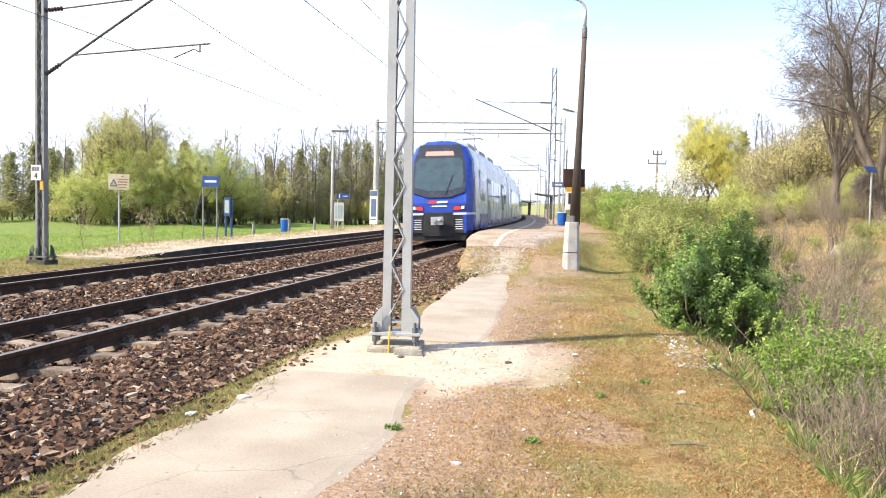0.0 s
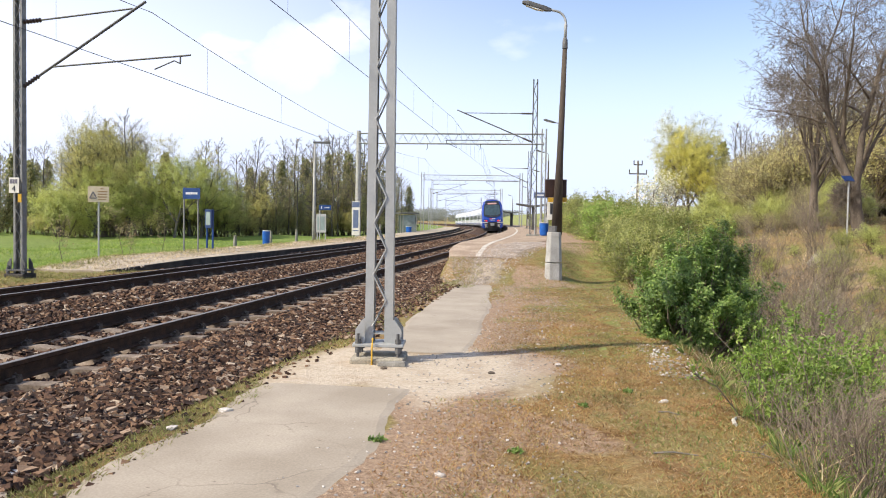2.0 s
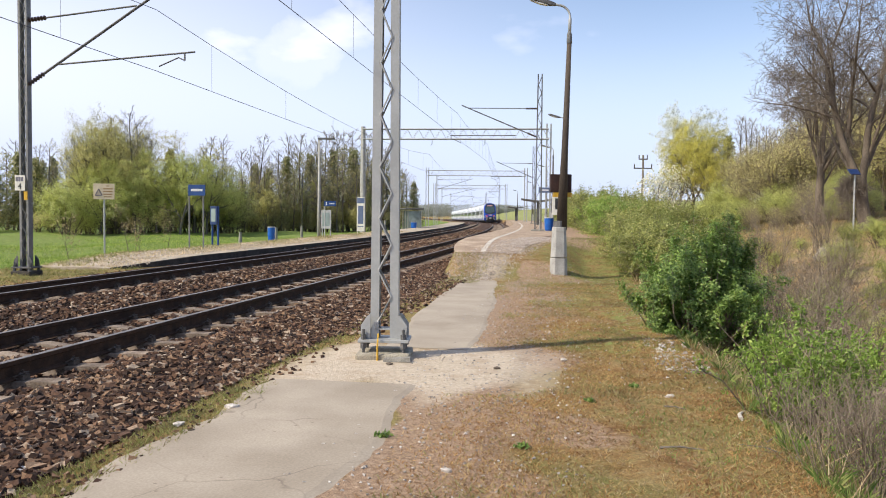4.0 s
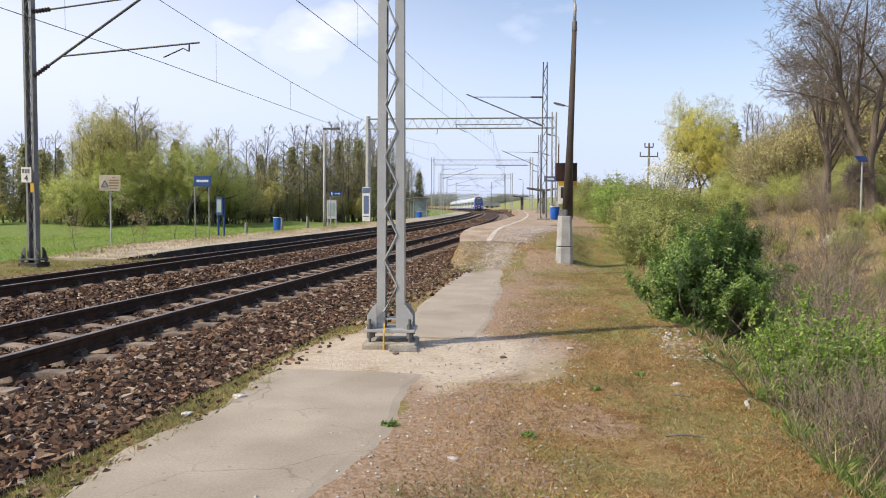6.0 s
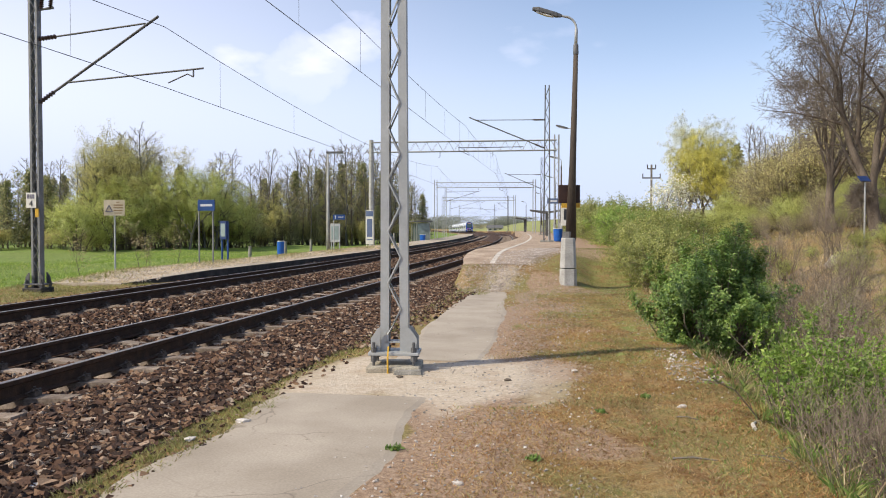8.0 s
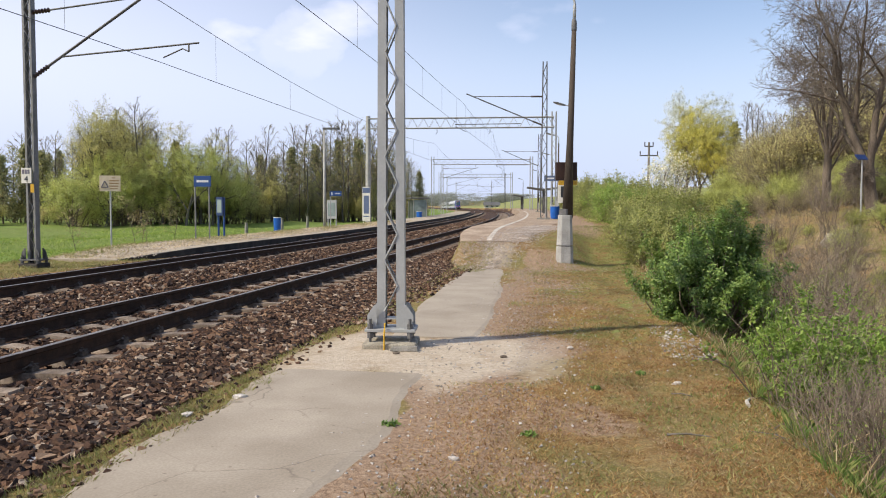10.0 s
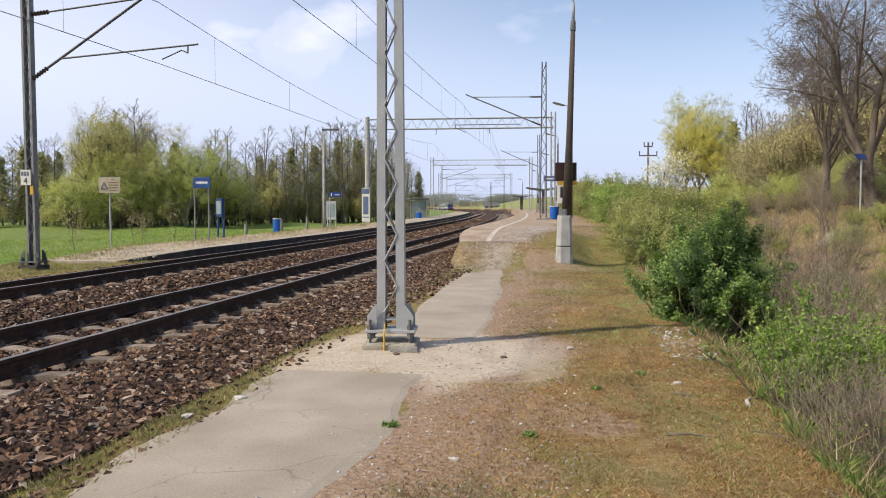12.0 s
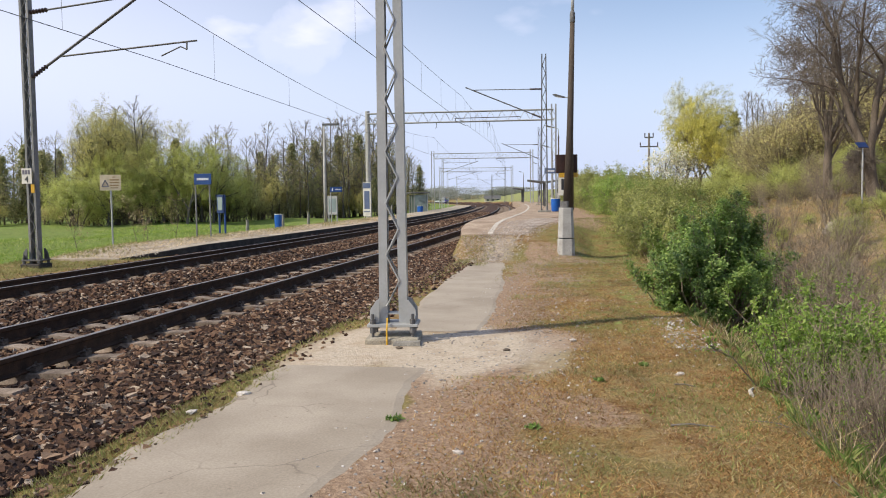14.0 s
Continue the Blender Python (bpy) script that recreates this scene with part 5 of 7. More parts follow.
    q.tube([(0.12, -h - 0.42, 0.92), (0.12, -h - 0.56, 0.92)], [0.08, 0.03], 10)
    part("coupler", q, STEEL_GREY, car, "grey automatic coupler", 0.01)
    q = Geo()
    pr = [(-1.15, 0.12), (1.15, 0.12), (1.3, 0.5), (-1.3, 0.5)]
    q.loft([[(a, -h + 0.55, b) for a, b in pr], [(a * 0.9, -h + 0.02, b) for a, b in pr]])
    part("obstacle_guard", q, TRAIN_DARK, car, "black obstacle guard")
    for s in (-1, 1):
        q = Geo()
        x = s * 1.40
        q.box(min(x, x + s * 0.022), max(x, x + s * 0.022), -h + 2.45, -h + 3.15, 1.75, 3.0)
        part("cab_window", q, TRAIN_GLASS, car, "tall dark cab side window")
        q = Geo()
        q.box(min(x, x + s * 0.02), max(x, x + s * 0.02), -h + 2.3, -h + 5.6, 0.5, 1.15)
        part("blue_flank", q, TRAIN_BLUE, car, "blue lower flank")
    bogie(car, -h + 4.2)
    bogie(car, h - 2.2)
    pantograph(car, 1.0)
    return car


def mid_car():
    car = thing("train_car", "white electric train car with dark windows and a blue stripe", "train", group="cars of the train")
    h = CAR / 2
    car_common(car, -h + 0.3, h - 0.3, (-5.0, 5.0))
    g = Geo()
    for e in (-h, h - 0.3):
        g.loft([[p * 1.0 for p in ring_at(e, 0.93)], [p * 1.0 for p in ring_at(e + 0.3, 0.93)]])
    part("gangway", g, TRAIN_DARK, car, "dark bellows between cars")
    bogie(car, -h + 2.2)
    bogie(car, h - 2.2)
    return car


CARS = [cab_car(), mid_car()]
while len(CARS) < 10:
    CARS.append(copy_thing(CARS[1], Matrix.Identity(4)))


def way_at(s):
    return float(np.interp(s, _arc, _ys))


SPEED, START = 36.2, 32.2


def car_pose(front_s):
    """The pose of a car whose rear end stands front_s metres along the line."""
    a, b = way_at(front_s + 3.2), way_at(front_s + CAR - 3.2)
    pa, pb = on_line(0, a), on_line(0, b)
    mid, d = (pa + pb) / 2, pb - pa
    return Matrix.Translation(mid + Vector((0, 0, -0.03))) @ pose(0, 0, 0, math.degrees(math.atan2(d.z, math.hypot(d.x, d.y))), -2.2, -math.degrees(math.atan2(d.x, d.y)))


def motions():
    s0 = float(np.interp(START, _ys, _arc))
    for i, car in enumerate(CARS):
        walk(car, [(k * 0.5, car_pose(s0 + SPEED * k * 0.5 + i * (CAR + 0.05))) for k in range(29)])


# ---- plants ----
def leaf_cloud(centres, size, aspect=1.6, spread=0.0, droop=0.0, gen=None, face=None):
    """Small folded leaves, two facets each, at the given places."""
    r = gen or rng
    n = len(centres)
    c = np.asarray(centres, float) + r.normal(0, spread, (n, 3))
    d = r.normal(size=(n, 3))
    d[:, 2] -= droop
    d /= np.linalg.norm(d, axis=1)[:, None]
    e = np.cross(d, r.normal(size=(n, 3)))
    e /= np.linalg.norm(e, axis=1)[:, None] + 1e-9
    s = (size * r.uniform(0.6, 1.4, n))[:, None]
    nn = np.cross(d, e)
    if face is not None:
        nn = face + r.normal(0, 0.5, (n, 3))
        nn /= np.linalg.norm(nn, axis=1)[:, None] + 1e-9
        d = np.cross(nn, d)
        d /= np.linalg.norm(d, axis=1)[:, None] + 1e-9
        e = np.cross(nn, d)
    v = np.stack([c - d * s * aspect / 2, c + e * s * 0.5 + nn * s * 0.15, c + d * s * aspect / 2, c - e * s * 0.5 + nn * s * 0.15], 1).reshape(-1, 3)
    return v, np.arange(4 * n).reshape(n, 4)


def grow(gen, start, way, length, radius, level, spec, wood, tips):
    """One limb and all that springs from it."""
    n = 4 if level < 2 else 3
    pts, rr = [Vector(start)], [radius]
    d = Vector(way).normalized()
    for i in range(1, n + 1):
        j = Vector(gen.normal(0, spec["wobble"], 3))
        d = (d + j + Vector((0, 0, spec["rise"] if level else 0.05)) - Vector((0, 0, spec["droop"] * (level >= spec["levels"] - 1)))).normalized()
        pts.append(pts[-1] + d * (length / n))
        rr.append(radius * (1 - (1 - spec["taper"]) * i / n))
    wood.tube(pts, rr, max(3, 8 - 2 * level), cap=False)
    if level >= spec["levels"]:
        tips.append((pts[-1], d, length))
        tips.append((pts[-2], d, length))
        return
    kids = spec["kids"][level]
    for k in range(kids):
        t = spec["from"][level] + (1 - spec["from"][level]) * (k + gen.uniform(0.2, 0.8)) / kids
        q = t * n
        i = min(int(q), n - 1)
        p = pts[i].lerp(pts[i + 1], q - i)
        az = 2.4 * k + gen.uniform(-0.5, 0.5)
        a = d.cross(Vector((0.3, 0.9, 0.1))).normalized()
        b = d.cross(a)
        ang = radians(spec["angle"][level] + gen.uniform(-12, 12))
        w = d * math.cos(ang) + (a * math.cos(az) + b * math.sin(az)) * math.sin(ang)
        f = spec["scale"][level] * gen.uniform(0.75, 1.2) * (1.15 - 0.5 * t if level == 0 else 1)
        grow(gen, p, w, length * f, max(spec["min_r"], (rr[i] * (1 - (q - i)) + rr[i + 1] * (q - i)) * 0.6), level + 1, spec, wood, tips)
    tips.append((pts[-1], d, length * 0.3))


def tree(name, seed, height, spec, bark, leaf_mat, per_tip, leaf, label, category="tree", group="", spread=0.25, twigs=0):
    gen = np.random.default_rng(seed)
    t = thing(name, label, category, group=group)
    wood, tips = Geo(), []
    for k in range(spec.get("stems", 1)):
        off = Vector((gen.uniform(-1, 1), gen.uniform(-1, 1), 0)) * spec.get("stem_gap", 0)
        lean = Vector((gen.uniform(-1, 1), gen.uniform(-1, 1), 0)) * spec.get("lean", 0.05)
        grow(gen, off - Vector((0, 0, 0.3)), Vector((0, 0, 1)) + lean, height * spec["trunk"], height * spec["girth"], 0, spec, wood, tips)
    part("trunk", wood, bark, t, spec.get("bark_label", ""), smooth=True)
    if twigs:
        g = Geo()
        for p, d, ln in tips:
            for _ in range(twigs):
                w = (d + Vector(gen.normal(0, 0.55, 3))).normalized()
                e = p + w * gen.uniform(0.3, 0.9) * spec.get("twig", 0.7)
                m = p.lerp(e, 0.5) + Vector(gen.normal(0, 0.04, 3))
                g.tube([p, m, e], [spec["min_r"] * 0.8, spec["min_r"] * 0.6, spec["min_r"] * 0.35], 3, cap=False)
        part("twig_crown", g, TWIG, t, "fine brown twigs")
    if per_tip:
        c = np.repeat(np.array([tuple(p + d * ln * 0.2) for p, d, ln in tips]), per_tip, 0)
        out = c - np.array([0, 0, height * 0.5])
        out /= np.linalg.norm(out, axis=1)[:, None] + 1e-6
        out[:, 2] += 0.35
        v, f = leaf_cloud(c, leaf, 1.5, spread, spec.get("leaf_droop", 0), gen, out)
        o = new("crown", raw_mesh("crown", v, f, leaf_mat))
        o.parent = t
        o["label"] = spec.get("crown_label", "crown of small spring leaves")
    return t


BROAD = dict(levels=3, kids=[9, 6, 5], angle=[48, 45, 45], scale=[0.55, 0.5, 0.45], trunk=0.72, girth=0.016, taper=0.35, wobble=0.10, rise=0.06, droop=0.0, min_r=0.012)
BROAD["from"] = [0.22, 0.2, 0.2]
SLIM = dict(BROAD, kids=[14, 5, 4], angle=[50, 42, 42], scale=[0.34, 0.45, 0.45], trunk=0.95, girth=0.011, taper=0.15, rise=0.10)
SLIM["from"] = [0.3, 0.2, 0.2]
WILLOW = dict(BROAD, kids=[10, 7, 6], angle=[40, 42, 40], scale=[0.6, 0.5, 0.42], trunk=0.62, rise=0.14, droop=0.05, leaf_droop=0.6)
SHRUB = dict(BROAD, levels=2, kids=[7, 5], angle=[35, 40], scale=[0.6, 0.5], trunk=0.8, girth=0.012, stems=7, stem_gap=0.35, lean=0.55, rise=0.05, min_r=0.008)
SHRUB["from"] = [0.15, 0.2]


def conifer(seed, height, label, group):
    gen = np.random.default_rng(seed)
    t = thing("spruce_tree", label, "tree", group=group)
    g = Geo()
    g.tube([(0, 0, -0.3), (0, 0, height * 0.5), (0, 0, height)], [height * 0.014, height * 0.009, 0.02], 7)
    cs = []
    n = int(height * 5)
    for k in range(n):
        q = (k + 0.5) / n
        z = height * (0.12 + 0.87 * q)
        reach = height * 0.30 * (1 - q) ** 0.8 * gen.uniform(0.6, 1.15) + 0.15
        for j in range(6):
            az = gen.uniform(0, 6.28)
            rch = reach * gen.uniform(0.55, 1.1)
            e = Vector((math.cos(az) * rch, math.sin(az) * rch, z - rch * 0.35))
            g.tube([(0, 0, z), e], [0.03, 0.008], 3, cap=False)
            for i in range(7):
                cs.append(Vector((0, 0, z)).lerp(e, 0.25 + 0.75 * (i + 0.5) / 7))
    part("trunk", g, BARK, t)
    v, f = leaf_cloud([tuple(c) for c in cs], 0.20, 1.9, 0.22, 0.7, gen)
    o = new("crown", raw_mesh("crown", v, f, LEAF_DARK))
    o.parent = t
    o["label"] = "dark green needles"
    return t


def pine(seed, height, label, group):
    """A pine of the wood's edge: a bare brown lower trunk and tiers of ragged needle clumps."""
    gen = np.random.default_rng(seed)
    t = thing("pine_tree", label, "tree", group=group)
    g, cs = Geo(), []
    lean = gen.normal(0, 0.02)
    g.tube([(0, 0, -0.3), (lean * height * 0.5, 0, height * 0.5), (lean * height, 0, height)], [height * 0.013, height * 0.009, 0.02], 7)
    for k in range(30):
        q = 0.16 + 0.83 * (k + gen.random()) / 30
        z = height * q
        reach = height * 0.27 * (1.04 - q) ** 0.6 * gen.uniform(0.4, 1.15) * (0.5 if q < 0.3 else 1)
        az = 2.4 * k + gen.uniform(-0.5, 0.5)
        e = Vector((lean * z + math.cos(az) * reach, math.sin(az) * reach, z + reach * gen.uniform(-0.05, 0.45)))
        g.tube([(lean * z, 0, z), e], [0.035, 0.01], 4, cap=False)
        for i in range(5):
            b = Vector((lean * z, 0, z)).lerp(e, 0.35 + 0.7 * (i + gen.random()) / 5)
            cs += [b + Vector(gen.normal(0, 0.22, 3)) for _ in range(11 if q > 0.28 else 4)]
    part("trunk", g, BARK, t)
    v, f = leaf_cloud([tuple(c) for c in cs], 0.10, 2.2, 0.12, 0.2, gen)
    o = new("crown", raw_mesh("crown", v, f, LEAF_PINE))
    o.parent = t
    o["label"] = "dark olive needle clumps"
    return t


def alder(seed, height, label, group, haze=0.55):
    """A tall slender bare tree: one straight leader, short rising branches, fine twigs and a haze of buds."""
    gen = np.random.default_rng(seed)
    t = thing("bare_tree", label, "tree", group=group)
    wood, fine, buds = Geo(), Geo(), []
    for stem in range(1 + seed % 2):
        bend = Vector((gen.normal(0, 0.03), gen.normal(0, 0.03), 0)) + Vector((0.09 * stem, 0.04 * stem, 0))
        tall = height * (1 - 0.14 * stem)
        axis = [Vector((bend.x * z + 0.12 * math.sin(z * 0.9 + seed), bend.y * z, z)) for z in np.linspace(-0.3, tall, 9)]
        wood.tube(axis, [height * 0.0125 * (1 - 0.9 * i / 8) + 0.012 for i in range(9)], 7, cap=False)
        count = 27
        for k in range(count):
            q = 0.24 + 0.75 * (k + gen.random()) / count
            i = min(int(q * 8), 7)
            p = axis[i].lerp(axis[i + 1], q * 8 - i)
            az, el = 2.4 * k + gen.uniform(-0.6, 0.6), radians(gen.uniform(8, 30) + 30 * q)
            reach = height * 0.37 * (1.06 - q) ** 0.62 * min(1.0, 0.45 + 1.3 * (q - 0.2)) * gen.uniform(0.6, 1.15)
            d = Vector((math.cos(az) * math.cos(el), math.sin(az) * math.cos(el), math.sin(el)))
            m, e = p + d * reach * 0.5, p + d * reach + Vector((0, 0, reach * 0.10))
            wood.tube([p, m, e], [0.035 * (1.25 - q), 0.024, 0.012], 4, cap=False)
            for j in range(7):
                w = 0.22 + 0.78 * (j + gen.random()) / 7
                b = p.lerp(m, w * 2) if w < 0.5 else m.lerp(e, w * 2 - 1)
                d2 = (d * 0.8 + Vector(gen.normal(0, 0.5, 3)) + Vector((0, 0, 0.15))).normalized()
                e2 = b + d2 * reach * gen.uniform(0.2, 0.42)
                fine.tube([b, b.lerp(e2, 0.5) + Vector(gen.normal(0, 0.03, 3)), e2], [0.014, 0.011, 0.007], 3, cap=False)
                buds += [b.lerp(e2, gen.uniform(0.3, 1.1)) for _ in range(3)]
                for _ in range(3):
                    b3 = b.lerp(e2, gen.uniform(0.2, 0.9))
                    e3 = b3 + (d2 + Vector(gen.normal(0, 0.6, 3))).normalized() * reach * gen.uniform(0.1, 0.22)
                    fine.tube([b3, e3], [0.009, 0.005], 3, cap=False)
                    buds.append(e3)
    part("trunk", wood, BARK_ALDER, t, smooth=True)
    part("twig_crown", fine, TWIG_GREY, t, "fine grey twigs")
    c = np.array([tuple(b) for b in buds])
    c = c[gen.random(len(c)) < haze]
    v, f = leaf_cloud(c, 0.055, 1.5, 0.08, 0, gen)
    o = new("crown", raw_mesh("crown", v, f, LEAF_BUD))
    o.parent = t
    o["label"] = "thin haze of brown buds"
    return t


def limb(gen, start, way, length, radius, level, wood, fine, bend, turn=0):
    """A limb that curves upwards, with side branches that grow finer to hanging twigs at its end."""
    n = (8, 7, 6, 5)[level]
    d = Vector(way).normalized()
    pts, rr = [Vector(start)], [radius]
    for i in range(1, n + 1):
        lift = bend * (1 - 1.5 * i / n) if level else bend
        d = (d + Vector(gen.normal(0, 0.10, 3)) + Vector((0, 0, lift))).normalized()
        pts.append(pts[-1] + d * (length / n))
        rr.append(max(0.0065, radius * (1 - 0.86 * i / n)))
    (wood if level < 2 else fine).tube(pts, rr, (9, 6, 4, 3)[level], cap=False)
    if level == 3:
        for _ in range(3):
            i = int(gen.integers(1, n))
            e = pts[i] + (d + Vector(gen.normal(0, 0.6, 3)) - Vector((0, 0, 0.1))).normalized() * gen.uniform(0.2, 0.5)
            fine.tube([pts[i], e], [0.007, 0.004], 3, cap=False)
        return
    kids = (9, 8, 6)[level]
    for k in range(kids):
        w = (0.26, 0.16, 0.12)[level] + (0.98 - (0.26, 0.16, 0.12)[level]) * (k + gen.uniform(0.1, 0.9)) / kids
        i = min(int(w * n), n - 1)
        p = pts[i].lerp(pts[i + 1], w * n - i)
        here = (pts[i + 1] - pts[i]).normalized()
        side = here.cross(Vector((0.2, 0.3, 0.93)) if abs(here.z) < 0.92 else Vector((1, 0, 0))).normalized()
        other = here.cross(side)
        az = 2.4 * k + turn + gen.uniform(-0.5, 0.5)
        ang = radians(gen.uniform(36, 62))
        go = here * math.cos(ang) + (side * math.cos(az) + other * math.sin(az)) * math.sin(ang)
        span = length * (0.62, 0.5, 0.5)[level] * (1.12 - 0.72 * w) * gen.uniform(0.75, 1.2)
        r = rr[i] * (0.46, 0.45, 0.5)[level]
        limb(gen, p, go, max(span, 0.35), max(r, 0.0065), level + 1, wood, fine, (0.07, 0.05, 0.0)[level], az)


def great_tree(name, seed, trunk, limbs, label, group):
    """A big leafless tree: trunk is a list of (x, y, z, radius), limbs spring from its top."""
    gen = np.random.default_rng(seed)
    t = thing(name, label, "tree", group=group)
    wood, fine = Geo(), Geo()
    wood.tube([p[:3] for p in trunk], [p[3] for p in trunk], 12, cap=False)
    for start, way, length, radius in limbs:
        limb(gen, start, way, length, radius, 0, wood, fine, 0.05, gen.uniform(0, 6))
    part("trunk", wood, BARK, t, "grey-brown trunk and limbs", smooth=True)
    part("twig_crown", fine, TWIG_DARK, t, "dense fine bare twigs")
    return t


def place(ob, p, size=1.0, yaw=None, first=False, tall=1.0):
    yaw = rng.uniform(0, 360) if yaw is None else yaw
    m = Matrix.Translation(p) @ pose(0, 0, 0, 0, 0, yaw)
    t = ob if first else copy_thing(ob, m)
    t.matrix_basis = m @ Matrix.Diagonal((size, size, size * tall, 1))
    return t


GROUP = "trees behind the meadow"
PROTO = {
    "bare": [alder(11 + k, 12, "slender bare tree with budding twigs behind the meadow", GROUP, 0.4) for k in range(4)],
    "green": [tree("leafy_tree", 21 + k, 10, dict(BROAD, angle=[52, 45, 45]), BARK_ALDER, (LEAF_OLIVE, LEAF_LIGHT)[k], (30, 34)[k], 0.062, "tree in fresh light green leaf behind the meadow", group=GROUP, spread=0.15) for k in range(2)],
    "willow": [tree("willow_tree", 31 + k, 11, dict(WILLOW, stems=2, stem_gap=0.4, lean=0.18), BARK_ALDER, LEAF_OLIVE, 14, 0.062, "budding yellow-green willow behind the meadow", group=GROUP, spread=0.14) for k in range(2)],
    "fir": [conifer(41 + k, 11, "dark spruce among bare trees behind the meadow", GROUP) for k in range(2)],
    "pine": [pine(45 + k, 11, "dark olive pine with a bare lower trunk behind the meadow", GROUP) for k in range(2)],
    "brush": [tree("shrub", 51 + k, 3.2, SHRUB, BARK, (LEAF_LIGHT, LEAF_OLIVE, LEAF_THICKET)[k], (34, 30, 16)[k], 0.05, ("light green shrub", "fresh green shrub", "brown budding shrub")[k] + " at the edge of the meadow", "shrub", "shrubs at the meadow's edge", 0.13) for k in range(3)],
}
used = set()


def plant(kind, k, x, y, size, tall=1.0):
    ob = PROTO[kind][k % len(PROTO[kind])]
    first = (kind, k % len(PROTO[kind])) not in used
    used.add((kind, k % len(PROTO[kind])))
    return place(ob, at_xy(x, y), size, None, first, tall)


def by_view(px, depth):
    """Map position on the line of sight px (0 at the left edge, 1 at the right one) at that depth."""
    return ((px - 0.5) * 2 * math.tan(radians(28.5)) * depth, depth)


# the wood on the far side of the meadow: leafy trees in front, pines and firs behind, bare crowns above
def wood_tree(k, px, depth, kind, height):
    plant(kind, k, *by_view(px, depth), height / {"bare": 12.9, "green": 9.0, "willow": 9.6, "fir": 11, "pine": 11}[kind])


WOOD = [
    (0.005, 76, "bare", 7.5), (0.03, 80, "bare", 9.3), (0.05, 82, "bare", 9.0), (0.068, 78, "bare", 8.8), (-0.03, 78, "bare", 8.6), (-0.06, 80, "bare", 8.5),
    (0.01, 74, "fir", 6.2), (0.035, 78, "fir", 7.4), (0.055, 76, "fir", 6.6), (-0.02, 76, "fir", 7), (-0.05, 78, "fir", 7.2), (0.075, 82, "fir", 7.2), (0.022, 84, "pine", 8), (0.045, 86, "pine", 7.5),
    (0.088, 74, "bare", 9.2), (0.1, 76, "willow", 8.6), (0.118, 72, "willow", 9.8), (0.135, 76, "willow", 11.0), (0.148, 80, "bare", 12.0), (0.16, 76, "bare", 12.0), (0.172, 78, "bare", 11.2), (0.183, 80, "bare", 9.6), (0.155, 84, "willow", 10.4),
    (0.125, 68, "green", 6.4), (0.165, 70, "green", 6.0), (0.19, 72, "green", 7.2), (0.205, 76, "fir", 7.6), (0.215, 70, "green", 7.0), (0.232, 76, "green", 8.3), (0.245, 74, "green", 7.0),
    (0.249, 86, "bare", 10.6), (0.261, 84, "bare", 10.4), (0.27, 92, "bare", 8.6), (0.286, 92, "bare", 9.4), (0.3, 86, "bare", 10.8), (0.306, 94, "bare", 9.0), (0.327, 90, "bare", 9.4), (0.338, 90, "bare", 11.2), (0.348, 92, "bare", 11.6), (0.357, 94, "bare", 10.8),
    (0.366, 92, "bare", 11.2), (0.376, 94, "bare", 12.2), (0.386, 96, "bare", 11.6), (0.394, 94, "bare", 12.4), (0.403, 96, "bare", 12.2), (0.412, 98, "bare", 12.6), (0.421, 98, "bare", 12.2), (0.431, 100, "bare", 11.8), (0.442, 102, "bare", 11.0), (0.453, 104, "bare", 10.8), (0.462, 106, "bare", 9.4), (0.47, 108, "bare", 8.0),
    (0.288, 82, "bare", 6.0), (0.312, 84, "bare", 7.0), (0.33, 84, "bare", 7.4), (0.352, 86, "bare", 8.0), (0.37, 86, "bare", 8.4), (0.392, 88, "bare", 8.8), (0.415, 90, "bare", 8.4), (0.43, 92, "bare", 8.8), (0.45, 96, "bare", 7.6), (0.275, 80, "green", 5.2), (0.31, 82, "green", 4.8), (0.36, 90, "green", 6.0), (0.405, 92, "green", 6.4),
    (0.285, 84, "pine", 6.4), (0.3, 90, "fir", 7.2), (0.318, 86, "pine", 7.2), (0.335, 88, "fir", 8.0), (0.35, 88, "pine", 8.6), (0.362, 92, "fir", 8.8), (0.374, 90, "pine", 8.8), (0.388, 94, "fir", 9.4), (0.398, 90, "pine", 9.4), (0.41, 94, "fir", 9.4), (0.422, 94, "pine", 9.4), (0.435, 98, "fir", 9.0), (0.447, 98, "pine", 8.6), (0.458, 102, "pine", 8.4), (0.466, 104, "pine", 7.2),
]
for k, (px, depth, kind, height) in enumerate(WOOD):
    wood_tree(k, px, depth, kind, height)
# the shade behind: a second row of pines that closes the wood
for i in range(26):
    px = -0.06 + 0.52 * (i + rng.uniform(0, 0.9)) / 26
    wood_tree(i, px, 96 + 16 * max(0, px) + rng.uniform(0, 8), "pine" if i % 3 else "fir", rng.uniform(6.4, 8.2))
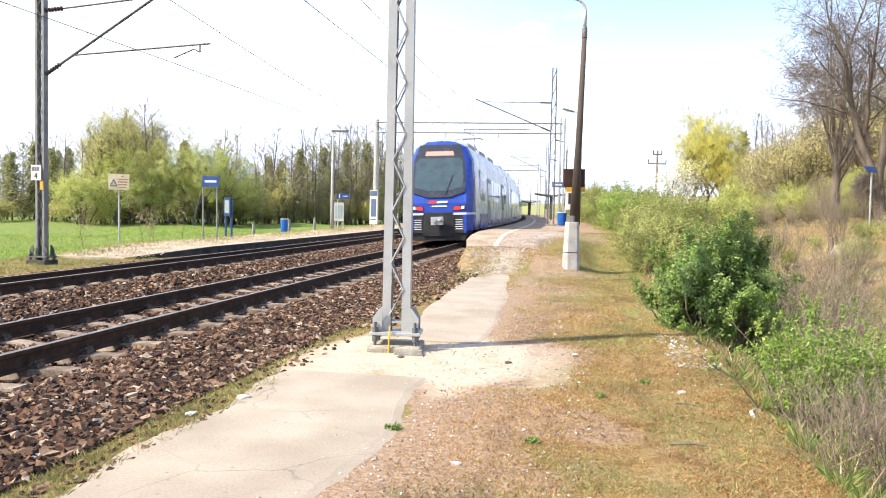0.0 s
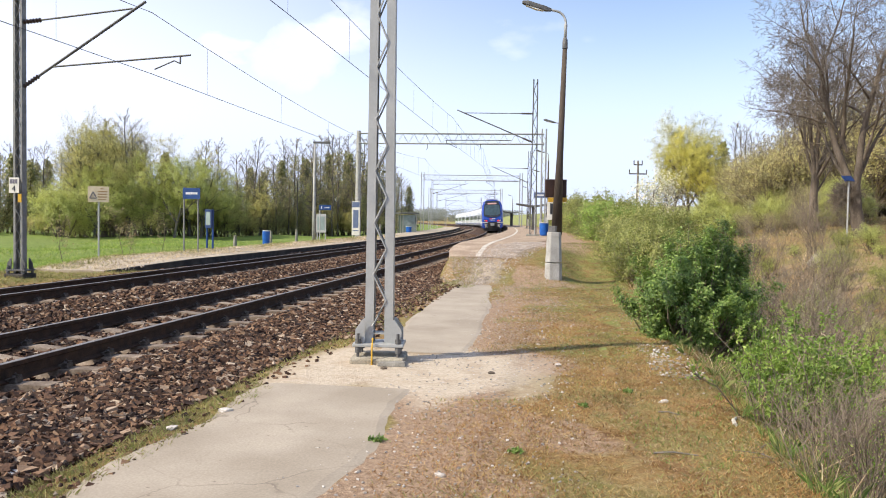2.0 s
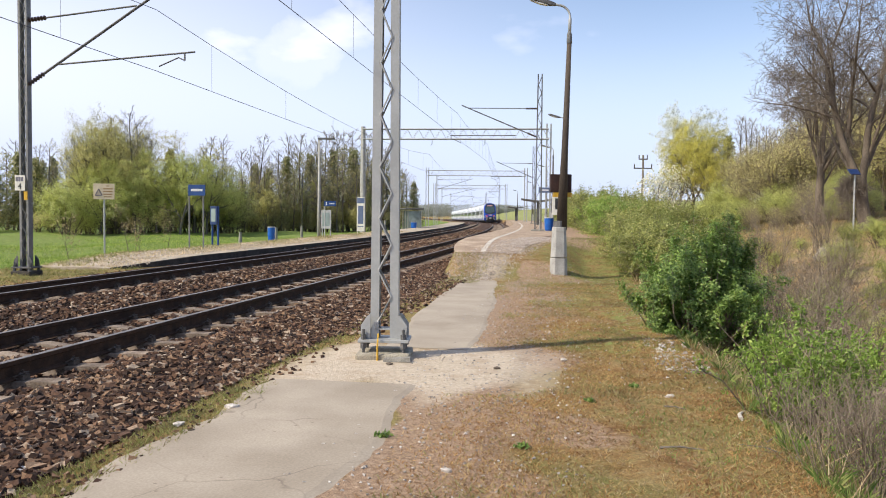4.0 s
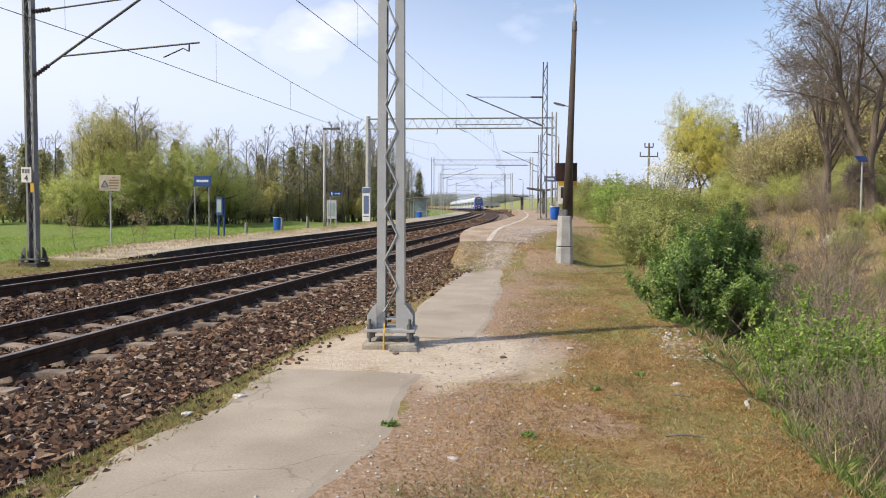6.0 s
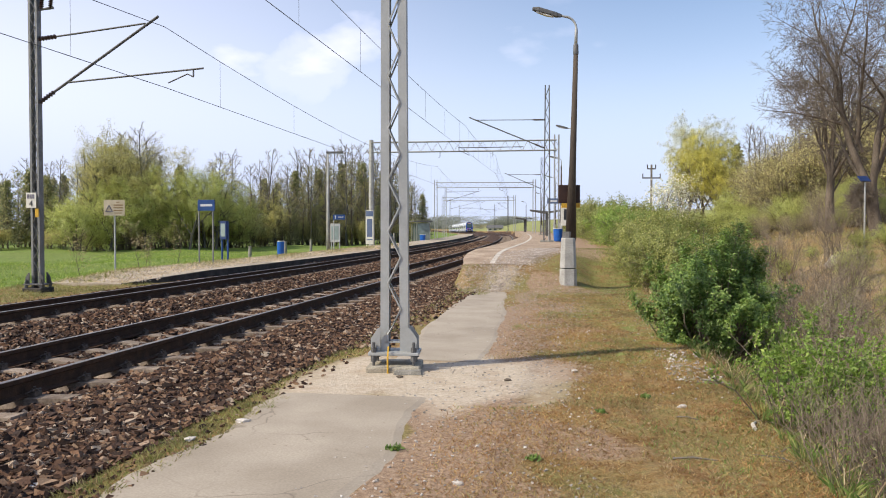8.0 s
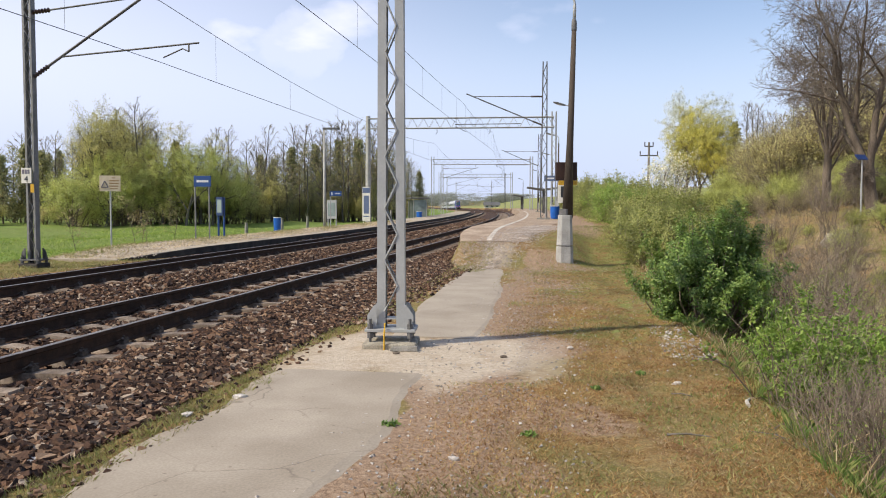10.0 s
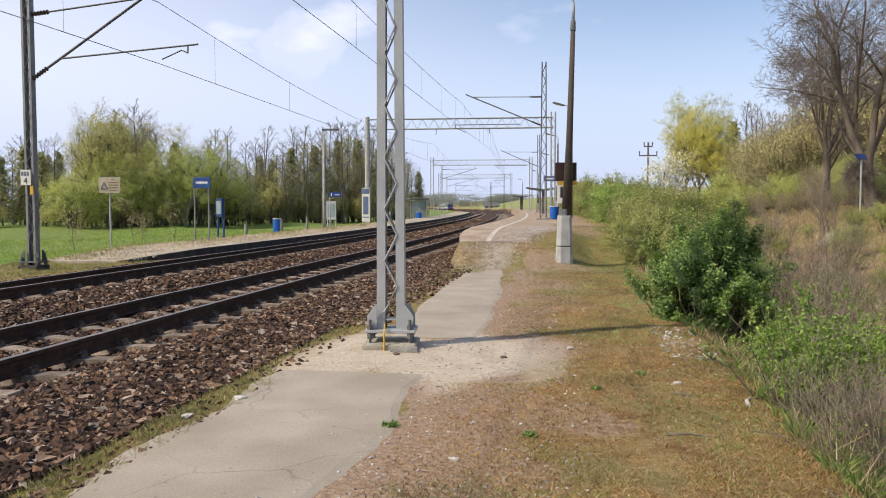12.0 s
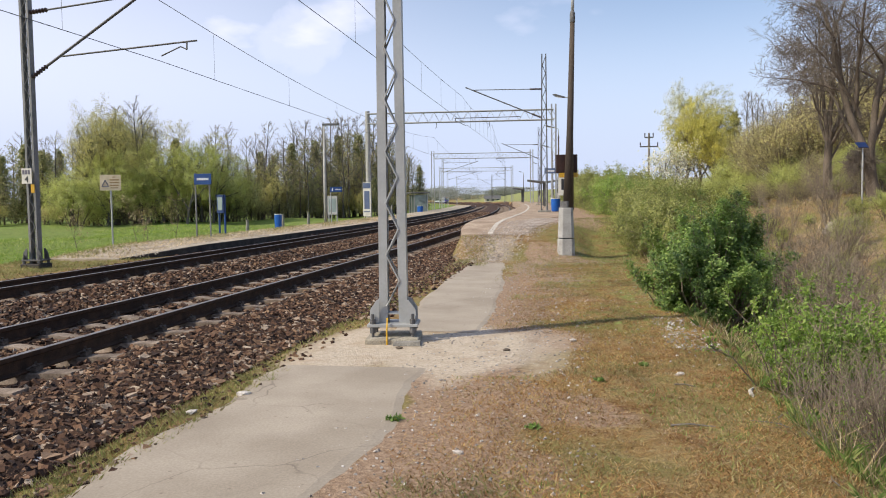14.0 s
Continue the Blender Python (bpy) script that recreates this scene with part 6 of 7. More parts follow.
# undergrowth along the front
for i in range(34):
    px = -0.05 + 0.32 * (i + rng.uniform(0, 0.9)) / 34
    depth = 63 + 24 * max(0, px) / 0.45 + rng.uniform(-2, 7)
    if 0.085 < px < 0.265:
        plant("brush", i % 2, *by_view(px, depth), rng.uniform(1.0, 1.6))
    else:
        if i % 2:
            plant("brush", 1 if i % 4 == 1 else 2, *by_view(px, depth + 8), rng.uniform(0.4, 1.0))
for i in range(36):
    px = 0.265 + 0.215 * (i + rng.uniform(0, 0.9)) / 36
    depth = 80 + 70 * (px - 0.265) + rng.uniform(-2, 6)
    plant(("brush", "pine", "brush", "fir")[i % 4], (1, i, 2, i)[i % 4], *by_view(px, depth), rng.uniform(0.4, 1.25) if i % 2 == 0 else rng.uniform(0.3, 0.65))

# thin saplings at the meadow's near edge
sapling = tree("sapling", 61, 2.6, dict(SLIM, levels=2, kids=[9, 4], girth=0.008, min_r=0.006), BARK, LEAF_BUD, 3, 0.05, "thin bare sapling in the meadow", "sapling", "saplings", 0.12)
place(sapling, at_xy(-12.6, 28.5), 0.7, first=True)
for x, y, s in ((-11.3, 30.5, 0.75), (-12.0, 33, 0.6), (-10.6, 29.5, 0.5), (-12.4, 38, 0.9)):
    place(sapling, at_xy(x, y), s)

# right-hand side: big bare trees, yellow willow, blossom and hill thickets
great_a = great_tree("bare_tree", 73, [(0.1, 0, -0.5, 0.36), (0, 0, 0.5, 0.27), (-0.05, 0, 2.0, 0.23), (0.05, 0, 3.6, 0.21)], [
    ((0.05, 0, 3.5), (-0.06, 0.1, 1), 10.2, 0.17), ((0.0, 0, 3.2), (-0.30, -0.25, 1), 8.6, 0.13), ((0.05, 0, 3.4), (0.36, 0.2, 1), 8.2, 0.13),
    ((0.0, 0, 3.0), (-0.48, 0.4, 1), 7.0, 0.10), ((0.05, 0, 3.0), (0.3, -0.6, 1), 7.0, 0.10), ((0.0, 0, 2.2), (0.8, 0.1, 0.9), 3.4, 0.07), ((-0.05, 0, 4.4), (-0.75, -0.1, 0.75), 4.8, 0.075),
], "large bare tree with a spreading twiggy crown on the slope", "bare trees on the slope")
place(great_a, at_xy(*by_view(0.938, 48)), 1.0, 0, True)
great_b = great_tree("bare_tree", 79, [(0.35, 0, -0.5, 0.50), (0.2, 0, 0.3, 0.33), (0.0, 0, 1.4, 0.29), (-0.15, 0, 2.6, 0.30)], [
    ((-0.15, 0, 2.4), (-0.34, 0.1, 1), 9.6, 0.21), ((-0.05, 0, 2.4), (0.24, -0.05, 1), 10.0, 0.20), ((-0.55, 0, 4.2), (-0.6, -0.2, 1), 5.6, 0.09),
    ((-0.2, 0, 2.6), (-0.2, 0.8, 1), 6.4, 0.11), ((0.1, 0, 3.0), (0.8, 0.3, 1), 6.2, 0.11), ((0.25, 0, 3.6), (0.1, -0.8, 1), 5.6, 0.09), ((-0.8, 0, 4.6), (-0.05, -0.3, 1), 7.0, 0.11),
    ((0.0, 0, 1.6), (-1, 0, 0.35), 0.9, 0.06),
], "large bare tree with a thick forked trunk on the slope", "bare trees on the slope")
place(great_b, at_xy(*by_view(0.986, 40)), 1.0, 0, True)
place(great_a, at_xy(*by_view(1.07, 54)), 1.0, 150)
yw = tree("willow_tree", 83, 15, dict(WILLOW, kids=[11, 8, 7], trunk=0.6), BARK_PALE, LEAF_YELLOW, 30, 0.07, "tall willow with bright yellow spring catkins", group="yellow willows", spread=0.17)
place(yw, at_xy(*by_view(0.797, 82)), 0.86, 40, True, 1.06)
place(yw, at_xy(*by_view(0.776, 84)), 0.72, 200)
place(yw, at_xy(*by_view(0.815, 86)), 0.76, 300)
place(yw, at_xy(*by_view(0.806, 79)), 0.6, 120)
plant("fir", 0, *by_view(0.832, 92), 0.82)
for px, d, s in ((0.845, 96, 0.95), (0.855, 98, 0.9), (0.862, 100, 0.95), (0.872, 95, 0.85), (0.885, 92, 0.8)):
    plant("bare", int(px * 1000), *by_view(px, d), s)
white = tree("blossom_tree", 91, 5, dict(SHRUB, stems=4), BARK, BLOSSOM, 9, 0.11, "small tree in white blossom", "tree", "trees in blossom", 0.25)
place(white, at_xy(*by_view(0.757, 80)), 1.15, 0, True)
place(white, at_xy(*by_view(0.885, 66)), 0.7)
brown = tree("thicket_shrub", 95, 4.0, dict(SHRUB, stems=9, stem_gap=0.6), TWIG, LEAF_THICKET, 14, 0.05, "dense brown budding thicket on the slope", "shrub", "thickets on the slope", 0.14, 2)
first = True
for i in range(38):
    px = rng.uniform(0.865, 1.08)
    d = rng.uniform(62, 84)
    place(brown, at_xy(*by_view(px, d)), rng.uniform(0.9, 1.3) * (1 + 9 * min(0.08, max(0, px - 0.865))), None, first)
    first = False
for px, d, s in ((0.895, 74, 0.8), (0.91, 70, 0.85), (0.925, 76, 0.95), (0.935, 68, 0.9), (0.95, 72, 1.0), (0.965, 66, 0.95), (0.975, 74, 1.05), (0.99, 68, 1.0), (1.005, 72, 1.1), (1.02, 66, 1.0), (1.035, 74, 1.1)):
    plant("bare", int(px * 1000), *by_view(px, d), s)
for px, d, s in ((0.945, 80, 0.8), (0.97, 78, 0.85), (1.0, 80, 0.9), (1.03, 78, 0.9)):
    plant("green", 0, *by_view(px, d), s)
olive = tree("slope_shrub", 97, 4.0, dict(SHRUB, stems=7, stem_gap=0.5), BARK, LEAF_SLOPE, 30, 0.05, "olive green shrub on the slope", "shrub", "shrubs on the slope", 0.13)
lime = tree("slope_shrub", 98, 4.0, dict(SHRUB, stems=8, stem_gap=0.5), BARK, LEAF_LIGHT, 30, 0.05, "fresh light green shrub on the slope", "shrub", "shrubs on the slope", 0.13)
dull = tree("slope_shrub", 99, 4.0, dict(SHRUB, stems=10, stem_gap=0.6), TWIG, LEAF_THICKET, 14, 0.034, "brown budding shrub with bare twigs on the slope", "shrub", "shrubs on the slope", 0.25, twigs=2)
seen = set()
for i in range(60):
    px = rng.uniform(0.77, 1.03)
    d = rng.uniform(46, 76)
    kind = (olive, lime, dull, dull)[i % 4] if px > 0.85 else (lime, olive)[i % 2]
    size = (rng.uniform(0.35, 0.6) if px < 0.86 else rng.uniform(0.4, 0.85)) * min(1.0, d / 66)
    place(kind, at_xy(*by_view(px, d)), size, None, kind.name not in seen)
    seen.add(kind.name)
for i in range(34):
    y = rng.uniform(13, 38)
    place((lime, olive)[i % 2], foot(rng.uniform(9.8, 10.5 + 0.3 * y), y), rng.uniform(0.10, 0.26))
for px, d, size in ((0.878, 64, 0.5), (0.893, 62, 0.42)):
    place(white, at_xy(*by_view(px, d)), size)
for px, d, size in ((0.83, 70, 0.85), (0.818, 68, 0.7), (0.845, 66, 0.6), (0.965, 52, 0.6), (0.975, 56, 0.75)):
    place(lime, at_xy(*by_view(px, d)), size)

# the hedge along the foot of the bank
hedge = tree("hedge_shrub", 101, 1.7, dict(SHRUB, stems=9, stem_gap=0.35, girth=0.01, min_r=0.005), TWIG, LEAF_HEDGE, 20, 0.030, "green budding shrub in the hedge beside the bank", "shrub", "hedge beside the bank", 0.055)
hedge_b = tree("hedge_shrub", 103, 1.7, dict(SHRUB, stems=9, stem_gap=0.35, girth=0.01, min_r=0.005), TWIG, LEAF_NEAR, 18, 0.030, "green shrub in the hedge beside the bank", "shrub", "hedge beside the bank", 0.055)
fa = fb = True
for i in range(72):
    y = 21 + 62 * (i / 72) ** 1.2
    p = foot(8.1 + rng.uniform(-0.5, 1.9), y)
    big = float(np.interp(y, [21, 27, 34, 45, 60, 83], [0.72, 0.88, 1.15, 1.4, 1.5, 1.6]))
    if rng.random() < 0.7:
        place(hedge, p, rng.uniform(0.95, 1.3) * big, None, fa, 1.1)
        fa = False
    else:
        place(hedge_b, p, rng.uniform(0.85, 1.15) * big, None, fb, 1.05)
        fb = False


def bush(name, seed, p, rx, rz, n, leaf, mat, label, lift, stems=16):
    """A rounded bush: stems that end in leafy sprays of uneven reach, with dark gaps between them."""
    gen = np.random.default_rng(seed)
    b = thing(name, label, "bush", Matrix.Translation(p))
    g = Geo()
    heads, spread, ways = [], [], []
    for i in range(stems * 5):
        az, q = gen.uniform(0, 6.28), gen.uniform(0.2, 1.0) ** 0.5
        el = gen.uniform(-0.8, 1.5)
        out = Vector((math.cos(az) * math.cos(el), math.sin(az) * math.cos(el), math.sin(el)))
        q *= 0.86 + 0.34 * noise.noise(out * 2.1 + Vector((seed, 0, 0))) + (0.16 if gen.random() < 0.12 else 0)
        e = Vector((out.x * rx * q, out.y * rx * q, lift + out.z * rz * q))
        base = Vector((math.cos(az) * 0.25 * gen.random(), math.sin(az) * 0.25 * gen.random(), -0.1))
        mid = base.lerp(e, 0.5) + Vector(gen.normal(0, 0.08, 3))
        g.tube([base, mid, e], [0.014, 0.010, 0.003], 4, cap=False)
        up = (e - mid).normalized() + Vector((0, 0, 0.5))
        for w in (0.55, 0.7, 0.85, 1.0):
            heads.append(mid.lerp(e, w))
            spread.append(0.075 - 0.035 * w)
            ways.append(up)
        for _ in range(3):
            s0 = mid.lerp(e, gen.uniform(0.4, 0.9))
            e2 = s0 + (up + Vector(gen.normal(0, 0.7, 3))).normalized() * gen.uniform(0.1, 0.22)
            g.tube([s0, e2], [0.004, 0.002], 3, cap=False)
            for w in (0.5, 1.0):
                heads.append(s0.lerp(e2, w))
                spread.append(0.035)
                ways.append(up)
    part("branch_frame", g, TWIG, b, "brown branches")
    idx = gen.integers(0, len(heads), n)
    c = np.array([tuple(h) for h in heads])[idx] + gen.normal(0, 1, (n, 3)) * np.array(spread)[idx][:, None]
    out = c - np.array([0, 0, lift * 0.8])
    out /= np.linalg.norm(out, axis=1)[:, None] + 1e-6
    out[:, 2] += 0.5
    v, f = leaf_cloud(c, leaf, 1.9, 0.0, -0.4, gen, out)
    o = new("foliage", raw_mesh("foliage", v, f, mat))
    o.parent = b
    return b


def spray_bush(seed, p, count, height, fan, per, leaf, mat, label, bare=0.45):
    """A loose bush: thin stems fan out of the ground, leafy only towards their tips."""
    gen = np.random.default_rng(seed)
    b = thing("bush", label, "bush", Matrix.Translation(p))
    g, c = Geo(), []
    for i in range(count):
        az, lean = gen.uniform(0, 6.28), fan * gen.random() ** 0.7
        base = Vector((math.cos(az), math.sin(az), 0)) * gen.uniform(0, 0.22) + Vector((0, 0, -0.08))
        tall = height * gen.uniform(0.6, 1.08)
        pts = [base + Vector((math.cos(az) * lean * tall * q ** 1.5, math.sin(az) * lean * tall * q ** 1.5, tall * (q - 0.18 * lean * q * q))) + Vector(gen.normal(0, 0.012, 3)) for q in np.linspace(0, 1, 6)]
        g.tube(pts, [0.008, 0.007, 0.006, 0.005, 0.0035, 0.002], 4, cap=False)
        for j in range(7):
            q = bare + (1 - bare) * gen.random()
            k = min(int(q * 5), 4)
            s0 = pts[k].lerp(pts[k + 1], q * 5 - k)
            e = s0 + (Vector(gen.normal(0, 0.6, 3)) + Vector((math.cos(az) * 0.3, math.sin(az) * 0.3, 0.7))).normalized() * gen.uniform(0.08, 0.26) * height
            g.tube([s0, s0.lerp(e, 0.5) + Vector(gen.normal(0, 0.01, 3)), e], [0.004, 0.003, 0.0015], 3, cap=False)
            for w in gen.random(per):
                c.append(s0.lerp(e, 0.15 + 0.88 * w) + Vector(gen.normal(0, 0.016, 3)))
    part("branch_frame", g, STEM, b, "thin brown stems")
    v, f = leaf_cloud([tuple(q) for q in c], leaf, 1.9, 0.0, -0.5, gen)
    o = new("foliage", raw_mesh("foliage", v, f, mat))
    o.parent = b
    return b


# the round bush on the bank, its smaller neighbours and the nearest scrub
bush("bush", 111, at_xy(3.88, 11.6, -0.15), 1.22, 1.12, 80000, 0.022, LEAF_FRESH, "dense rounded bush with fresh green leaves on the bank", 0.86, 46)
bush("bush", 114, at_xy(4.75, 12.6, -0.1), 0.62, 0.66, 16000, 0.021, LEAF_FRESH, "smaller fresh green bush beside the rounded one", 0.55, 22)
spray_bush(112, at_xy(3.42, 7.0, -0.05), 46, 1.28, 0.58, 32, 0.019, LEAF_NEAR, "loose light green bush with bare stems in the ditch")
spray_bush(113, at_xy(4.2, 8.3, -0.05), 48, 1.35, 0.6, 26, 0.020, LEAF_NEAR, "loose light green bush among dry scrub", 0.4)
spray_bush(115, at_xy(2.85, 6.7, -0.05), 12, 0.72, 0.9, 12, 0.018, LEAF_NEAR, "low straggling light green bush in the ditch", 0.35)
spray_bush(116, at_xy(3.0, 5.4, -0.05), 18, 0.8, 0.6, 8, 0.012, LEAF_NEAR, "low budding bush with many bare stems in the ditch", 0.5)
spray_bush(117, at_xy(5.2, 10.6, -0.05), 40, 1.5, 0.5, 10, 0.014, LEAF_NEAR, "tall budding bush among dry scrub", 0.35)

scrub = tree("dry_scrub", 121, 1.7, dict(SHRUB, stems=13, stem_gap=0.3, levels=2, kids=[5, 3], angle=[26, 32], lean=0.3, girth=0.006, min_r=0.0035, twig=0.25), STEM, None, 0, 0.02, "dry leafless scrub with thin brown stems", "shrub", "dry scrub in the ditch", 0.05, 1)
first = True
for x, y, s in [(2.7, 5.1, 0.55), (3.15, 5.9, 0.5), (4.4, 7.6, 0.6), (4.9, 8.9, 0.8), (4.9, 9.7, 0.95), (5.1, 11.0, 0.95), (5.8, 12.0, 1.1), (5.5, 13.4, 0.9), (6.9, 13.6, 1.0), (6.8, 16.0, 1.0), (8.3, 17.5, 1.0), (9.8, 20.0, 1.1), (9.0, 24, 1.1), (11, 27, 1.4), (13.5, 28, 1.5)]:
    place(scrub, at_xy(x, y), s, None, first)
    first = False


def blades(name, n, u_rng, y_rng, h, mat, label, width=0.006, power=1.6, lean=0.5, keep=None, level=None):
    t = rng.random(n) ** power
    y = y_rng[0] + (y_rng[1] - y_rng[0]) * t
    u = rng.uniform(*u_rng, n)
    bare = ((u - 4.15) / 1.45) ** 4 + ((y - 9.25) / 1.3) ** 4 < 1.0
    u, y = u[~bare], y[~bare]
    if keep is not None:
        ok = keep(u, y)
        u, y = u[ok], y[ok]
    n = len(u)
    s = line_slope(y)
    kk = 1 / np.sqrt(1 + s * s)
    b = np.stack([line_x(y) + u * kk, y - u * s * kk, (land(u, y) if level is None else level(y)) - 0.005], 1)
    az = rng.uniform(0, 6.283, n)
    side = np.stack([np.cos(az), np.sin(az), az * 0], 1) * (width * rng.uniform(0.6, 1.4, n))[:, None]
    hh = rng.uniform(h[0], h[1], n)
    tip = np.stack([rng.normal(0, lean, n) * hh, rng.normal(0, lean, n) * hh, hh], 1)
    v = np.stack([b - side, b + side, b + tip * 0.55 + side * 0.6, b + tip], 1).reshape(-1, 3)
    return tagged(new(name, raw_mesh(name, v, np.arange(4 * n).reshape(n, 4), mat)), label, "grass", kind="stuff")


def tufts(name, n, u_rng, y_rng, h, mat, label, per=14, wide=0.022, width=0.003, power=1.5, keep=None):
    """Grass that grows in small separate tufts, each a splayed bunch of blades."""
    y = y_rng[0] + (y_rng[1] - y_rng[0]) * rng.random(n) ** power
    u = rng.uniform(*u_rng, n)
    bare = ((u - 4.15) / 1.45) ** 4 + ((y - 9.25) / 1.3) ** 4 < 1.0
    u, y = u[~bare], y[~bare]
    if keep is not None:
        ok = keep(u, y)
        u, y = u[ok], y[ok]
    size = np.repeat(rng.uniform(0.5, 1.5, len(u)), per)
    u, y = np.repeat(u, per), np.repeat(y, per)
    n = len(u)
    az, r = rng.uniform(0, 6.283, n), wide * size * np.sqrt(rng.random(n))
    s = line_slope(y)
    kk = 1 / np.sqrt(1 + s * s)
    b = np.stack([line_x(y) + u * kk + r * np.cos(az), y - u * s * kk + r * np.sin(az), land(u, y) - 0.004], 1)
    turn = rng.uniform(0, 6.283, n)
    side = np.stack([np.cos(turn), np.sin(turn), turn * 0], 1) * (width * rng.uniform(0.6, 1.4, n))[:, None]
    hh = rng.uniform(h[0], h[1], n) * size
    out = hh * rng.uniform(0.2, 1.3, n)
    tip = np.stack([np.cos(az) * out, np.sin(az) * out, hh], 1)
    v = np.stack([b - side, b + side, b + tip * np.array([0.45, 0.45, 0.65]) + side * 0.6, b + tip], 1).reshape(-1, 3)
    return tagged(new(name, raw_mesh(name, v, np.arange(4 * n).reshape(n, 4), mat)), label, "grass", kind="stuff")


patch = lambda u, y: (np.sin(1.9 * u + 0.8 * y) + np.sin(1.1 * y - 2.6 * u + 1) + rng.normal(0, 0.9, len(u))) > -0.9
blades("dry_turf", 200000, (4.5, 7.3), (3.2, 20), (0.010, 0.034), BLADE_DRY, "short dry mossy turf on the bank", 0.0036, 1.6, 1.3, lambda u, y: patch(u, y) & (rng.random(len(u)) < (u - 4.4) / 1.1))
tufts("straw_tufts", 5200, (4.6, 7.4), (3.2, 22), (0.008, 0.022), BLADE_STRAW, "small tufts of dry straw in the turf", 12, 0.02, 0.0014, keep=lambda u, y: rng.random(len(u)) < np.clip((u - 4.6) / 1.3, 0.04, 1))
tufts("moss_tufts", 4200, (4.8, 7.4), (3.2, 22), (0.006, 0.016), BLADE_MOSS, "dark rusty cushions of moss in the turf", 22, 0.03, 0.002, keep=lambda u, y: np.sin(2.3 * u + 1.9 * y) + np.sin(3.1 * y - 1.4 * u) + rng.normal(0, 0.7, len(u)) > 0.2)
tufts("verge_tufts", 1500, (2.25, 3.0), (3.2, 22), (0.012, 0.04), BLADE_VERGE, "tufts of grass along the edge of the ballast", 14, 0.03, 0.002)
tufts("sedge_tufts", 120, (7.15, 8.0), (5.0, 14), (0.05, 0.13), BLADE_GREEN, "tufts of long green grass at the top of the ditch", 22, 0.045, 0.0014)
blades("near_turf", 50000, (4.6, 7.3), (-3.5, 4.0), (0.010, 0.034), BLADE_DRY, "short dry turf near the path", 0.0036, 1.0, 1.3, lambda u, y: rng.random(len(u)) < (u - 4.4) / 1.1)
blades("green_turf", 20000, (4.9, 7.4), (3.4, 26), (0.015, 0.05), BLADE_GREEN, "short green grass in the dry turf", 0.004, 1.3, 0.9, lambda u, y: (np.sin(2.3 * u - 1.1 * y) + np.sin(1.7 * y + 1.2 * u)) > 0.5)
blades("verge_grass", 30000, (2.2, 3.0), (3.2, 22), (0.012, 0.05), BLADE_VERGE, "thin grass along the edge of the ballast", 0.004, 1.3, 0.8, patch)
blades("moss_turf", 42000, (4.6, 7.3), (3.3, 20), (0.014, 0.05), BLADE_VERGE, "tufts of mossy grass in the dry turf", 0.0045, 1.5, 1.0, lambda u, y: np.sin(2.9 * u + 1.3 * y + 2 * np.sin(1.9 * u)) + np.sin(2.1 * y - 1.7 * u + 1.5 * np.sin(2.3 * y)) + rng.normal(0, 0.5, len(u)) > 0.75)
blades("ramp_turf", 4500, (2.2, 3.5), (19.5, 23.35), (0.015, 0.06), BLADE_VERGE, "thin green grass on the bank before the platform", 0.005, 1.0, 0.8)
blades("platform_turf", 50000, (4.0, 7.2), (16, 32), (0.015, 0.05), BLADE_VERGE, "dry mossy turf beside the platform", 0.005, 1.2, 0.9, lambda u, y: rng.random(len(u)) < np.minimum((u - 3.9 - 0.12 * (y - 20)) / 1.2, (y - 16) / 9))
blades("track_grass", 16000, (-9.8, -5.9), (11, 21.5), (0.02, 0.09), BLADE_VERGE, "short grass beside the far track", 0.008, 1.0, 0.8)
blades("platform_straw", 16000, (-8.7, -6.2), (20.7, 65), (0.02, 0.07), BLADE_PALE, "dry pale grass growing over the far platform", 0.010, 1.1, 0.9, None, lambda y: np.interp(y, [20.6, 24, 200], [-0.14, 0.03, 0.03]))
blades("platform_grass", 20000, (-8.7, -6.4), (20.7, 65), (0.03, 0.10), BLADE_VERGE, "short grass growing over the far platform", 0.012, 1.1, 0.7, lambda u, y: rng.random(len(u)) < np.clip((-6.9 - u) / 1.6, 0.03, 1) * (0.5 + 0.5 * np.sin(0.8 * y + 2 * u)), lambda y: np.interp(y, [20.6, 24, 200], [-0.14, 0.03, 0.03]))
blades("ditch_grass", 5000, (7.15, 8.6), (3.6, 26), (0.04, 0.14), BLADE_VERGE, "long green grass on the side of the ditch", 0.003, 1.3, 0.45, patch)
blades("ditch_straw", 22000, (7.3, 12.5), (3.6, 32), (0.06, 0.3), BLADE_STRAW, "long dry straw in the ditch", 0.005, 1.2, 0.7)
slope_patch = lambda u, y: (np.sin(0.9 * u + 0.5 * y) + np.sin(0.7 * y - 1.3 * u + 1) + rng.normal(0, 0.7, len(u))) > 0.1
blades("slope_grass", 16000, (9, 30), (14, 70), (0.08, 0.35), BLADE_STRAW, "dry grass on the slope", 0.010, 1.0, 0.7, lambda u, y: ~slope_patch(u, y))
blades("slope_green", 40000, (9, 30), (11, 60), (0.05, 0.22), BLADE_VERGE, "fresh green grass among dry stems on the slope", 0.008, 1.1, 0.6, slope_patch)
blades("ditch_green", 7000, (7.8, 11.5), (5, 26), (0.05, 0.26), BLADE_GREEN, "fresh green grass in the ditch", 0.003, 1.1, 0.55, slope_patch)
blades("meadow_grass", 60000, (-26, -9), (14, 62), (0.05, 0.2), MEADOW, "green meadow grass", 0.009, 1.0, 0.6)

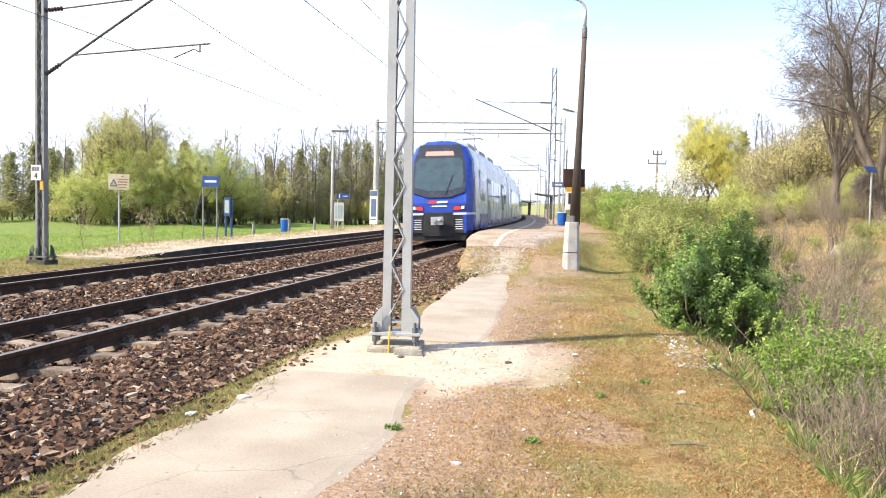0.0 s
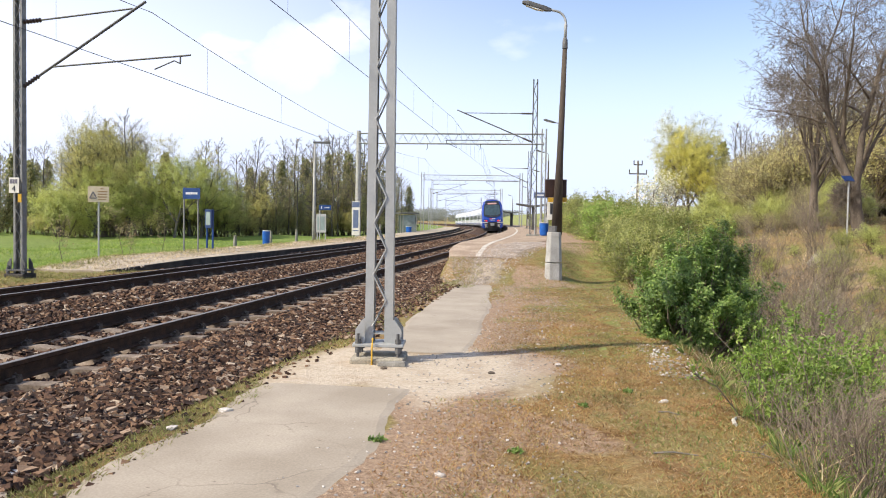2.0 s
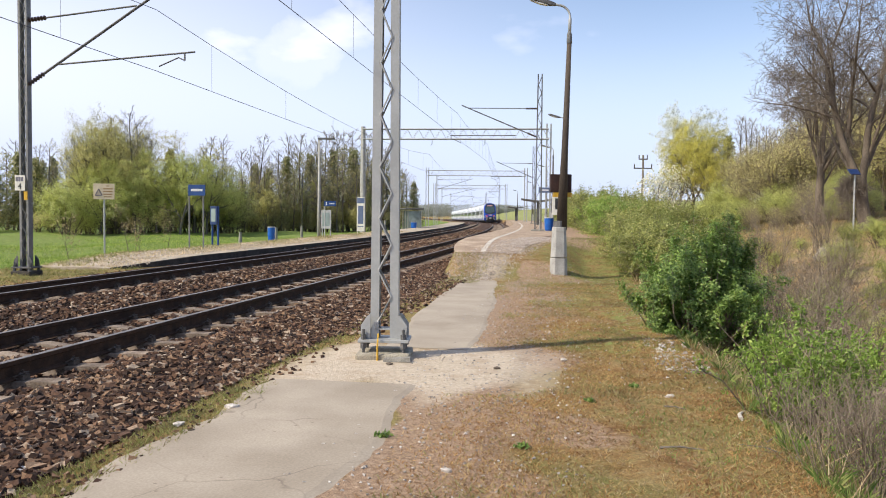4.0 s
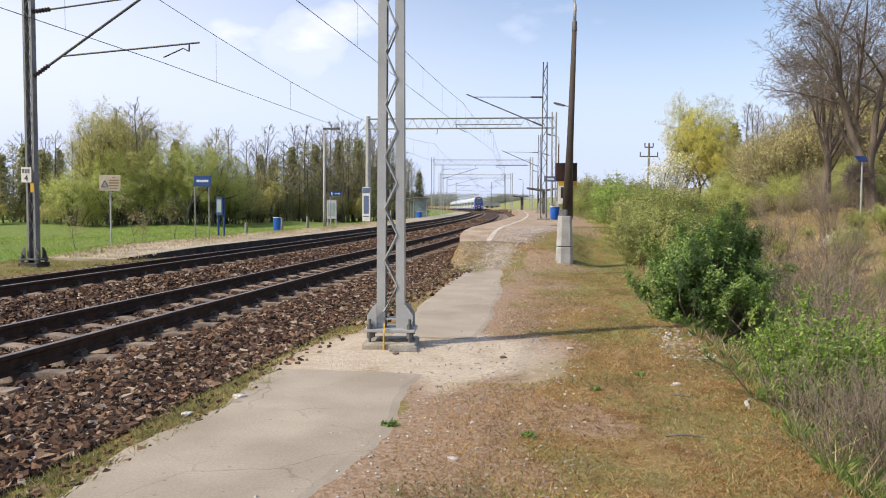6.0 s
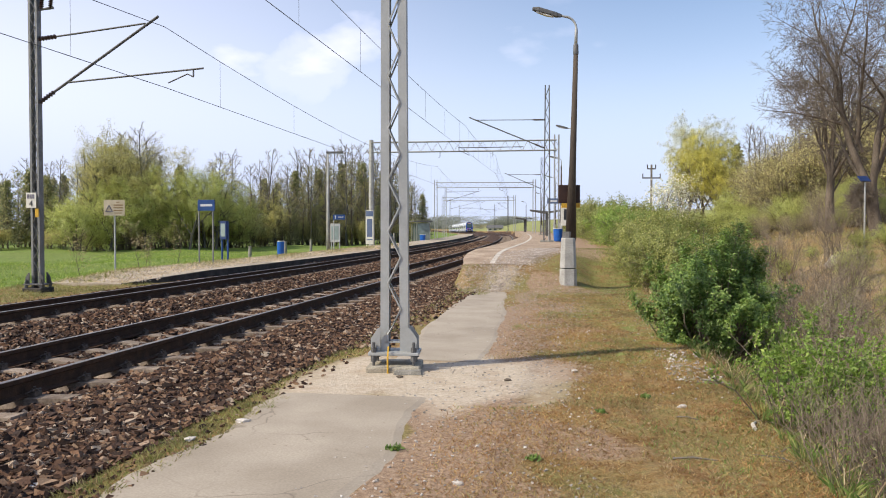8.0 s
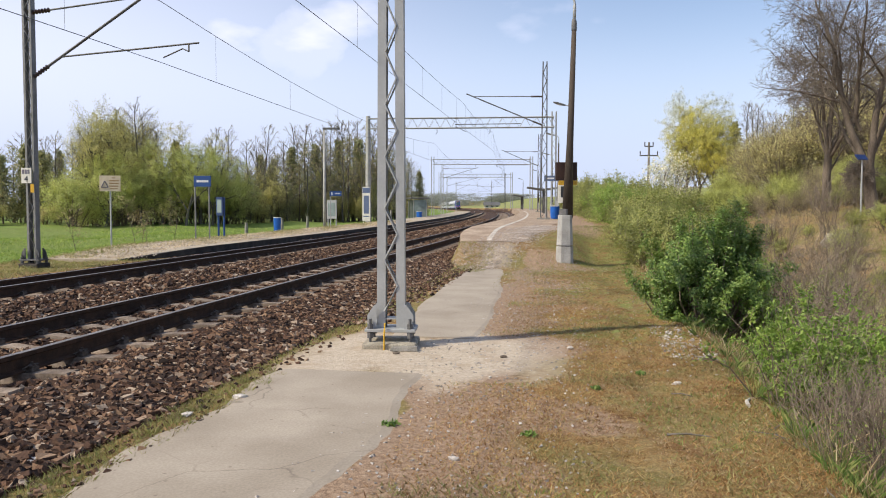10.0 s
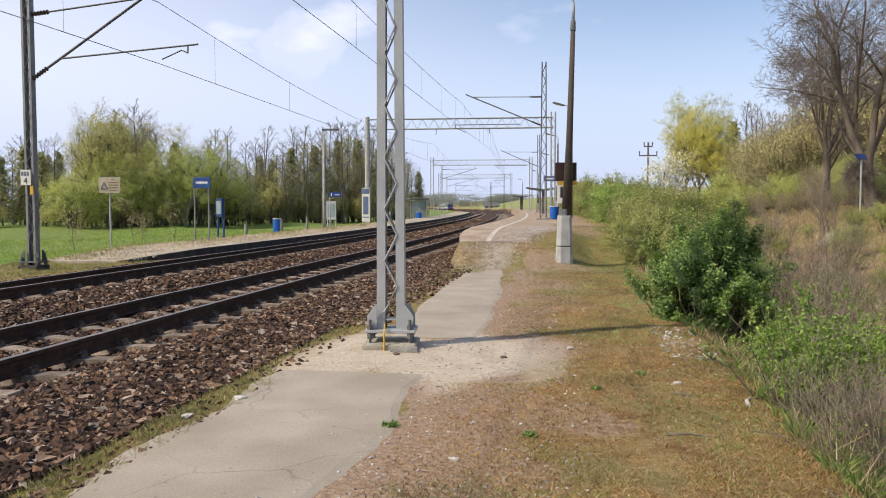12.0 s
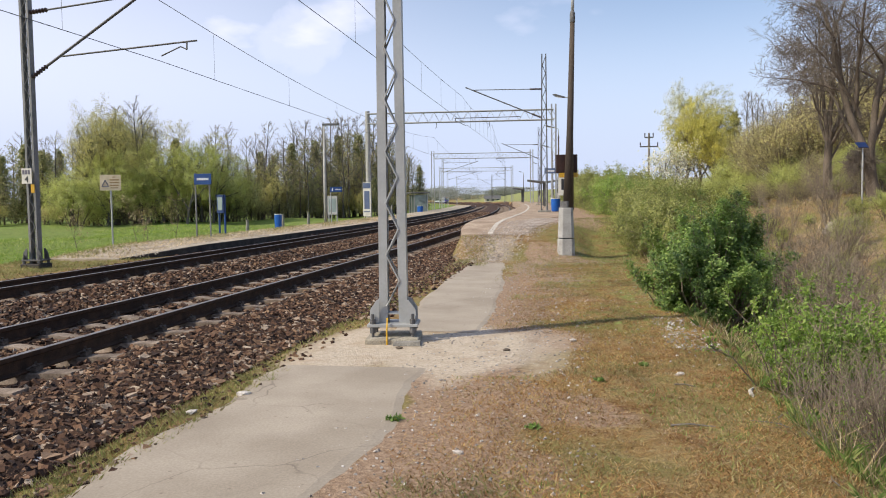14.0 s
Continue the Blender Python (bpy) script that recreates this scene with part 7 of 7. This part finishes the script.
blades("bank_tufts", 2200, (7.2, 7.75), (5.5, 10.5), (0.05, 0.2), BLADE_GREEN, "fresh green grass tufts at the top of the ditch", 0.0025, 1.0, 0.4, lambda u, y: np.sin(3.1 * y) + np.sin(5.3 * y + 1) > 0.2)

# weeds on bare earth
for x, y, s in ((-0.33, 5.75, 0.55), (0.62, 5.5, 0.42), (1.35, 6.9, 0.4), (1.9, 7.6, 0.4)):
    gen = np.random.default_rng(int(x * 100 + 900))
    v, f = leaf_cloud(gen.normal(0, 1, (60, 3)) * np.array([0.05, 0.05, 0.012]) * s + np.array([0, 0, 0.02]), 0.018, 2.2, 0.0, -0.6, gen)
    o = tagged(new("weed", raw_mesh("weed", v, f, LEAF_FRESH)), "small green weed on bare earth", "weed", "weeds on the bank")
    o.matrix_basis = Matrix.Translation(at_xy(x, y))


# sticks, a split log and a pale boulder
def stick(x, y, length, yaw, mat, label, r=0.008):
    g = Geo()
    g.tube([(0, 0, 0.012), (length * 0.45, 0.015, 0.02), (length, -0.01, 0.012)], [r, r * 0.9, r * 0.5], 6)
    s = tagged(part("stick", g, mat), label, "stick", "sticks on the bank")
    s.matrix_basis = Matrix.Translation(at_xy(x, y)) @ pose(0, 0, 0, 0, 0, yaw)


for i in range(26):
    sy = rng.uniform(4.6, 9.5)
    sp = foot(rng.uniform(7.0, 8.0), sy)
    stick(sp.x, sp.y, rng.uniform(0.08, 0.26), rng.uniform(0, 180), BARK_PALE, "thin dry stick lying at the edge of the ditch", 0.004)
stick(1.58, 5.55, 0.30, -8, BARK_PALE, "thin grey stick lying on dry turf")
stick(1.95, 6.75, 0.18, -30, BARK_PALE, "short pale stick lying on dry turf", 0.006)
stick(2.45, 6.35, 0.25, 70, LINE_WHITE, "pale split branch at the top of the bank", 0.018)
stick(2.65, 8.3, 0.35, -50, BARK_PALE, "grey branch at the top of the bank", 0.012)


def boulder(p, r, seed, label):
    gen = np.random.default_rng(seed)
    bm = bmesh.new()
    bmesh.ops.create_icosphere(bm, subdivisions=3, radius=r)
    for v in bm.verts:
        v.co *= 1 + 0.35 * noise.noise(v.co * (1.4 / r) + Vector((seed, 0, 0)))
        v.co.z *= 0.6
    me = bpy.data.meshes.new("boulder")
    bm.to_mesh(me)
    bm.free()
    me.materials.append(BOULDER)
    tagged(new("boulder", me), label, "boulder").matrix_basis = Matrix.Translation(p)


def stone(x, y, r, mat, seed, label):
    bm = bmesh.new()
    bmesh.ops.create_icosphere(bm, subdivisions=1, radius=r)
    for v in bm.verts:
        v.co *= 1 + 0.5 * noise.noise(v.co * (1.7 / r) + Vector((seed, 3, 0)))
        v.co.z *= 0.6
        v.co.x *= 1.4
    me = bpy.data.meshes.new("stone")
    bm.to_mesh(me)
    bm.free()
    me.materials.append(mat)
    tagged(new("stone", me), label, "stone", "loose stones").matrix_basis = Matrix.Translation(at_xy(x, y, r * 0.3)) @ pose(0, 0, 0, 0, 0, 40 * seed)


for i, (x, y, r) in enumerate(((-1.62, 6.6, 0.05), (-1.9, 6.1, 0.035), (-2.35, 5.6, 0.05), (-2.6, 5.1, 0.06), (0.1, 5.0, 0.03), (2.1, 7.1, 0.035), (1.45, 8.9, 0.04))):
    stone(x, y, r, PALE_STONES, i, "pale loose stone lying at the path")
for i, (x, y, r) in enumerate(((-0.45, 8.55, 0.03), (0.68, 8.4, 0.035), (-0.6, 7.6, 0.015), (-0.15, 8.9, 0.012))):
    stone(x, y, r, BARK, i + 9, "small dark brown stone on pale ground")
boulder(at_xy(*by_view(0.953, 27), 0.05), 0.55, 5, "pale weathered boulder on the grassy slope")
boulder(at_xy(*by_view(0.968, 28), 0.0), 0.35, 9, "small pale boulder on the grassy slope")


# ---- distance ----
def far_woods(name, x0, x1, y, h, n, mat, label):
    """A low uneven belt of tree clumps far off."""
    c = []
    for i in range(60):
        x = x0 + (x1 - x0) * rng.random()
        hh = h * rng.uniform(0.4, 1.0)
        m = n // 60
        c.append(np.stack([x + rng.normal(0, hh * 0.4, m), y + rng.normal(0, 6, m), float(fall(y)) + 2 + hh * rng.random(m) ** 0.7], 1))
    v, f = leaf_cloud(np.concatenate(c), h * 0.045, 1.2)
    return tagged(new(name, raw_mesh(name, v, f, mat)), label, "woods", kind="stuff")


# the two bare belts carry their haze in the leaf colour
far_woods("far_woods", -60, 70, 620, 10, 48000, LEAF_FAR_HAZE, "distant bare woods along the horizon")
far_woods("far_woods", -60, 8, 470, 8, 27000, LEAF_FAR_HAZE, "distant bare woods beyond the fields")
far_woods("far_woods", 130, 170, 560, 11, 1500, LEAF_OLIVE, "distant trees above the field")


def far_house(x, y, w, h):
    p = at_xy(x, y)
    b = thing("house", "distant pale house with a grey roof", "house", Matrix.Translation(p))
    g = Geo()
    g.box(-w / 2, w / 2, -4, 4, -1, h)
    part("wall", g, WALL_PALE, b)
    g = Geo()
    g.loft([[(-w / 2 - 0.4, -4.5, h), (-w / 2 - 0.4, 4.5, h), (-w / 2 - 0.4, 0, h + 1.8)], [(w / 2 + 0.4, -4.5, h), (w / 2 + 0.4, 4.5, h), (w / 2 + 0.4, 0, h + 1.8)]])
    part("roof", g, ASBESTOS, b)
    for k in range(3):
        g = Geo()
        g.box(-w / 3 + k * w / 3 - 0.6, -w / 3 + k * w / 3 + 0.6, -4.06, -3.95, 0.2, 1.0)
        part("window", g, TRAIN_GLASS, b)


far_house(28.5, 440, 8, 1.2)


def utility_pole(p):
    u = thing("utility_pole", "wooden utility pole with two crossarms and insulators", "utility pole", Matrix.Translation(p))
    g = Geo()
    g.tube([(0, 0, -0.5), (0, 0, 8.6)], [0.16, 0.11], 9)
    part("pole", g, BARK_PALE, u)
    for z, w in ((7.0, 1.05), (8.05, 0.5)):
        g = Geo()
        g.box(-w, w, -0.06, 0.06, z, z + 0.14)
        ca = part("crossarm", g, STEEL_DARK, u)
        for s in (-1, 1):
            for q in (0.95,):
                g = Geo()
                g.tube([(s * w * q, 0, z + 0.1), (s * w * q, 0, z + 0.55)], [0.05, 0.07], 7)
                part("insulator", g, INSULATOR, ca)


utility_pole(at_xy(24.1, 94, -0.3))

sl = thing("solar_lamp", "solar panel on a thin pole beside a bare tree", "solar panel", Matrix.Translation(at_xy(*by_view(0.977, 36))))
g = Geo()
g.tube([(0, 0, -0.3), (0, 0, 3.0)], 0.04, 8)
part("pole", g, STEEL_GREY, sl)
g = Geo()
g.box(-0.24, 0.24, -0.18, 0.18, 0.0, 0.04, pose(-0.05, 0, 3.05, 40, 0, 10))
part("panel", g, NAVY, sl, "dark blue solar panel")

motions()
